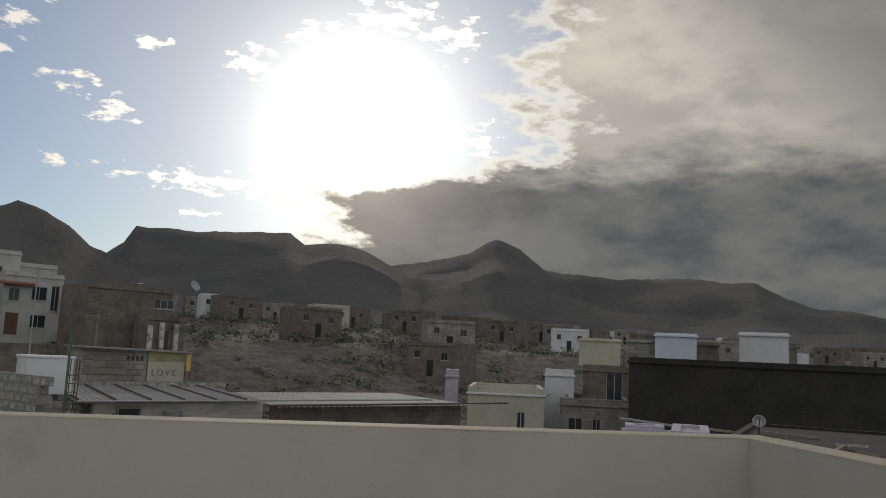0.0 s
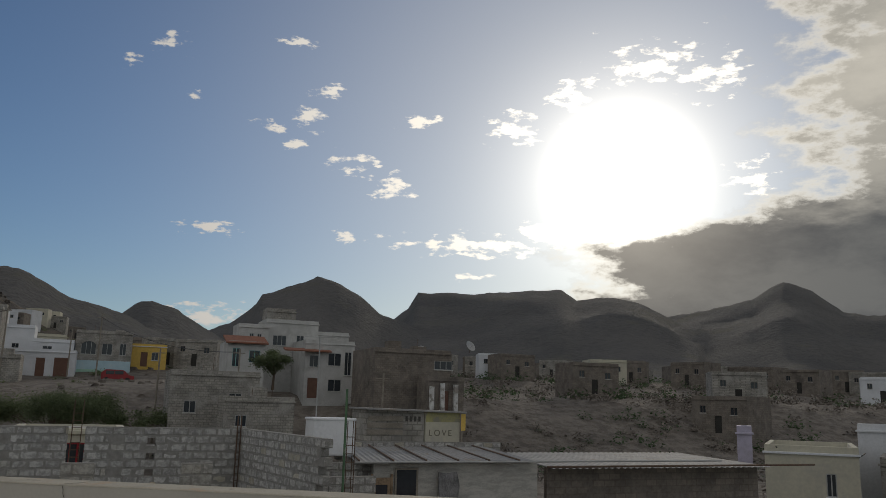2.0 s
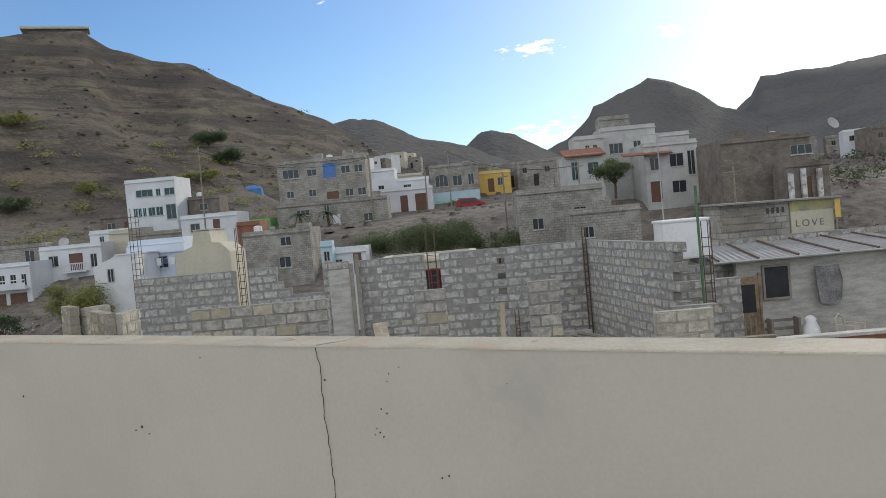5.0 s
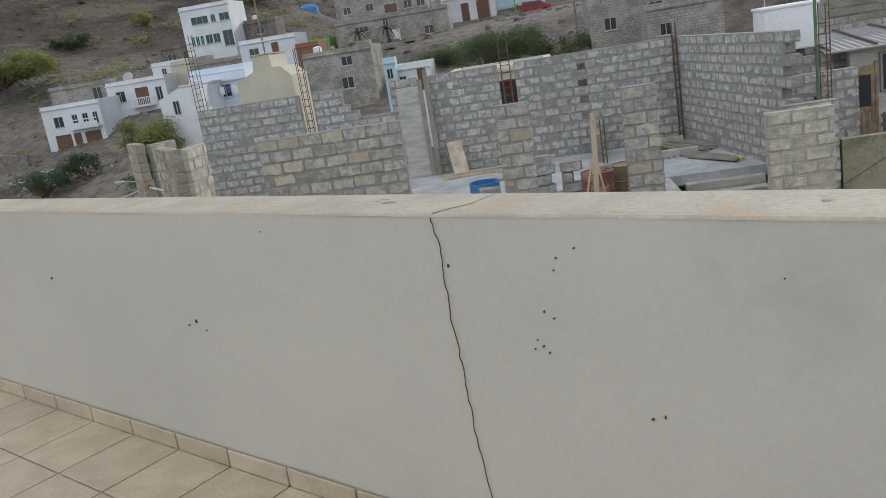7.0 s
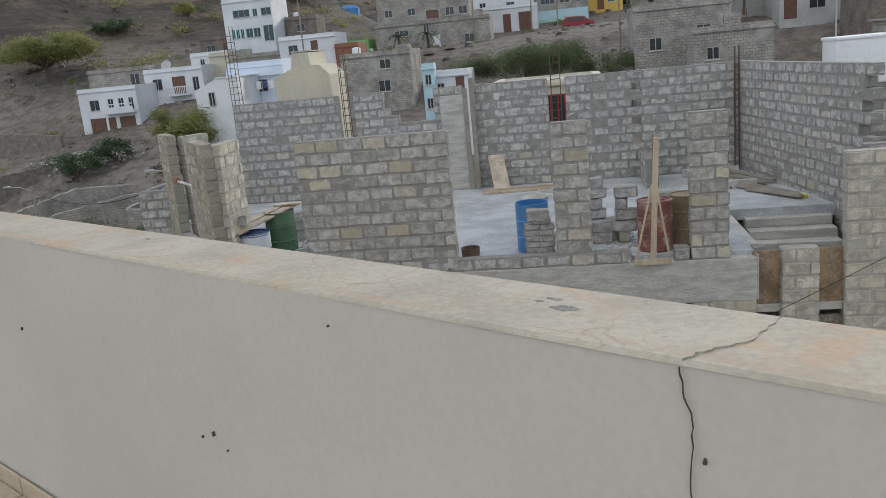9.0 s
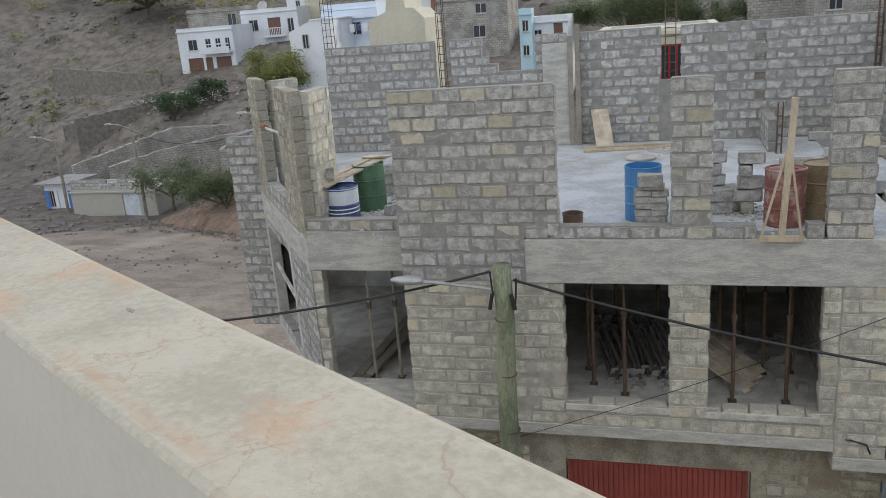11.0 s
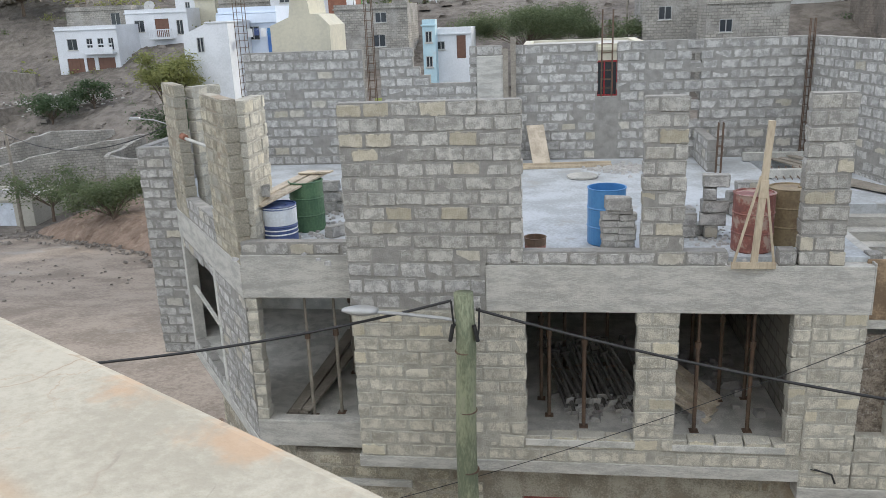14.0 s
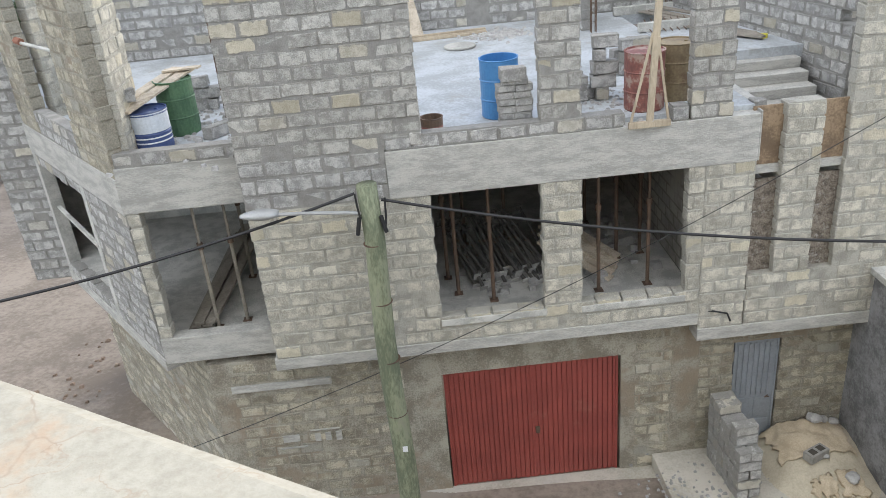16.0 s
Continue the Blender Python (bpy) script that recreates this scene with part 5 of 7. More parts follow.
for x in (0.0, 0.735):
    part("frame", solid(x, x + 0.035, -0.02, 0.06, 0, 2.19, bevel=0.003), GREYDOOR, door)
part("handle", rod(((0.66, -0.06, 1.0), (0.58, -0.06, 1.0), (0.66, -0.01, 1.0)), 0.01, 6), STEEL, door)

# low sand heap under a crumpled cloth
def heap_height(x, y):
    u, v = (x - 6.25) / 0.95, (y + 0.42) / 1.15
    rise = max(0.0, 1 - math.hypot(u, v) ** 1.6)
    lean = 0.26 * ease((y + 1.1) / 1.4) * ease((x - 5.2) / 0.6)
    return -0.53 + 0.30 * rise + lean + noise.fractal((x * 2.2, y * 2.2, 1), 1.0, 2.0, 4) * 0.05 * min(1, rise * 3)


def sheet_mesh(x0, x1, y0, y1, k, lift, seed, thick=0.012):
    """A crumpled sheet laid over the heap."""
    bm = bmesh.new()
    top, under = {}, {}
    for i in range(k + 1):
        for j in range(k + 1):
            u, v = i / k, j / k
            x = x0 + (x1 - x0) * u + noise.noise((v * 5, seed, 0)) * 0.14 * (2 * u - 1)
            y = y0 + (y1 - y0) * v + noise.noise((u * 5, seed, 7)) * 0.14 * (2 * v - 1)
            fold = abs(noise.noise((x * 3.2 + seed, y * 2.4, 3))) * 0.11 + abs(noise.noise((x * 8, y * 7, seed))) * 0.035
            z = heap_height(x, y) + lift + fold
            top[i, j], under[i, j] = bm.verts.new((x, y, z)), bm.verts.new((x, y, z - thick - lift * 0.5))
    for i in range(k):
        for j in range(k):
            bm.faces.new((top[i, j], top[i + 1, j], top[i + 1, j + 1], top[i, j + 1]))
            bm.faces.new((under[i, j], under[i, j + 1], under[i + 1, j + 1], under[i + 1, j]))
    for i in range(k):
        for p, q in (((i, 0), (i + 1, 0)), ((i + 1, k), (i, k)), ((0, i + 1), (0, i)), ((k, i), (k, i + 1))):
            bm.faces.new((top[q], top[p], under[p], under[q]))
    return bm


bm = bmesh.new()
grid = {}
for i in range(41):
    for j in range(41):
        x, y = 5.15 + 1.82 * i / 40, -1.62 + 1.97 * j / 40
        grid[i, j] = bm.verts.new((x, y, heap_height(x, y)))
for i in range(40):
    for j in range(40):
        bm.faces.new((grid[i, j], grid[i + 1, j], grid[i + 1, j + 1], grid[i, j + 1]))
heap = part("sand_heap", bm, SAND, smooth=True)
tagged(heap, "low spread heap of pale building sand beside the door", "sand heap")
cloth = part("cloth", sheet_mesh(5.55, 6.85, -0.55, 0.3, 36, 0.02, 3.0), TARP, smooth=True)
tagged(cloth, "crumpled sand-coloured sack cloth spread over the heap", "cloth")
for x0, x1, y0, y1, sd in ((5.85, 6.2, -1.25, -0.95, 9.0), (6.3, 6.68, -1.3, -0.85, 12.0)):
    tagged(part("paper_sack", sheet_mesh(x0, x1, y0, y1, 16, 0.03, sd, 0.03), TARP, smooth=True), "torn empty cement sack lying on the sand", "sack")
for x, y, r in ((6.42, 0.18, 0.13), (6.62, 0.24, 0.09), (6.8, 0.2, 0.1), (6.5, -1.05, 0.12), (6.25, -0.62, 0.06)):
    bm = bmesh.new()
    bmesh.ops.create_icosphere(bm, subdivisions=2, radius=r)
    for v in bm.verts:
        v.co *= 1 + noise.noise(v.co * 9 + Vector((x * 5, y * 5, 0))) * 0.35
        v.co.z *= 0.6
    st = part("stone", bm, GRAVEL)
    st.matrix_basis = pose(x, y, heap_height(x, y) + r * 0.4 + 0.05)
    tagged(st, "grey stone weighing down the cloth", "stone")


hollow = thing("concrete_block", 6.1, -0.58, -0.17, "dark hollow concrete block lying on the sacks", "block", 25)
part("body", solid(-0.2, 0.2, -0.1, 0.1, 0, 0.16, bevel=0.008), GREYHOUSE, hollow)
# dark plates on the closed top stand in for the shade inside the hollows
for sx in (-0.09, 0.09):
    part("hollow_shade", solid(sx - 0.06, sx + 0.06, -0.06, 0.06, 0.155, 0.164), DARK, hollow)
rubble("street_gravel", "gravel and crumbs on the cement apron", 4.0, -1.0, -0.52, (0.6, 0.5), 160, 0.035, GRAVEL, 21)

# the street pole with its lamp and cables
pole = thing("street_pole", -0.78, -0.55, -0.9, "greenish weathered timber street pole with a lamp", "street pole")
part("shaft", rod([(0.03 * math.sin(i), 0, i * 0.8) for i in range(8)] + [(0.0, 0, 6.45)], [0.175, 0.172, 0.168, 0.165, 0.16, 0.155, 0.15, 0.146, 0.142], 16), POLE, pole, smooth=True)
for zz in (2.6, 3.6, 4.6, 5.55):
    part("strap", turned([(0.178 - 0.005 * zz, zz), (0.181 - 0.005 * zz, zz + 0.008), (0.178 - 0.005 * zz, zz + 0.016), (0.13, zz + 0.016), (0.13, zz)], 18), STEEL, pole)
part("tag", solid(0.02, 0.10, -0.185, -0.165, 1.95, 2.05, bevel=0.004), TANKWHITE, pole, "small white number tag")
part("arm", rod(((-0.12, -0.05, 6.05), (-0.3, -0.1, 6.1), (-0.9, -0.2, 6.2), (-1.25, -0.25, 6.24)), 0.028, 8), LAMPGREY, pole)
bm = bmesh.new()
rows = []
for i in range(9):
    a = i / 8
    r = 0.03 + 0.1 * math.sin(math.pi * min(1, a * 0.8 + 0.15))
    rows.append([bm.verts.new((-1.2 - 0.5 * a, -0.25 - 0.06 * a + math.cos(q * math.tau / 12) * r, 6.26 + 0.03 * a + math.sin(q * math.tau / 12) * r * 0.55)) for q in range(12)])
loft(bm, rows)
bmesh.ops.recalc_face_normals(bm, faces=bm.faces)
part("lamp_head", bm, LAMPGREY, pole, "pale grey street lamp head", smooth=True)
for s in (-1, 1):
    part("insulator", rod(((s * 0.15, -0.1, 6.0), (s * 0.2, -0.1, 5.75)), 0.03, 8), CABLE, pole)


def cable(label, a, b, sag, radius=0.018, seg=24, name="cable"):
    a, b = Vector(a), Vector(b)
    pts = [a.lerp(b, i / seg) - Vector((0, 0, sag * 4 * (i / seg) * (1 - i / seg))) for i in range(seg + 1)]
    t = thing(name, *a, label, "cable")
    part("wire", rod([p - a for p in pts], radius, 6), CABLE, t)
    return t


cable("thick black power cable hung from the pole", (-0.6, -0.6, 5.32), (16.0, -2.3, 4.6), 0.85, 0.022)
cable("thick black power cable hung from the pole", (-0.95, -0.6, 5.45), (-14.0, -3.0, 5.6), 0.75, 0.022)
cable("short black cable loop at the pole head", (-0.95, -0.62, 5.45), (-0.9, -0.65, 5.1), 0.12, 0.016, 10)
cable("short black cable loop at the pole head", (-0.55, -0.62, 5.35), (-0.58, -0.65, 4.95), 0.1, 0.016, 10)
cable("thin stay wire crossing the facade", (-5.6, -0.5, 1.0), (8.0, -0.5, 6.55), 0.5, 0.006)
hook = thing("conduit", 4.3, 0.0, 2.5, "bent black conduit end on the wall", "conduit")
part("pipe", rod(((0, 0.02, 0.08), (0.1, -0.06, 0.1), (0.3, -0.08, 0.05), (0.36, -0.08, -0.1)), 0.016, 6), CABLE, hook)
# faint scrawl on the street wall, as plain strokes
scrawl = thing("wall_scrawl", -2.35, 0.325, 0.55, "faint dark painted strokes on the block wall", "graffiti")
for x0, x1, z0, z1 in ((0.0, 0.5, 0.30, 0.325), (0.06, 0.16, 0.08, 0.24), (0.24, 0.34, 0.08, 0.24), (0.42, 0.52, 0.06, 0.24), (-0.55, -0.1, -0.02, 0.01), (-0.48, -0.2, 0.12, 0.26)):
    part("stroke", solid(x0, x1, -0.008, 0.01, z0, z1, bevel=0.002), CAST, scrawl)

# ---- the neighbouring yard behind the side wall ----
tank = thing("water_tank", 8.25, 7.4, 7.82, "white rectangular roof water tank", "water tank")
part("body", solid(0, 1.3, 0, 1.1, 0, 1.07, bevel=0.05), TANKWHITE, tank)
part("lid", solid(-0.03, 1.33, -0.03, 1.13, 1.04, 1.12, bevel=0.03), TANKWHITE, tank)
for x in (0.25, 1.05):
    part("bearer", solid(x - 0.1, x + 0.1, 0.05, 1.0, -0.16, 0.0, bevel=0.01), MORTAR, tank)
block_wall("wall_tank_base", "concrete block wall under the water tank", 7.5, 6.9, 0, 2.2, 4.5, 7.66, seed=40)
block_wall("wall_yard", "concrete block wall with a small vent", 7.55, 4.3, 0, 1.75, 4.5, 7.5, holes=((0.55, 0.85, 6.75, 7.0),), seed=41)
roof = thing("tin_roof", 12.6, 9.6, 7.72, "rusted corrugated tin roof weighed down with battens", "roof")


def corrugated(x0, x1, y0, y1, rise, pitch=0.18):
    bm = bmesh.new()
    k = int((x1 - x0) / (pitch / 4))
    rows = []
    for i in range(k + 1):
        x = x0 + (x1 - x0) * i / k
        w = 0.022 * math.sin(x / pitch * math.tau)
        rows.append([bm.verts.new((x + (y - y0) * 0.18, y, w + rise * (y - y0) / (y1 - y0) + e)) for y, e in ((y0, 0), (y1, 0), (y1, -0.006), (y0, -0.006))])
    loft(bm, rows)
    bmesh.ops.recalc_face_normals(bm, faces=bm.faces)
    return bm


part("sheet", corrugated(-3.3, 2.6, -3.4, 3.4, 0.12), GALV, roof)
for i in range(6):
    part("batten", rod(((-3.2 + i * 1.05, -3.3, 0.05), (-2.0 + i * 1.05, 3.3, 0.17)), 0.03, 5), STEEL, roof)
part("edge_pipe", rod(((-3.4, -3.5, 0.0), (9.0, -4.5, 0.1)), 0.03, 6), LAMPGREY, roof)
roof2 = thing("tin_roof", 19.5, 9.0, 7.55, "low rusted corrugated tin roof", "roof")
part("sheet", corrugated(-4.0, 5.0, -3.2, 3.6, 0.05, 0.24), GALV, roof2)
part("edge_pipe", rod(((-4.2, -3.3, 0.05), (6.5, -3.6, 0.1)), 0.035, 6), STEEL, roof2)
cast("shed_wall", "stained rendered wall of the tin-roofed shed", 9.9, 15.4, 6.5, 6.7, 3.0, 7.66, material=CAST)
cast("shed_wall", "dark rendered wall of the low shed", 15.8, 24.5, 6.6, 6.8, 3.0, 7.5, material=BROWNHOUSE)
cast("yard_floor", "cement yard of the neighbouring house", 7.4, 26.0, 0.3, 13.5, 2.5, 5.25, material=CAST)
shed_door = thing("wooden_door", 9.82, 6.47, 5.26, "brown wooden door with a glazed top", "door")
part("leaf", solid(0.06, 0.62, -0.02, 0.02, 0, 2.0, bevel=0.005), PLY, shed_door)
part("pane", solid(0.16, 0.52, -0.03, -0.015, 1.05, 1.8), GLASS, shed_door)
for x in (0.2, 0.34, 0.48):
    part("slat", solid(x - 0.02, x + 0.02, -0.035, -0.015, 0.15, 0.9), OLDWOOD, shed_door)
for x in (0.0, 0.62):
    part("frame", solid(x, x + 0.06, -0.04, 0.02, 0, 2.1), PLY, shed_door)
shutter = thing("shed_window", 10.62, 6.46, 6.66, "dark glazed window in the shed wall", "window")
part("pane", solid(0, 0.62, -0.015, 0.02, 0, 0.82), GLASS, shutter)
for x0, x1, z0, z1 in ((-0.06, 0.68, -0.06, 0.0), (-0.06, 0.68, 0.82, 0.88), (-0.06, 0.0, 0.0, 0.82), (0.62, 0.68, 0.0, 0.82)):
    part("frame", solid(x0, x1, -0.03, 0.02, z0, z1, bevel=0.004), OLDWOOD, shutter)
sheet = thing("hung_cloth", 11.9, 6.4, 6.42, "dark tarpaulin hung on the shed wall", "cloth")
bm = bmesh.new()
loft(bm, [[bm.verts.new((x, -0.05 - 0.05 * math.sin(x * 17 + z) + e, z)) for x, z in ((0.08, 0.0), (0.4, -0.05), (0.68, 0.06), (0.72, 0.6), (0.64, 1.0), (0.3, 0.96), (0.0, 1.0), (0.03, 0.5))] for e in (0.0, 0.03)])
bmesh.ops.recalc_face_normals(bm, faces=bm.faces)
part("cloth", bm, SLATE, sheet)
chair = thing("garden_chair", 12.45, 5.7, 5.25, "pale plastic garden chair in the yard", "chair", 40)
part("seat", solid(-0.24, 0.24, -0.24, 0.24, 0.4, 0.44, bevel=0.015), CREAM, chair)
part("backrest", rod(((-0.24, 0.24, 0.42), (-0.22, 0.3, 0.8), (0, 0.32, 0.9), (0.22, 0.3, 0.8), (0.24, 0.24, 0.42)), 0.025, 6), CREAM, chair)
for sx in (-1, 1):
    part("arm", rod(((sx * 0.25, 0.26, 0.66), (sx * 0.27, -0.22, 0.64), (sx * 0.27, -0.25, 0.0)), 0.022, 6), CREAM, chair)
    for sy in (-1, 1):
        part("leg", rod(((sx * 0.21, sy * 0.21, 0.42), (sx * 0.25, sy * 0.25, 0)), 0.022, 6), CREAM, chair)
bench = thing("bench", 10.35, 5.9, 5.25, "dark slatted bench against the shed", "bench")
for zz in (0.4, 0.62, 0.84):
    part("slat", solid(0, 0.85, 0, 0.05, zz, zz + 0.07), BROWNHOUSE, bench)
for x in (0.05, 0.74):
    part("leg", solid(x, x + 0.06, -0.3, 0.05, 0, 0.95), BROWNHOUSE, bench)
bag = thing("sack", 11.45, 5.75, 5.25, "white filled sack standing in the yard", "sack")
bm = turned([(0.16, 0.0), (0.24, 0.06), (0.25, 0.3), (0.21, 0.62), (0.13, 0.8), (0.16, 0.9), (0.1, 0.92)], 18)
for v in bm.verts:
    v.co *= 1 + noise.noise(v.co * 4) * 0.12
part("cloth", bm, TANKWHITE, bag, smooth=True)
cast("yard_wall", "mossy stained yard wall beside the pier", 7.72, 8.78, 0.9, 1.1, 2.0, 6.62, material=surface("mossy_render", (0.29, 0.275, 0.195), (0.155, 0.15, 0.10), 1.6, 22, 0.95, 0.7, crisp=1.4, stain=(0.115, 0.115, 0.07), stain_scale=1.4))
cast("yard_wall", "white-capped red yard wall", 8.78, 17.0, 0.9, 1.1, 2.0, 6.47, material=ROOFTILE)
cast("yard_wall_cap", "white cap of the yard wall", 8.78, 17.05, 0.85, 1.15, 6.47, 6.54, material=CAST_LIGHT)
# the makeshift shack with painted boards
shack = thing("shack", 11.8, 13.6, 7.6, "makeshift board shack with a painted wall", "shack")
part("wall", solid(0, 2.4, 0, 2.0, 0.2, 1.55, bevel=0.02), GREYHOUSE, shack)
part("painted_wall", solid(2.42, 3.9, -0.1, 1.6, 0.2, 1.5, bevel=0.02), CREAM, shack, "yellowish board with dark painted strokes")
for i in range(3):
    part("plank", solid(0.05, 1.5, -0.04, -0.005, 0.6 + i * 0.26, 0.8 + i * 0.26, bevel=0.006), OLDWOOD, shack)
part("roof", solid(-0.15, 4.1, -0.3, 2.1, 1.55, 1.62, bevel=0.01, m=pose(0, 0, 0, 0, 1.0, 0)), GALV, shack)
words = bpy.data.curves.new("lettering", "FONT")
words.body, words.size, words.extrude, words.space_character = "LOVE", 0.34, 0.006, 1.35
holder = bpy.data.objects.new("lettering", words)
letters = new("lettering", bpy.data.meshes.new_from_object(holder))
bpy.data.objects.remove(holder)
letters.data.materials.append(plain("faded_ink", (0.20, 0.185, 0.145), 0.9))
letters.parent, letters.matrix_basis = shack, pose(2.55, -0.108, 0.58, 90, 0, 0)
letters["label"] = "dark hand-painted capital letters"
part("paint_band", solid(2.43, 3.89, -0.108, -0.09, 1.12, 1.49, bevel=0.004), surface("faded_yellow", (0.42, 0.39, 0.17), (0.30, 0.285, 0.17), 2, 14, 0.9, 0.2, stain=(0.26, 0.25, 0.21), stain_scale=2.5, stain_at=0.5), shack, "faded yellow band of paint")
for x0 in (1.6, 1.78, 1.96, 2.14):
    part("stroke", solid(x0, x0 + 0.1, -0.014, 0.0, 1.12, 1.32, bevel=0.003), INK, shack)
ribbon = thing("ribbon", 15.75, 13.4, 8.3, "yellow cloth strip tied to a post", "cloth")
part("post", rod(((0, 0, -0.9), (0, 0, 0.9)), 0.03, 6), OLDWOOD, ribbon)
part("strip", solid(-0.05, 0.14, -0.04, -0.03, 0.1, 0.75, bevel=0.004), YELLOW, ribbon)
block_wall("wall_shack_base", "concrete block wall below the shack", 10.5, 12.4, 0, 6.5, 5.2, 8.0, seed=43)

stub = thing("pipe_stub", -6.5, 3.2, 7.3, "pale pipe stub clamped to the pier", "pipe")
part("tube", rod(((0, 0, 0), (0.75, -0.5, -0.12)), 0.03, 8), CAST_LIGHT, stub)
part("clamp", rod(((0.0, 0.02, 0.02), (0.12, -0.08, 0.0)), 0.06, 8), ROOFTILE, stub)


# ---- the town on the slope ----
def window(parent, u, v, w, h, y=0.0, name="window", frame=None, pane=None, bars=1):
    """A window set in an opening of a house front: frame, pane and glazing bars."""
    t = new(name)
    t.parent = parent
    t.matrix_basis = pose(u, y + 0.08, v)
    e = 0.05
    bm = bmesh.new()
    box(bm, 0, w, -0.05, 0.05, 0, e)
    box(bm, 0, w, -0.05, 0.05, h - e, h)
    box(bm, 0, e, -0.05, 0.05, e, h - e)
    box(bm, w - e, w, -0.05, 0.05, e, h - e)
    for i in range(bars):
        c = w * (i + 1) / (bars + 1)
        box(bm, c - 0.03, c + 0.03, -0.04, 0.04, e, h - e)
    part("frame", bm, frame or FRAME, t)
    part("pane", solid(e * 0.5, w - e * 0.5, 0.0, 0.02, e * 0.5, h - e * 0.5), pane or GLASS, t)
    return t


def front_door(parent, u, v, w, h, material, y=0.0, name="door"):
    t = new(name)
    t.parent = parent
    t.matrix_basis = pose(u, y + 0.1, v)
    part("leaf", solid(0.05, w - 0.05, -0.02, 0.03, 0.02, h - 0.05, bevel=0.01), material, t)
    part("frame", solid(0, w, 0.0, 0.02, 0, h), material, t)
    if w > 1.5:
        for i in range(1, int(w / 0.45)):
            part("rib", solid(0.05 + i * 0.45 - 0.02, 0.05 + i * 0.45 + 0.02, -0.04, 0.0, 0.05, h - 0.08), material, t)
    return t


def house(name, label, x0, x1, y, z0, z1, material, windows=(), doors=(), depth=6.0, rz=0.0, parapet=0.35, band=None, foot=6.0, frame=None, roofbits=0, seed=0):
    """A flat-roofed house with thick walls, openings cut through its front, set-back windows and doors, and a roof parapet.
    windows: (u, v, w, h) in metres from the front's lower left; doors the same with a material."""
    cx = (x0 + x1) / 2
    t = thing(name, cx, y, z0, label, "house", rz)
    w, h = x1 - x0, z1 - z0
    holes = [(u, u + a, v, v + b) for u, v, a, b in windows] + [(d[0], d[0] + d[2], d[1], d[1] + d[3]) for d in doors]
    bm = bmesh.new()
    pierced(bm, w, -foot, h, 0, 0.25, holes, -w / 2)
    part("front_wall", bm, material, t)
    bm = bmesh.new()
    q, e = w / 2, w / 2 - 0.25
    loft(bm, [[bm.verts.new((x, yy, z)) for x, yy in ((-q, 0.25), (-e, 0.25), (-e, depth - 0.25), (e, depth - 0.25), (e, 0.25), (q, 0.25), (q, depth), (-q, depth))] for z in (-foot, h)])
    bmesh.ops.recalc_face_normals(bm, faces=bm.faces)
    part("side_wall", bm, material, t)
    part("roof", solid(-w / 2 + 0.25, w / 2 - 0.25, 0.25, depth - 0.25, h - parapet - 0.2, h - parapet), UNLIT_DARK if material is UNLIT_DARK else CAST, t)
    part("cornice", solid(-w / 2 - 0.1, w / 2 + 0.1, -0.12, 0.1, h - parapet - 0.12, h - parapet, bevel=0.02), band or material, t)
    for u, v, a, b in windows:
        window(t, u - w / 2, v, a, b, frame=frame, bars=2 if a > 1.5 else 1)
        part("sill", solid(u - w / 2 - 0.06, u - w / 2 + a + 0.06, -0.08, 0.12, v - 0.08, v, bevel=0.01), band or CAST_LIGHT, t)
    for d in doors:
        front_door(t, d[0] - w / 2, d[1], d[2], d[3], d[4])
    rng = random.Random(seed + 77)
    for _ in range(roofbits):
        u = rng.uniform(-w / 2 + 0.5, w / 2 - 0.5)
        v = depth * rng.uniform(0.3, 0.5)
        k = rng.random()
        if k < 0.4:
            part("starter_bar", rod(((u, depth * 0.4, h - 0.3), (u + 0.03, depth * 0.4, h + rng.uniform(0.5, 1.3))), 0.025, 5), STEEL, t)
        elif k < 0.7:
            part("roof_hut", solid(u - 0.7, u + 0.7, v, v + 1.4, h - parapet + 0.004, h + rng.uniform(0.4, 1.2), bevel=0.02), material, t)
        else:
            part("roof_tank", turned([(0.4, h - parapet), (0.45, h - 0.1), (0.45, h + 0.5), (0.2, h + 0.62)], 14), TANKWHITE, t).location = (u, depth * 0.5, 0)
    return t


def balcony(t, u0, u1, v, deep=0.9, material=None, balusters=True):
    b = new("balcony")
    b.parent = t
    b.matrix_basis = pose(0, 0, v)
    part("slab", solid(u0, u1, -deep, 0.0, -0.15, 0.0, bevel=0.02), material or WHITE, b)
    part("rail", solid(u0, u1, -deep, -deep + 0.12, 0.85, 0.97, bevel=0.02), material or WHITE, b)
    if balusters:
        k = int((u1 - u0) / 0.22)
        for i in range(k + 1):
            part("baluster", rod(((u0 + 0.06 + i * (u1 - u0 - 0.12) / k, -deep + 0.06, 0), (u0 + 0.06 + i * (u1 - u0 - 0.12) / k, -deep + 0.06, 0.86)), 0.045, 6), material or WHITE, b)
    else:
        part("panel", solid(u0, u1, -deep, -deep + 0.1, 0.0, 0.6, bevel=0.02), material or WHITE, b)


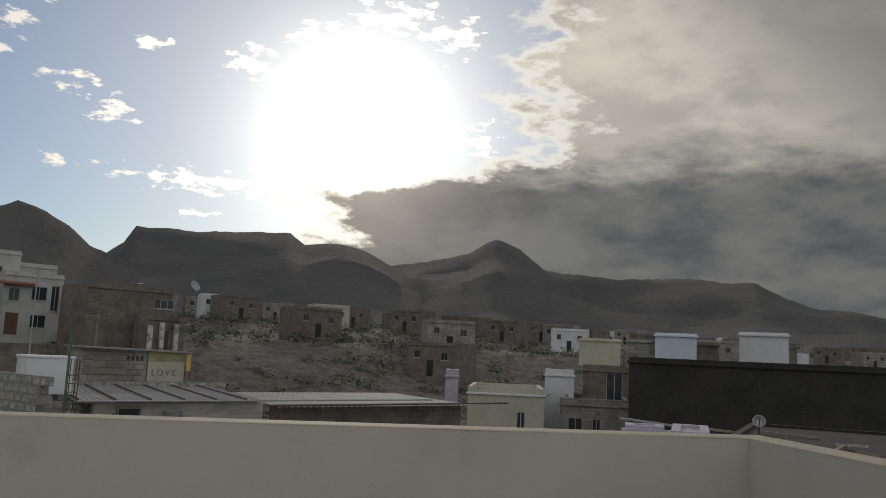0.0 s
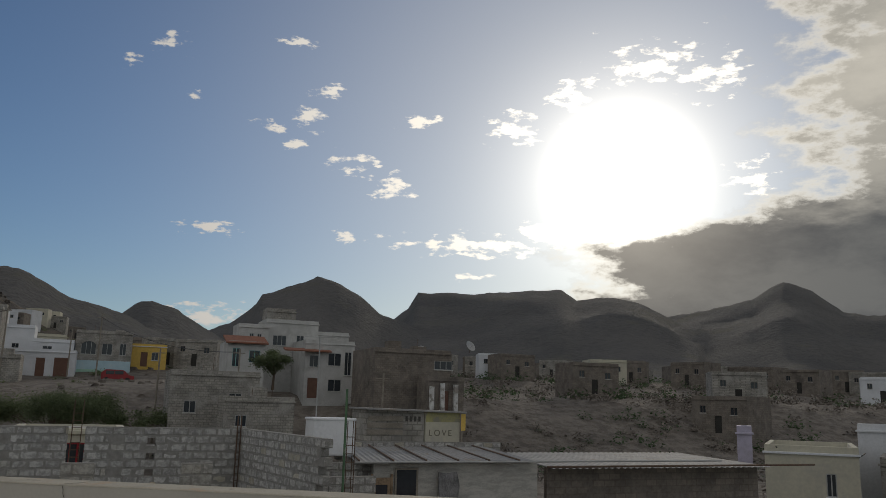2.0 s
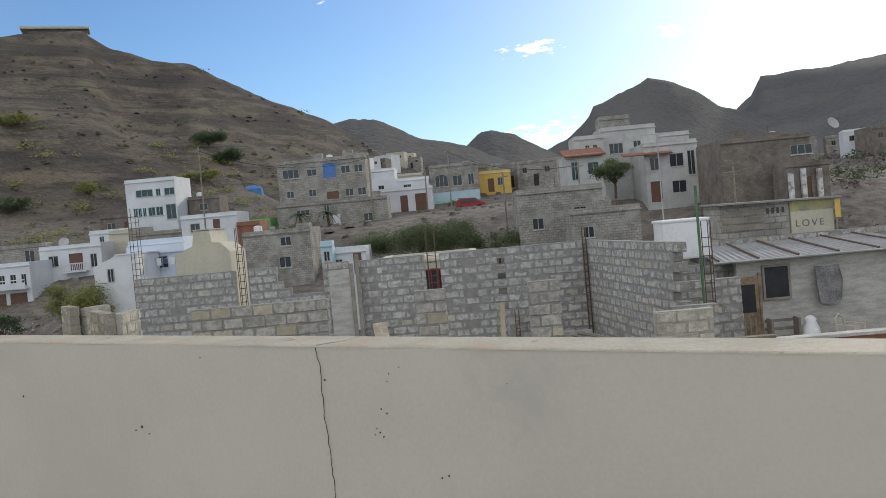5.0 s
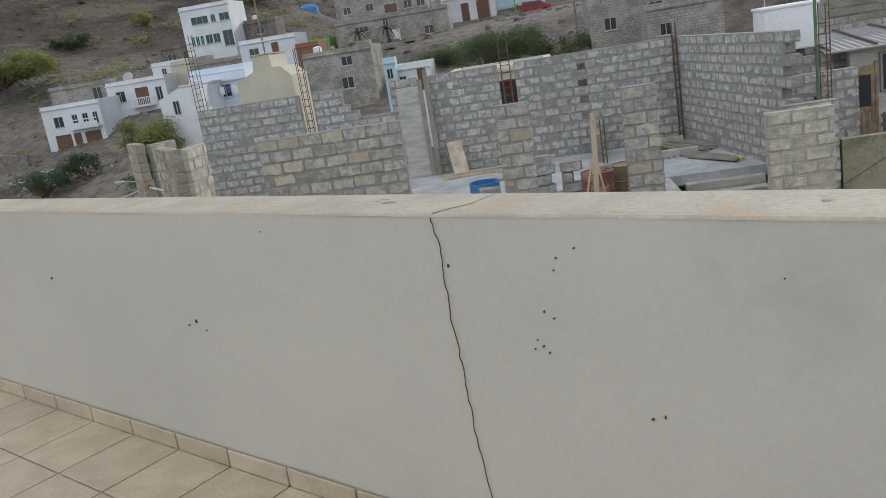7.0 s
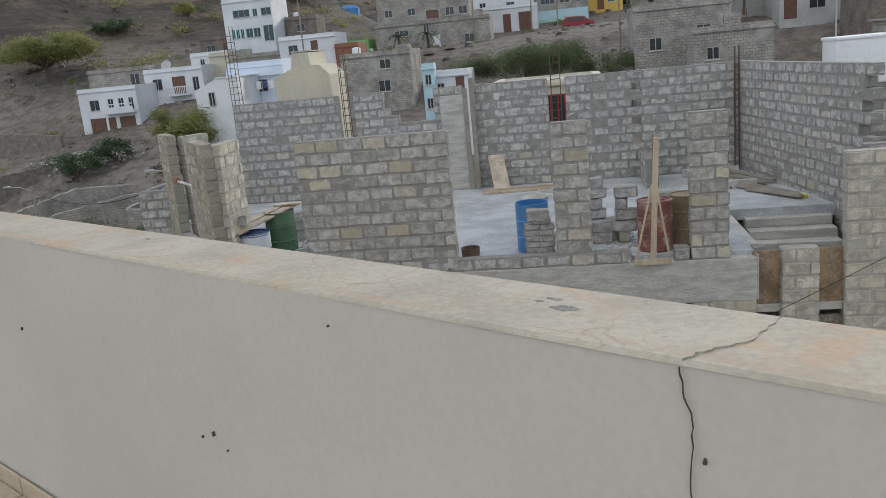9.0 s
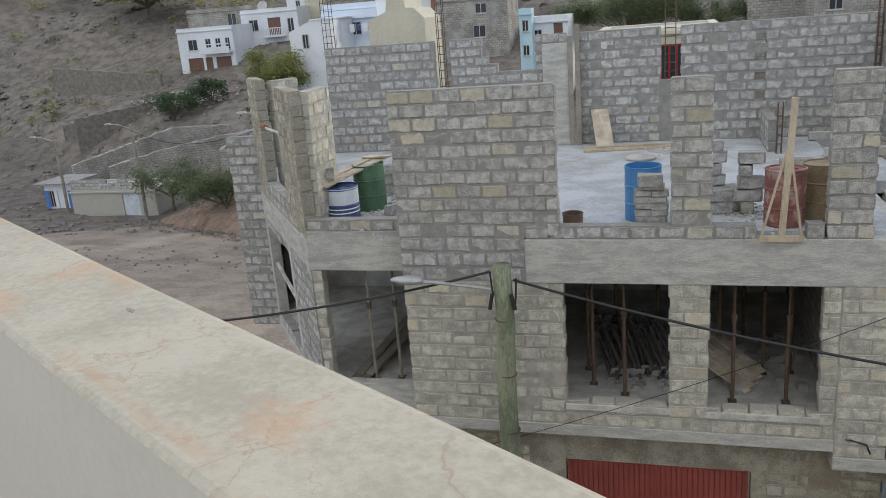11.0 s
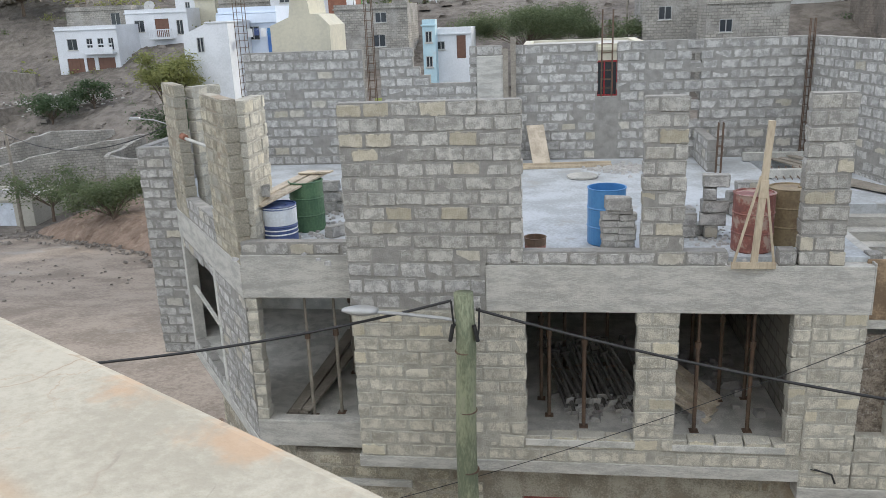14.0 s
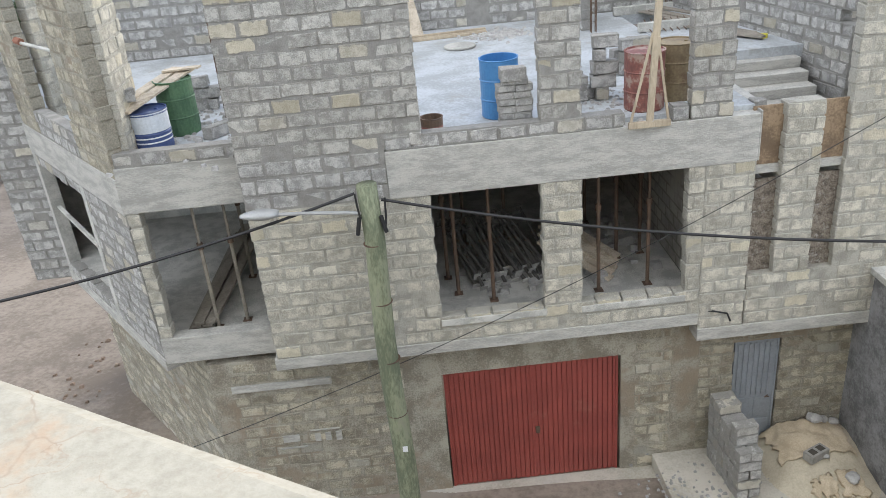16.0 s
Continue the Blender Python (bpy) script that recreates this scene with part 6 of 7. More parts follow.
a = house("house", "white two-storey house with brown garage doors by the dirt road", -54.3, -47.0, 75, 3.7, 9.35, WHITE, windows=((1.3, 3.1, 1.2, 1.2), (3.6, 3.0, 0.7, 1.3), (4.9, 3.0, 0.7, 1.3), (6.2, 3.0, 0.6, 1.3)),
          doors=((1.0, 0, 2.0, 2.2, BROWN), (3.3, 0, 0.95, 2.2, BROWN), (4.7, 0, 2.0, 2.2, BROWN)), depth=7, seed=1)
balcony(a, -0.3, 3.4, 2.75, 0.9, balusters=False)
house("house", "grey block storey behind the white house", -56.9, -48.6, 82, 6.5, 11.5, GREYHOUSE, windows=((5.6, 2.6, 1.2, 1.6),), depth=5, roofbits=2, seed=2)
b = house("house", "white house with a balustraded balcony and roof turret", -48.4, -40.9, 80, 4.4, 10.9, WHITE, windows=((1.0, 4.0, 1.2, 1.3), (6.1, 3.6, 0.8, 1.6), (1.0, 0.6, 1.2, 1.6), (3.6, 0.4, 1.2, 1.2), (5.4, 0.4, 1.0, 1.2)),
          doors=((3.5, 3.4, 1.7, 2.0, BROWN),), depth=7, seed=3)
balcony(b, -0.7, 2.1, 3.3)
house("house", "white roof turret with a cream side", -44.0, -39.0, 84, 8.6, 12.4, WHITE, windows=((1.2, 1.9, 0.6, 1.1),), depth=4, seed=4)
house("house", "cream flank of the roof turret", -41.4, -38.9, 83.6, 8.6, 12.2, CREAM, depth=3)
c = house("house", "pale blue house with laundry on its roof terrace", -24.0, -19.6, 48, 6.0, 10.25, BLUEWHITE, windows=((1.0, 1.9, 0.95, 0.95), (2.1, 1.9, 0.95, 0.95)), doors=((3.6, 0.6, 0.7, 1.9, BLUEPAINT),), depth=5, band=BLUEWHITE, seed=5)
part("fascia", solid(-2.3, 2.3, -0.25, 0.0, 3.1, 3.75, bevel=0.02), BLUEWHITE, c)
# white wing with a sloping top
bm = bmesh.new()
rows = [[bm.verts.new((x, y, z)) for x, z in ((-24.9, -2), (-21.6, -2), (-21.6, 9.25), (-23.2, 9.2), (-24.9, 8.5))] for y in (43.6, 47.9)]
loft(bm, rows)
bmesh.ops.recalc_face_normals(bm, faces=bm.faces)
wing = thing("house", 0, 0, 0, "white wing with a sloping top beside the laundry terrace", "house")
part("wall", bm, WHITE, wing)
part("coping", solid(-23.2, -21.5, 43.5, 48.0, 9.22, 9.32, bevel=0.01), WHITE, wing)
window(wing, -23.9, 7.3, 0.5, 1.0, 43.5)
bm = bmesh.new()
rows = [[bm.verts.new((x, y, z)) for x, z in ((-15.6, -2), (-12.1, -2), (-12.1, 8.9), (-12.7, 9.5), (-13.2, 9.55), (-13.3, 10.3), (-14.3, 10.35), (-14.45, 9.4), (-15.6, 8.95))] for y in (35, 38.5)]
loft(bm, rows)
bmesh.ops.recalc_face_normals(bm, faces=bm.faces)
gable = thing("house", 0, 0, 0, "stained cream gable wall of a small house", "house")
part("wall", bm, CREAM, gable)
part("coping", solid(-14.35, -13.25, 34.95, 38.55, 10.34, 10.42, bevel=0.01), CAST, gable)
rope = thing("washing_line", -22.6, 46.9, 8.75, "washing line with pale and blue laundry", "laundry")
part("line", rod(((0, 0, 0), (1.6, 0, -0.06), (3.2, 0, 0)), 0.012, 5), LAMPGREY, rope)
for i, m in enumerate((LILAC, PALEBLUE, TANKWHITE, NAVY, TANKWHITE, BLUE)):
    part("cloth", solid(0.15 + i * 0.5, 0.52 + i * 0.5, -0.015, 0.015, -0.62 + 0.1 * (i % 2), -0.03, bevel=0.006), m, rope)
d = house("house", "tall white three-storey house with long window rows", -40.2, -33.8, 87, 12.2, 18.5, WHITE, windows=((1.3, 4.0, 2.2, 0.9), (3.9, 4.0, 0.6, 0.9), (5.0, 4.0, 1.3, 0.9), (0.8, 1.5, 0.45, 1.1), (1.4, 1.5, 0.45, 1.1), (2.0, 1.5, 0.45, 1.1), (2.7, 1.5, 0.9, 1.1), (3.7, 1.5, 0.9, 1.1), (5.0, 0.9, 1.3, 1.9)), depth=6, frame=TEAL, roofbits=2, seed=6)
house("house", "long low white house with red openings", -29.2, -22.8, 75, 10.2, 12.9, WHITE, windows=((1.0, 0.7, 1.1, 1.0),), doors=((3.6, 0.2, 0.8, 1.8, BROWN),), depth=5, seed=7)
house("house", "reddish lean-to beside the low white house", -22.8, -20.2, 74.5, 9.2, 11.6, ROOFTILE, depth=4, seed=8)
house("hut", "brown stone hut on the slope", -46.5, -41.0, 93, 11.5, 14.6, BROWNHOUSE, windows=((0.8, 1.0, 1.2, 1.0),), doors=((3.2, 0, 1.0, 2.0, BROWN),), depth=4, roofbits=2, seed=9)
house("hut", "brown stone hut beside the tall white house", -33.6, -29.5, 91, 12.8, 15.9, BROWNHOUSE, windows=((1.4, 1.2, 1.1, 0.9),), depth=4, roofbits=3, seed=10)
house("hut", "grey block hut below the hill", -37.0, -31.0, 80, 8.5, 11.6, GREYHOUSE, windows=((3.8, 1.2, 1.0, 0.9),), depth=4, roofbits=2, seed=50)
house("house", "small bright green house", -27.4, -23.2, 92, 9.4, 12.2, GREENWALL, windows=((2.5, 1.0, 0.8, 0.9),), depth=4, seed=11)
house("house", "unplastered grey block house with a barred window", -20.0, -13.0, 66, 3.0, 10.3, GREYHOUSE, windows=((3.6, 3.4, 1.2, 1.1), (3.9, 5.6, 1.1, 0.9)), depth=6, roofbits=4, seed=12)
house("house", "narrow cyan and white house front", -9.15, -8.2, 50, 4.0, 8.85, CYAN, windows=((0.2, 3.2, 0.5, 0.8), (0.2, 1.4, 0.5, 0.8)), depth=1.2, seed=13)
house("house", "small white house with a brown door", -8.7, -5.7, 51.5, 5.4, 8.15, WHITE, windows=((0.4, 1.2, 0.6, 0.6),), doors=((1.9, 0.5, 0.7, 1.7, BROWN),), depth=4, seed=14)
house("house", "long grey three-storey house with a blue loggia", -21.9, -10.0, 93, 13.6, 19.6, GREYHOUSE, windows=((0.7, 3.6, 2.2, 1.2), (4.0, 3.7, 1.3, 0.9), (8.6, 3.7, 1.2, 1.0), (10.4, 3.7, 1.1, 1.0), (1.0, 1.0, 1.0, 0.9), (4.0, 1.0, 1.0, 0.9), (8.9, 0.6, 1.1, 1.0), (11 - 0.4, 0.6, 1.1, 1.0)),
      doors=((6.2, 3.3, 1.7, 1.9, BLUEPAINT), (6.4, 0.4, 1.6, 1.0, BROWN)), depth=6, roofbits=5, seed=15)
house("house", "lower grey storey under the long house", -21.2, -7.0, 88, 9.6, 13.7, GREYHOUSE, windows=((2.4, 2.4, 1.7, 0.7), (6.0, 2.2, 0.7, 1.4), (11.0, 1.0, 1.2, 1.0)), doors=((7.0, 0.2, 1.0, 2.0, TANKWHITE),), depth=4, roofbits=2, seed=16)
house("house", "white single-storey house with three brown openings", -11.0, -1.8, 104, 10.2, 15.2, WHITE, windows=((1.3, 2.2, 1.6, 1.7),), doors=((4.4, 1.0, 1.1, 2.8, BROWN), (6.6, 1.4, 1.7, 2.5, BROWN)), depth=5, seed=17)
house("house", "white stepped upper part of the hillside house", -12.0, -7.6, 110, 14.0, 18.7, WHITE, windows=((1.7, 1.2, 0.9, 0.9),), depth=5, seed=18)
house("house", "white middle part of the hillside house", -7.6, -2.4, 110, 14.0, 16.9, WHITE, windows=((1.2, 1.0, 1.2, 0.9),), depth=5, seed=18)
e = house("house", "grey house with arched upper loggias and a pale blue ground floor", -2.3, 5.4, 112, 11.0, 18.6, GREYHOUSE, windows=((0.8, 4.1, 2.0, 1.9), (3.6, 4.1, 1.4, 1.6), (6.0, 4.1, 0.9, 1.7)), depth=6, roofbits=4, seed=19)
def arch_head(u0, u1, v1):
    """The wall above a round arch: a rectangle with a half circle cut from its lower side."""
    r, c = (u1 - u0) / 2, (u0 + u1) / 2
    low = v1 - r * 0.8
    outline = [(u0, low), (u0, v1), (u1, v1), (u1, low)] + [(c + r * math.cos(k * math.pi / 12), low + r * 0.72 * math.sin(k * math.pi / 12)) for k in range(1, 12)]
    bm = bmesh.new()
    loft(bm, [[bm.verts.new((x, y, z)) for x, z in outline] for y in (-0.06, 0.04)])
    bmesh.ops.recalc_face_normals(bm, faces=bm.faces)
    return bm


for u0, u1 in ((-3.05, -1.05), (-0.25, 1.15)):
    part("arch", arch_head(u0 - 0.03, u1 + 0.03, 6.05), GREYHOUSE, e, "round arch over the loggia")
part("ground_floor", solid(-3.8, 3.8, -0.35, -0.02, 0.0, 3.2, bevel=0.03), CYAN, e)
part("gate", solid(-3.4, 0.4, -0.5, -0.4, 0.2, 1.9, bevel=0.02), MINT, e)
house("house", "bright yellow house with a white cornice", 5.6, 10.7, 118, 12.8, 17.3, YELLOW, windows=((2.9, 2.0, 1.0, 1.2),), doors=((1.3, 1.0, 1.0, 2.2, BROWN),), depth=5, band=WHITE, seed=20)
house("house", "grey concrete block house behind the building site", 7.4, 14.9, 56, 4.5, 11.7, GREYHOUSE, windows=((1.2, 3.6, 1.0, 1.0), (4.9, 4.2, 1.1, 1.1)), depth=7, roofbits=3, seed=21)
house("house", "grey block annexe behind the building site", 11.2, 16.8, 50, 4.0, 9.6, GREYHOUSE, windows=((0.9, 3.2, 0.9, 0.9),), depth=4, roofbits=3, seed=22)
wl = house("house", "white house with a clay-tile roof edge", 14.3, 18.3, 74, 11.5, 15.6, HAZED_WHITE, windows=((0.5, 1.3, 0.8, 2.0), (2.3, 1.8, 1.2, 1.3)), depth=7, frame=TEAL, seed=23)
part("tile_roof", solid(-2.3, 2.3, -0.5, 3.0, 0, 0.16, bevel=0.03, m=pose(0, 0, 3.9, 16, 0, 0)), ROOFTILE, wl)
house("house", "white stepped storey with a small window", 15.9, 19.3, 78, 15.0, 17.9, HAZED_WHITE, windows=((1.2, 0.9, 0.5, 0.9), (2.1, 0.9, 0.5, 0.9)), depth=5, seed=24)
house("house", "tall white house with a dark roof hut", 19.2, 25.4, 79, 11.0, 18.7, HAZED_WHITE, windows=((0.8, 4.6, 1.6, 1.2), (3.6, 5.0, 0.9, 0.9)), depth=6, seed=25)
house("hut", "dark block hut on the white house's roof", 19.3, 22.8, 80, 18.2, 20.1, GREYHOUSE, depth=3, foot=0.3, seed=26)
wr = house("house", "white house front with two rows of windows", 22.4, 28.0, 72, 9.6, 16.0, HAZED_WHITE, windows=((2.6, 3.6, 1.5, 1.4), (0.5, 3.4, 1.0, 1.3), (2.7, 0.8, 1.5, 1.3), (4.5, 2.6, 0.8, 2.6)), doors=((0.4, 0.0, 1.2, 2.2, BROWN),), depth=8, seed=27)
part("tile_eave", solid(-5.2, 0.0, -0.8, 0.4, 0, 0.14, bevel=0.02, m=pose(0, 0, 5.2, 14, 0, 0)), ROOFTILE, wr)
house("house", "white roof terrace behind the house front", 25.5, 29.5, 80, 13.5, 17.6, HAZED_WHITE, windows=((2.0, 2.2, 0.8, 0.9),), depth=4, seed=28)
house("house", "large dark unplastered house", 27.0, 35.2, 61, 8.0, 14.8, BROWNHOUSE, windows=((6.4, 4.8, 2.0, 0.9),), depth=8, roofbits=5, seed=29)
wc = house("house", "dark porch with peeling white columns", 31.2, 35.0, 57, 8.4, 12.0, BROWNHOUSE, doors=((1.2, 0.2, 1.0, 2.0, BROWN),), depth=3, seed=30)
for u in (-1.6, -0.5, 0.9):
    part("column", solid(u - 0.2, u + 0.2, -0.5, -0.1, 0.3, 3.1 - abs(u) * 0.3, bevel=0.03), PEELING, wc)
# right-hand neighbours, placed by bearing and distance from the terrace
HOME = (1.6, -17.8)


def by_bearing(name, label, az0, az1, dist, z0, z1, material, windows=(), doors=(), depth=6.0, **kw):
    mid = radians((az0 + az1) / 2)
    w = 2 * dist * math.tan(radians(az1 - az0) / 2)
    x, y = HOME[0] + dist * math.sin(mid), HOME[1] + dist * math.cos(mid)
    t = house(name, label, -w / 2, w / 2, y, z0, z1, material, windows, doors, depth, **kw)
    t.matrix_basis = pose(x, y, z0, 0, 0, -math.degrees(mid))
    return t


by_bearing("house", "faded yellow house with a white roof edge", 43.6, 48.9, 50, 2.5, 7.7, CREAM, windows=((3.0, 2.6, 0.5, 1.2),), depth=8, band=WHITE, seed=31)
by_bearing("house", "pale grey narrow wall beside the yellow house", 42.0, 42.9, 52, 4.0, 8.6, LILAC, depth=3, seed=32)
by_bearing("house", "white roof room of the pale house", 48.9, 50.9, 58, 5.0, 8.85, WHITE, depth=4, seed=33)
by_bearing("house", "stained grey house with dark openings", 50.0, 54.6, 52, 2.0, 7.2, GREYHOUSE, windows=((0.5, 2.6, 0.9, 1.4), (2.0, 2.2, 0.5, 1.8)), depth=8, seed=34)
by_bearing("house", "unplastered house with an open upper storey", 51.5, 55.0, 58, 4.0, 9.3, BROWNHOUSE, windows=((1.6, 2.9, 1.1, 1.9),), depth=8, roofbits=2, seed=35)
# the backlit flank's shade is in its near-black colour
by_bearing("house", "large unplastered house flank, coloured near-black as its unlit side", 54.6, 71.5, 46, 0.0, 9.85, UNLIT_DARK, depth=10, foot=3.0, parapet=0.2, seed=36)
for az0, az1, dist, z1, m, lab in ((51.2, 54.0, 60, 11.2, CREAM, "cream roof room"), (54.4, 56.4, 51, 11.0, GREYHOUSE, "grey block roof room"), (56.3, 59.0, 49, 11.35, BLUEWHITE, "pale blue roof tank room"), (59.0, 60.4, 51, 10.95, BROWNHOUSE, "brown block roof room"), (61.7, 64.7, 49, 11.55, WHITE, "white roof room"), (64.7, 65.2, 52, 11.0, BROWNHOUSE, "dark roof hut")):
    by_bearing("roof_room", lab + " on the dark house", az0, az1, dist, 9.6, z1, m, depth=2.5, foot=0.4, parapet=0.1)
pipe = by_bearing("house", "lilac and mint painted low roof wall", 54.4, 57.0, 24, 5.5, 7.75, LILAC, depth=1.0, foot=4, parapet=0.1)
by_bearing("house", "mint painted low roof wall", 56.4, 57.8, 23.9, 5.5, 7.6, MINT, depth=1.0, foot=4, parapet=0.1)
by_bearing("house", "lilac painted low roof wall", 57.4, 59.9, 23.5, 5.5, 7.7, LILAC, depth=3.0, foot=4, parapet=0.1)
by_bearing("house", "low flat roof cluttered with poles", 59.9, 75.0, 24, 4.5, 7.3, UNLIT_DARK, depth=12.0, foot=4, parapet=0.1)
for i in range(14):
    rng3 = random.Random(300 + i)
    az, dist = radians(rng3.uniform(59, 72)), rng3.uniform(24, 31)
    p = Vector((HOME[0] + dist * math.sin(az), HOME[1] + dist * math.cos(az), 7.25))
    q = p + Vector((rng3.uniform(-2.5, 2.5), rng3.uniform(-2.5, 2.5), rng3.uniform(0.0, 0.25)))
    plank("timber", "loose pole lying on the flat roof", p, q, 0.12, 0.08, OLDWOOD if i % 3 else LAMPGREY, group="poles on the roof")


def dish(x, y, z, rz, label="grey satellite dish on a roof mast", size=0.45):
    t = thing("satellite_dish", x, y, z, label, "satellite dish", rz)
    bm = turned([(0.02, 0.0), (size * 0.5, 0.04), (size, 0.16), (size + 0.02, 0.17), (size * 0.5, 0.06)], 20)
    bmesh.ops.transform(bm, matrix=pose(0, 0, 0.6, 62, 0, 0), verts=bm.verts)
    part("bowl", bm, LAMPGREY, t)
    part("mast", rod(((0, 0.05, 0), (0, 0.02, 0.6)), 0.03, 6), STEEL, t)
    part("arm", rod(((0, -0.1, 0.5), (0, -0.5, 0.75)), 0.015, 5), STEEL, t)
    return t


az = radians(62.9)
dish(HOME[0] + 26 * math.sin(az), HOME[1] + 26 * math.cos(az), 7.3, -60, size=0.17)
dish(-45.5, 80.5, 10.6, 10, "white satellite dish on the white house", 0.6)
dish(36.0, 58.0, 14.5, 20, "grey satellite dish on the dark house", 0.55)


def far_houses():
    """Small plain houses scattered over the far slopes, each one a thing."""
    rng = random.Random(8)
    kinds = []
    for i, m in enumerate((GREYHOUSE, WHITE, BROWNHOUSE, CREAM)):
        kinds.append(house("far_house", ("small grey block house on the far slope", "small white house on the far slope", "small brown house on the far slope", "small cream house on the far slope")[i], -3.5, 3.5, -60 - 12 * i, -60, -55.5, m, windows=((1.0, 2.5, 0.8, 0.9), (4.9, 2.3, 0.9, 0.9)), doors=((2.9, 0.2, 0.9, 2.0, UNLIT_DARK),), depth=6, foot=5, frame=BROWNHOUSE))
        kinds[-1]["group"] = "houses on the far slopes"
    spots = [(rng.uniform(19, 56), rng.uniform(150, 430), rng.choice((0, 0, 2, 2, 2, 2, 1))) for _ in range(60)]
    spots += [(rng.uniform(-9.5, 4), rng.uniform(135, 215), rng.choice((0, 0, 2, 3))) for _ in range(34)]
    spots += [(rng.uniform(4, 19), rng.uniform(130, 280), rng.choice((0, 0, 2, 2))) for _ in range(26)]
    spots += [(rng.uniform(54, 74), rng.uniform(120, 380), rng.choice((0, 0, 2, 1))) for _ in range(34)]
    spots += [(rng.uniform(20, 52), rng.uniform(95, 200), rng.choice((0, 2, 2))) for _ in range(8)]
    spots += [(-7.5 + 0.62 * i + rng.uniform(-0.2, 0.2), 262 + 9 * i + rng.uniform(-12, 12), rng.choice((0, 1, 2, 3))) for i in range(17)]
    for n, (az, dist, k) in enumerate(spots):
        x, y = HOME[0] + dist * math.sin(radians(az)), HOME[1] + dist * math.cos(radians(az))
        m = pose(x, y, ground(x, y) + 0.3, 0, 0, -az + rng.uniform(-35, 35))
        if n < 4:
            kinds[n].matrix_basis = m
        else:
            copy_thing(kinds[k], m)


far_houses()
fort = thing("lookout_house", -165, 330, 102.5, "long low lookout building on the hilltop", "building", 22)
part("wall", solid(-11, 12, 0, 8, -3, 4.6, bevel=0.1), BROWNHOUSE, fort)
part("roof", solid(-14, 13, -1.5, 9, 4.6, 5.6, bevel=0.1), CREAM, fort)

# parked red car on the upper road
car = thing("car", 3.6, 100, 11.0, "dark red parked van on the upper road", "car")
bm = bmesh.new()
rows = [[bm.verts.new((x, y, z)) for x, z in ((-2.0, 0.35), (2.1, 0.35), (2.15, 0.85), (1.4, 1.0), (0.85, 1.6), (-1.5, 1.7), (-2.0, 1.2))] for y in (-0.85, 0.85)]
loft(bm, rows)
bmesh.ops.recalc_face_normals(bm, faces=bm.faces)
bmesh.ops.bevel(bm, geom=list(bm.edges), offset=0.08, segments=2, affect="EDGES")
part("body", bm, CARPAINT, car)
for u0, u1 in ((-1.4, -0.4), (-0.3, 0.75)):
    part("side_window", solid(u0, u1, -0.9, -0.84, 1.05, 1.5, bevel=0.02), GLASS, car)
for u in (-1.3, 1.3):
    wheel = part("wheel", rod(((u, -0.9, 0.33), (u, -0.66, 0.33)), 0.33, 16), RUBBER, car)
tarp = thing("tarpaulin", -40.2, 149.3, 19.6, "bright blue tarpaulin over a heap", "tarpaulin")
bm = bmesh.new()
loft(bm, [[bm.verts.new((math.cos(i * math.tau / 14) * r * 2.3, math.sin(i * math.tau / 14) * r * 1.5, z * 1.3)) for i in range(14)] for r, z in ((1.0, -1.5), (0.95, 0.2), (0.7, 0.55), (0.25, 0.75))])
bmesh.ops.recalc_face_normals(bm, faces=bm.faces)
part("cover", bm, BLUETARP, tarp)

# lower left: road walls, sheds and lamps


def stone_wall(x0, y0, x1, y1, z0, top0, top1, label, material=None):
    d = Vector((x1 - x0, y1 - y0, 0))
    k = max(3, int(d.length / 0.5))
    bm = bmesh.new()
    rows = []
    for i in range(k + 1):
        t = i / k
        top = top0 + (top1 - top0) * t + noise.noise((i * 0.7, x0, 0)) * 0.12
        p = Vector((x0, y0, 0)) + d * t
        nrm = Vector((-d.y, d.x, 0)).normalized() * 0.2
        rows.append([bm.verts.new(v) for v in ((p.x - nrm.x, p.y - nrm.y, z0), (p.x - nrm.x, p.y - nrm.y, top), (p.x + nrm.x, p.y + nrm.y, top + 0.02), (p.x + nrm.x, p.y + nrm.y, z0))])
    loft(bm, rows)
    bmesh.ops.recalc_face_normals(bm, faces=bm.faces)
    tagged(part("stone_wall", bm, material or STONE), label, "wall", kind="structure")


stone_wall(-48.0, 46, -42.9, 54, -6, -1.2, 0.66, "grey block retaining wall below the road", GREYHOUSE)
stone_wall(-42.9, 54, -38.7, 57, -6, 0.66, 0.3, "grey block retaining wall below the road", GREYHOUSE)
stone_wall(-44.5, 46.2, -40.6, 50, -6, -1.4, -0.55, "grey block retaining wall above the lane", GREYHOUSE)
stone_wall(-40.6, 50, -34.0, 53.6, -6, -0.55, 0.4, "grey block retaining wall above the lane", GREYHOUSE)
stone_wall(-56.0, 57, -48.0, 66, -4, 1.5, 2.6, "dry stone terrace wall by the road")
stone_wall(-70.0, 72, -54.0, 70, -2, 6.0, 4.6, "dry stone terrace wall on the slope")
stone_wall(-60.0, 60, -49.5, 62, -4, 0.6, 1.4, "dry stone terrace wall on the slope")
stone_wall(-33.4, 46.0, -30.0, 45.4, -6, -0.25, -0.4, "small roofless block enclosure by the lane", GREYHOUSE)
stone_wall(-33.4, 46.0, -32.6, 50.0, -6, -0.25, 0.5, "side of the small roofless block enclosure", GREYHOUSE)
# the cut bank of reddish earth above the lane
BANK_LINE = ((-35.5, 37.8), (-31.0, 35.1), (-27.5, 33.7), (-24.2, 32.2), (-21.0, 29.5), (-17.5, 26.5))


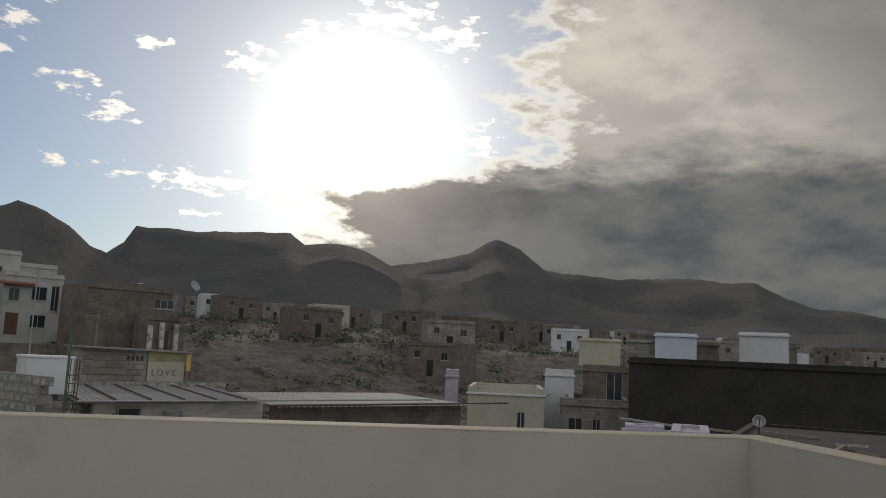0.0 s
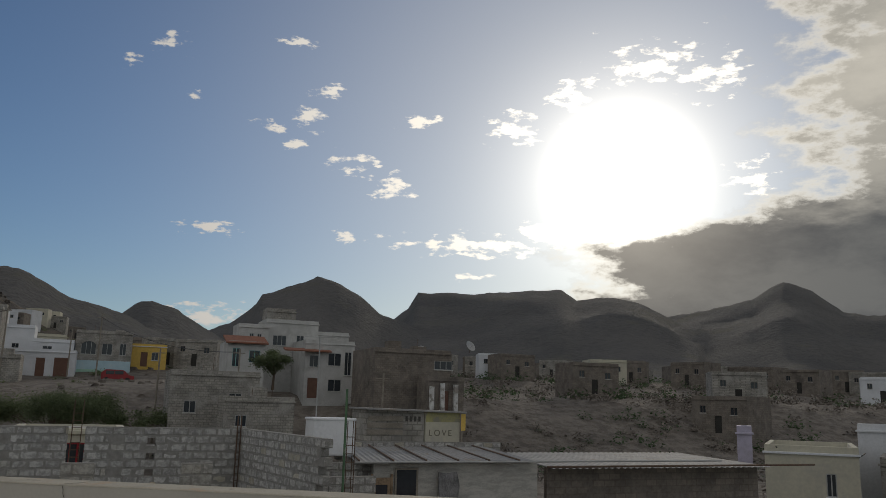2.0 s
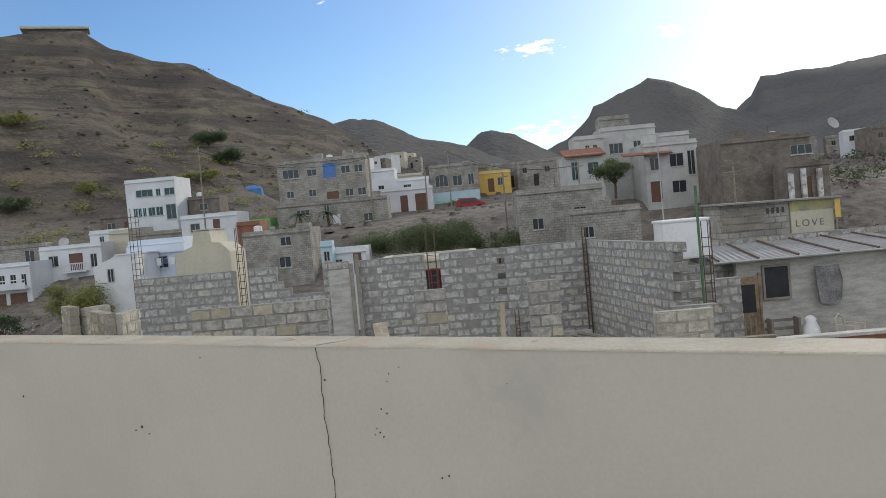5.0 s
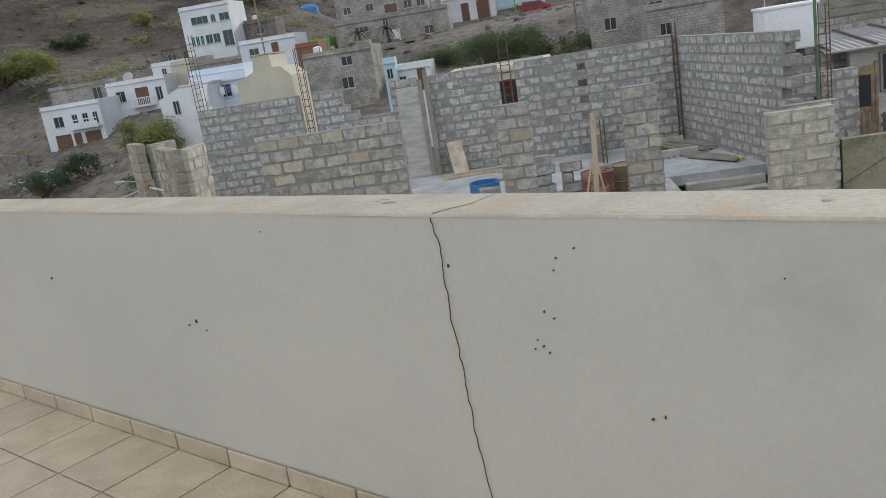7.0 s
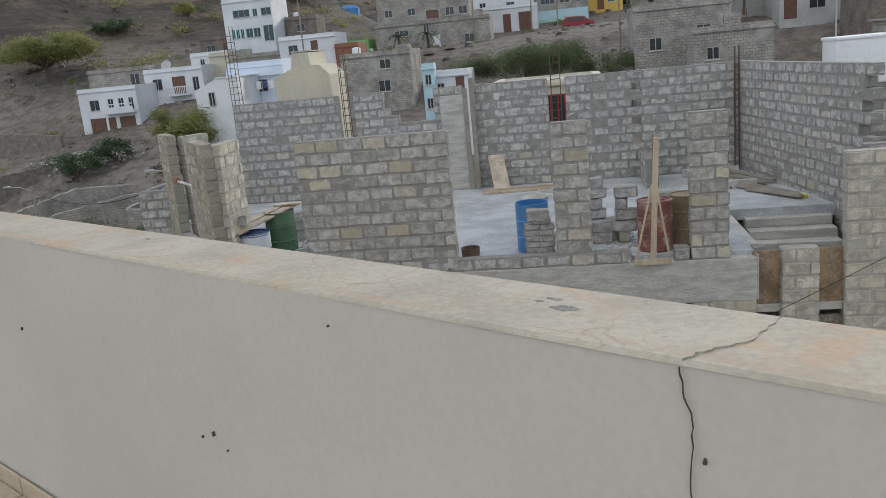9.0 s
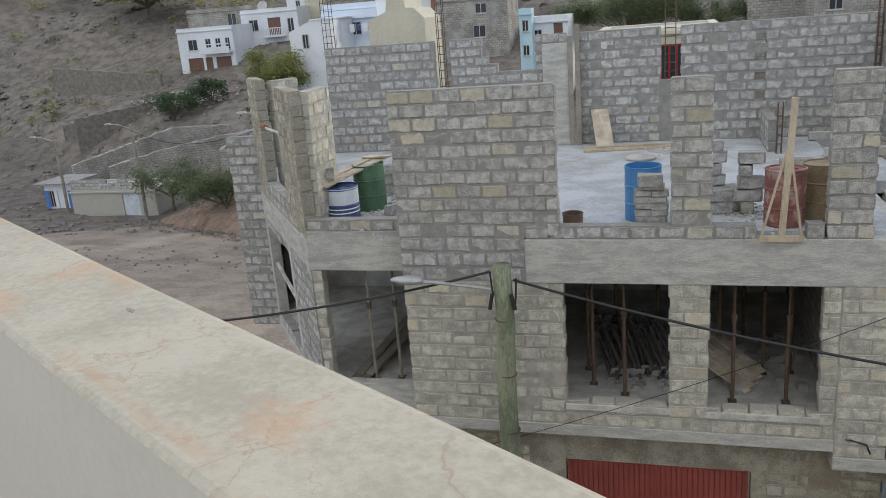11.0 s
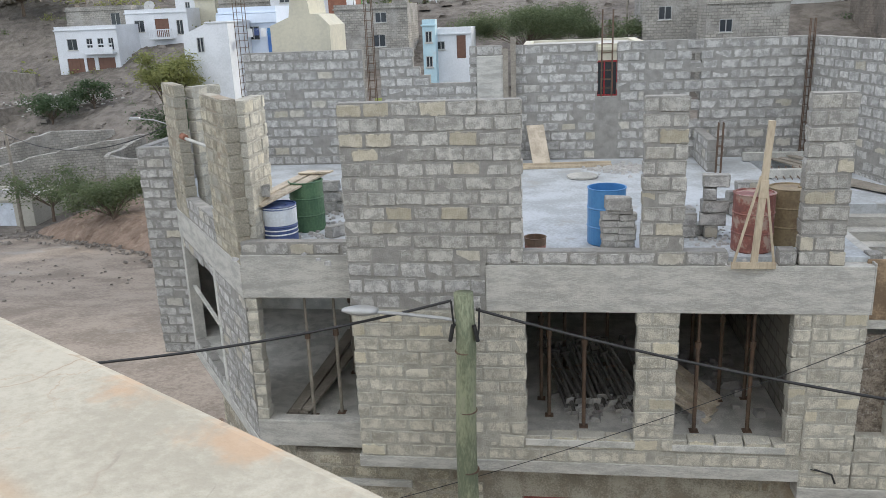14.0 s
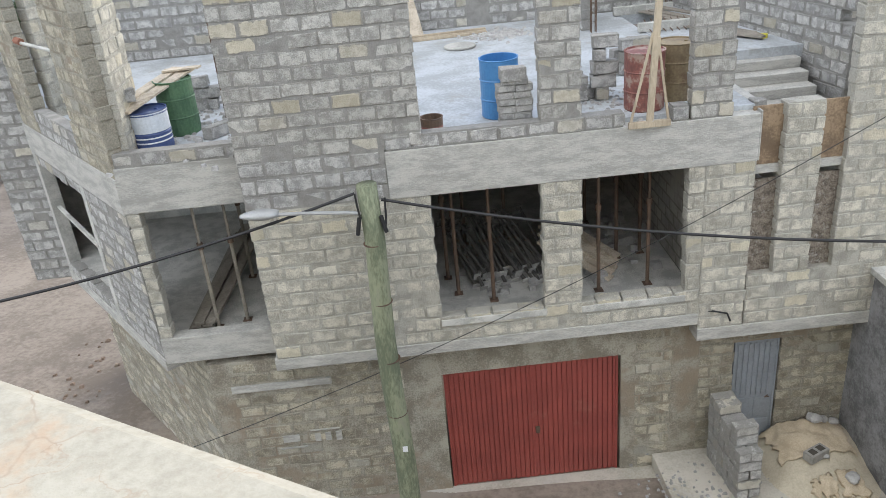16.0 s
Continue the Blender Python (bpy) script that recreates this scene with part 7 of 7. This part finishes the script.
def bank_at(t):
    k = min(len(BANK_LINE) - 2, int(t * (len(BANK_LINE) - 1)))
    f = t * (len(BANK_LINE) - 1) - k
    (ax, ay), (bx, by) = BANK_LINE[k], BANK_LINE[k + 1]
    return ax + (bx - ax) * f, ay + (by - ay) * f


bm = bmesh.new()
rows = []
for i in range(121):
    t = i / 120
    x, y = bank_at(t)
    z = ground(x, y) - 0.15
    h = 1.45 * min(1.0, 5 * t + 0.15, 6 * (1 - t) + 0.2)
    line = []
    for s in range(13):
        a = s / 12
        k = noise.noise((x * 0.9, a * 3, 2.0)) * 0.30 + noise.noise((x * 3, a * 8, 5.0)) * 0.16 + noise.noise((x * 8, a * 20, 8.0)) * 0.06
        k *= min(1, a * 5)
        line.append(bm.verts.new((x + 0.9 * a + k * 0.2, y + 1.9 * a - k * 0.7, z + h * a ** 0.8 + k * 0.55)))
    line += [bm.verts.new((x + 2.4, y + 7.5, z + h * 0.9)), bm.verts.new((x + 2.4, y + 7.5, z - 1.5)), bm.verts.new((x, y, z - 1.5))]
    rows.append(line)
loft(bm, rows)
bmesh.ops.recalc_face_normals(bm, faces=bm.faces)
tagged(part("earth_bank", bm, BANK), "cut bank of reddish stony earth above the lane", "bank", kind="structure")
for k in range(5):
    x, y = bank_at(0.12 + 0.17 * k)
    rubble("bank_stones", "loose stones at the foot of the earth bank", x, y - 0.2, lambda x, y: ground(x, y) + 0.05, (1.2, 0.5), 60, 0.13, STONE, 41 + k)
rubble("lane_stones", "loose stones and scraps lying on the dirt lane", -27.0, 24.0, lambda x, y: ground(x, y) + 0.02, (3.5, 2.5), 70, 0.08, STONE, 55)
sh = house("shed", "ochre block shed with a pale metal door", -44.0, -36.3, 40.5, -4.95, -2.15, BLOCK_WARM, doors=((4.7, 0.3, 1.5, 2.1, PALEBLUE),), depth=4, foot=2, parapet=0.15, seed=60)
kiosk = house("shed", "small blue and white kiosk by the road", -48.2, -45.6, 42.5, -4.9, -1.9, TANKWHITE, windows=((0.35, 0.9, 0.5, 1.4),), doors=((1.15, 0.1, 1.0, 2.2, TANKWHITE),), depth=3, foot=2, parapet=0.1, band=WHITE, seed=61)
part("plinth", solid(-1.32, -0.2, -0.04, 0.0, -0.1, 0.75, bevel=0.01), BLUEPAINT, kiosk)
for u in (-1.3, 0.95):
    part("corner_panel", solid(u, u + 0.36, -0.05, 0.0, 0.0, 2.3, bevel=0.01), BLUEPAINT, kiosk)
part("roof_sheet", solid(-1.7, 1.7, -0.7, 3.2, 2.95, 3.03, bevel=0.01), GALV, kiosk)
block_wall("wall_shed_top", "unfinished block courses on the shed", -44.0, 40.6, 0, 7.6, -2.15, -1.4, holes=((3.4, 4.4, -1.75, -1), (5.2, 6.0, -1.75, -1)), seed=62)


def street_lamp(x, y, z, top, side=-1, label="leaning timber lamp post by the road"):
    t = thing("street_lamp", x, y, z, label, "street lamp")
    part("post", rod(((0, 0, -0.5), (0.1, 0, (top - z) * 0.5), (0.05, 0, top - z)), [0.14, 0.12, 0.09], 10), OLDWOOD, t)
    part("arm", rod(((0.05, 0, top - z - 0.3), (side * 0.8, -0.1, top - z), (side * 1.6, -0.2, top - z + 0.1)), 0.03, 6), LAMPGREY, t)
    part("head", solid(side * 1.6 - 0.35, side * 1.6 + 0.15, -0.3, -0.1, top - z + 0.04, top - z + 0.16, bevel=0.04), LAMPGREY, t)
    return t


street_lamp(-36.3, 39, -4.2, 3.0)
street_lamp(-45.0, 41, -4.4, 2.0)
street_lamp(-17.4, 25, -3.0, 5.0)
for x, y, h in ((-26.5, 75, 20.5), (-9.0, 88, 19.0), (1.0, 96, 19.5), (6.5, 60, 13.6), (13.2, 58, 13.8), (-2.5, 100, 18.0), (21.0, 40, 11.5)):
    utility = thing("utility_pole", x, y, ground(x, y) - 0.5, "thin timber utility pole among the houses", "pole", group="utility poles")
    z = utility.matrix_basis.translation.z
    part("shaft", rod(((0, 0, 0), (0.08, 0, h - z)), [0.11, 0.07], 8), OLDWOOD, utility)
    part("crossbar", rod(((-0.5, 0, h - z - 0.4), (0.55, 0, h - z - 0.38)), 0.04, 6), OLDWOOD, utility)
cable("slack cable between utility poles", (-26.5, 75, 20.0), (-9.0, 88, 18.6), 1.6, 0.03)
cable("slack cable between utility poles", (1.0, 96, 19.2), (13.2, 58, 13.5), 1.2, 0.03)
cable("slack cable along the lane", (-17.4, 25, 4.8), (-36.3, 39, 2.6), 1.2, 0.025)
cable("slack pale cable beside the yellow house", (36.5, 18, 7.6), (42.0, 17, 7.3), 0.9, 0.03)


# ---- plants ----
def leafy(name, label, x, y, z, rx, rz_, count, material, seed, trunk=0.8, size=0.16, lean=0.0):
    """A bush or tree: tapered trunk with limbs, and a crown of many small leaves in clumps."""
    rng = random.Random(seed)
    t = thing(name, x, y, z, label, "tree" if trunk > 1 else "bush")
    bm = bmesh.new()
    r0 = 0.06 + 0.05 * trunk
    tube(bm, ((0, 0, -0.6), (0.05 + lean * 0.3, 0, trunk * 0.6), (0.1 + lean, 0.05, trunk + rz_ * 0.5)), [r0 * 1.3, r0, r0 * 0.5], 8)
    clumps = []
    for i in range(max(7, int(rx * 7))):
        a, q = rng.uniform(0, math.tau), math.sqrt(rng.random())
        h = rng.uniform(-0.5, 1.0) * math.sqrt(max(0.05, 1 - q * q * 0.8))
        c = Vector((math.cos(a) * q * rx + lean, math.sin(a) * q * rx * 0.8, trunk + rz_ * (0.7 + h * 0.75)))
        clumps.append((c, rng.uniform(0.22, 0.42) * min(rx, rz_ * 1.6)))
        tube(bm, ((0.05 + lean * 0.5, 0, trunk * 0.7), Vector((c.x * 0.55, c.y * 0.55, (trunk + c.z) * 0.52)), c), [r0 * 0.45, r0 * 0.3, 0.012], 5)
    part("trunk", bm, BARK, t)
    verts, faces = [], []
    for _ in range(count):
        c, r = rng.choice(clumps)
        d = Vector((rng.gauss(0, 1), rng.gauss(0, 1), rng.gauss(0, 0.7))) * r * 0.55
        p = c + d
        u = Vector((rng.uniform(-1, 1), rng.uniform(-1, 1), rng.uniform(-0.6, 0.6))).normalized() * size * rng.uniform(0.5, 1.2)
        v = Vector((rng.uniform(-1, 1), rng.uniform(-1, 1), rng.uniform(-0.6, 0.6))).normalized() * size * rng.uniform(0.3, 0.6)
        k = len(verts)
        verts += [p - u, p + v, p + u, p - v]
        faces.append((k, k + 1, k + 2, k + 3))
    me = bpy.data.meshes.new("crown")
    me.from_pydata([tuple(q) for q in verts], [], faces)
    me.materials.append(material)
    ob = new("crown", me)
    ob.parent = t
    return t


leafy("tree", "wide low green acacia behind the building site", -1.6, 57, 5.2, 5.2, 2.0, 60000, LEAF, 1, 1.2, 0.085)
leafy("bush", "low green bush by the grey houses", 5.5, 58, 5.8, 2.8, 1.2, 6000, LEAF, 2, 0.5, 0.11)
leafy("tree", "small green tree in front of the white house", 17.9, 66, 10.9, 1.9, 1.4, 6500, LEAF, 3, 1.1, 0.12)
leafy("tree", "yellow-green tree beside the white houses", -26.2, 43, 1.5, 2.4, 2.6, 9000, LEAF_LIGHT, 4, 2.0, 0.13)
leafy("tree", "dark tree below the yellow-green one", -25.2, 42, -0.2, 2.4, 1.9, 6000, LEAF_DARK, 5, 1.4, 0.13)
leafy("bush", "round green bush by the road", -46.5, 60, ground(-46.5, 60) - 0.2, 2.6, 1.5, 3600, LEAF_DARK, 6, 0.6, 0.15)
leafy("bush", "round green bush by the road", -43.4, 62.3, ground(-43.4, 62.3) - 0.2, 2.1, 1.4, 2800, LEAF_DARK, 7, 0.6, 0.15)
leafy("bush", "sparse green bush above the lane", -33.4, 38.4, -2.8, 2.5, 1.6, 4200, LEAF, 8, 0.6, 0.12)
leafy("bush", "green bush spilling down to the lane", -27.4, 35.6, -2.75, 2.6, 1.6, 7500, LEAF, 9, 0.5, 0.12)
leafy("bush", "dry bush beside the dirt road", -31.0, 24, -3.9, 1.2, 0.6, 900, LEAF, 10, 0.3, 0.1)
leafy("tree", "spreading yellow-green tree on the hillside", -69, 92, ground(-69, 92), 6.2, 2.3, 26000, LEAF_LIGHT, 11, 2.4, 0.2)
leafy("tree", "round dark green tree at the hill's foot", -67.6, 211.8, ground(-67.6, 211.8) - 0.5, 4.2, 2.6, 7000, LEAF_DARK, 12, 1.4, 0.26)
leafy("tree", "round dark green tree at the hill's foot", -57.5, 194.6, ground(-57.5, 194.6) - 0.5, 3.6, 2.3, 6000, LEAF_DARK, 13, 1.2, 0.26)
leafy("bush", "wide yellow-green bush behind the tall white house", -48.2, 141.7, ground(-48.2, 141.7) - 0.3, 3.8, 1.3, 6000, LEAF_LIGHT, 14, 0.6, 0.2)
leafy("bush", "yellow-green bush on the bare slope", -62.4, 124.4, ground(-62.4, 124.4) - 0.2, 2.0, 1.4, 3000, LEAF_LIGHT, 15, 0.8, 0.16)
leafy("bush", "low dark bush on the bare slope", -70.2, 113.3, ground(-70.2, 113.3) - 0.2, 3.6, 1.4, 4000, LEAF_DARK, 16, 0.5, 0.18)
leafy("bush", "pale green bush high on the slope", -110.1, 190.4, ground(-110.1, 190.4) - 0.3, 4.4, 1.9, 5000, LEAF_LIGHT, 17, 0.8, 0.25)
for i, (x, y) in enumerate(((-18.0, 86), (-14.5, 86))):
    palm = thing("palm", x, y, 9.5, "small dusty palm in front of the grey house", "palm")
    part("trunk", rod(((0, 0, -1), (0.1, 0, 1.2), (0.0, 0, 2.4)), [0.22, 0.18, 0.16], 8), BARK, palm)
    rngp = random.Random(i)
    for k in range(15):
        a, up = k * math.tau / 15, rngp.uniform(0.2, 1.1)
        bm = bmesh.new()
        rows = []
        for j in range(6):
            s = j / 5
            c = Vector((math.cos(a) * 1.7 * s, math.sin(a) * 1.7 * s, 2.4 + up * s * 1.5 - 1.5 * s * s))
            n = Vector((-math.sin(a), math.cos(a), 0)) * 0.16 * (1 - s * 0.8)
            rows.append([bm.verts.new(c - n), bm.verts.new(c + Vector((0, 0, 0.03))), bm.verts.new(c + n), bm.verts.new(c - Vector((0, 0, 0.02)))])
        loft(bm, rows)
        bmesh.ops.recalc_face_normals(bm, faces=bm.faces)
        part("frond", bm, LEAF_DARK, palm)


def scatter(name, label, count, area, size, material, seed, leaf=False):
    """Uncountable low scrub or boulders over the slopes, joined."""
    rng = random.Random(seed)
    verts, faces = [], []
    for _ in range(count):
        az, dist = radians(rng.uniform(*area[:2])), rng.uniform(area[2] ** 0.5, area[3] ** 0.5) ** 2
        x, y = HOME[0] + dist * math.sin(az), HOME[1] + dist * math.cos(az)
        z = ground(x, y)
        r = size * rng.uniform(0.4, 1.3) * (dist / 150) ** 0.5
        if leaf:
            for _ in range(64):
                p = Vector((x + rng.gauss(0, r * 0.5), y + rng.gauss(0, r * 0.5), z + abs(rng.gauss(0, r * 0.35))))
                u = Vector((rng.uniform(-1, 1), rng.uniform(-1, 1), rng.uniform(-0.7, 0.7))) * r * 0.17
                v = Vector((rng.uniform(-1, 1), rng.uniform(-1, 1), rng.uniform(-0.7, 0.7))) * r * 0.11
                k = len(verts)
                verts += [p - u, p + v, p + u, p - v]
                faces.append((k, k + 1, k + 2, k + 3))
        else:
            k = len(verts)
            for dx, dy, dz in ((-1, -1, -0.4), (1, -1, -0.4), (1, 1, -0.4), (-1, 1, -0.4), (-0.6, -0.7, 0.6), (0.7, -0.5, 0.5), (0.5, 0.6, 0.7), (-0.7, 0.5, 0.5)):
                verts.append(Vector((x + dx * r * rng.uniform(0.5, 1.2), y + dy * r * rng.uniform(0.5, 1.2), z + dz * r * rng.uniform(0.5, 1.0))))
            faces += [tuple(k + i for i in f) for f in ((0, 3, 2, 1), (4, 5, 6, 7), (0, 1, 5, 4), (1, 2, 6, 5), (2, 3, 7, 6), (3, 0, 4, 7))]
    me = bpy.data.meshes.new(name)
    me.from_pydata([tuple(v) for v in verts], [], faces)
    me.materials.append(material)
    tagged(new(name, me), label, "scrub" if leaf else "boulders", kind="stuff")


scatter("hillside_scrub", "dry scrub dotted over the hillside", 420, (-48, 2, 90, 330), 1.1, LEAF, 31, True)
scatter("hillside_scrub", "yellowish scrub dotted over the hillside", 240, (-48, -10, 95, 240), 1.7, LEAF_LIGHT, 32, True)
scatter("hillside_boulders", "brown boulders strewn over the hillside", 1300, (-50, 4, 75, 330), 0.6, HILL, 33)
scatter("hillside_boulders", "pale stones strewn over the slope", 900, (-46, -20, 62, 140), 0.45, STONE, 34)
scatter("valley_scrub", "dark scrub between the far houses", 700, (4, 74, 75, 420), 1.6, LEAF_DARK, 35, True)
# extra brown scrub, added to make the pale slope read darker
scatter("valley_scrub", "dark brown scrub added among the houses to darken the slope", 500, (16, 56, 62, 190), 1.5, BROWNHOUSE, 38, True)
rubble("white_stones", "spill of pale stones below the road", -47.8, 64.3, lambda x, y: ground(x, y) + 0.08, (2.4, 1.2), 420, 0.16, CAST_LIGHT, 36)
rubble("yard_clutter", "loose stones and scraps on the slope behind the low houses", -27.5, 82, lambda x, y: ground(x, y) + 0.2, (3.0, 3.0), 240, 0.4, GRAVEL, 37)

back = house("house", "low white house with a red-barred window behind the site", -0.4, 3.1, 12.4, 5.0, 8.35, CREAM, windows=((1.5, 1.9, 1.2, 1.0),), depth=4, parapet=0.06, foot=5, frame=CARPAINT, seed=70)
for i in range(5):
    part("window_bar", rod(((-0.1 + i * 0.22, -0.03, 1.9), (-0.1 + i * 0.22, -0.03, 2.9)), 0.02, 5), CARPAINT, back)
screen = thing("painted_board", -5.0, 13.5, 6.2, "bright yellow-green painted board behind the wall gap", "board")
part("board", solid(0, 1.2, 0, 0.05, 0, 0.7, bevel=0.01), plain("lime_paint", (0.34, 0.40, 0.12), 0.7), screen)
for i in range(6):
    part("bar", rod(((0.1 + i * 0.2, -0.03, 0), (0.1 + i * 0.2, -0.03, 1.25)), 0.015, 5), STEEL, screen)
part("post", solid(0.4, 0.6, 0.06, 0.2, -4.0, 1.2), OLDWOOD, screen)

lay_blocks()
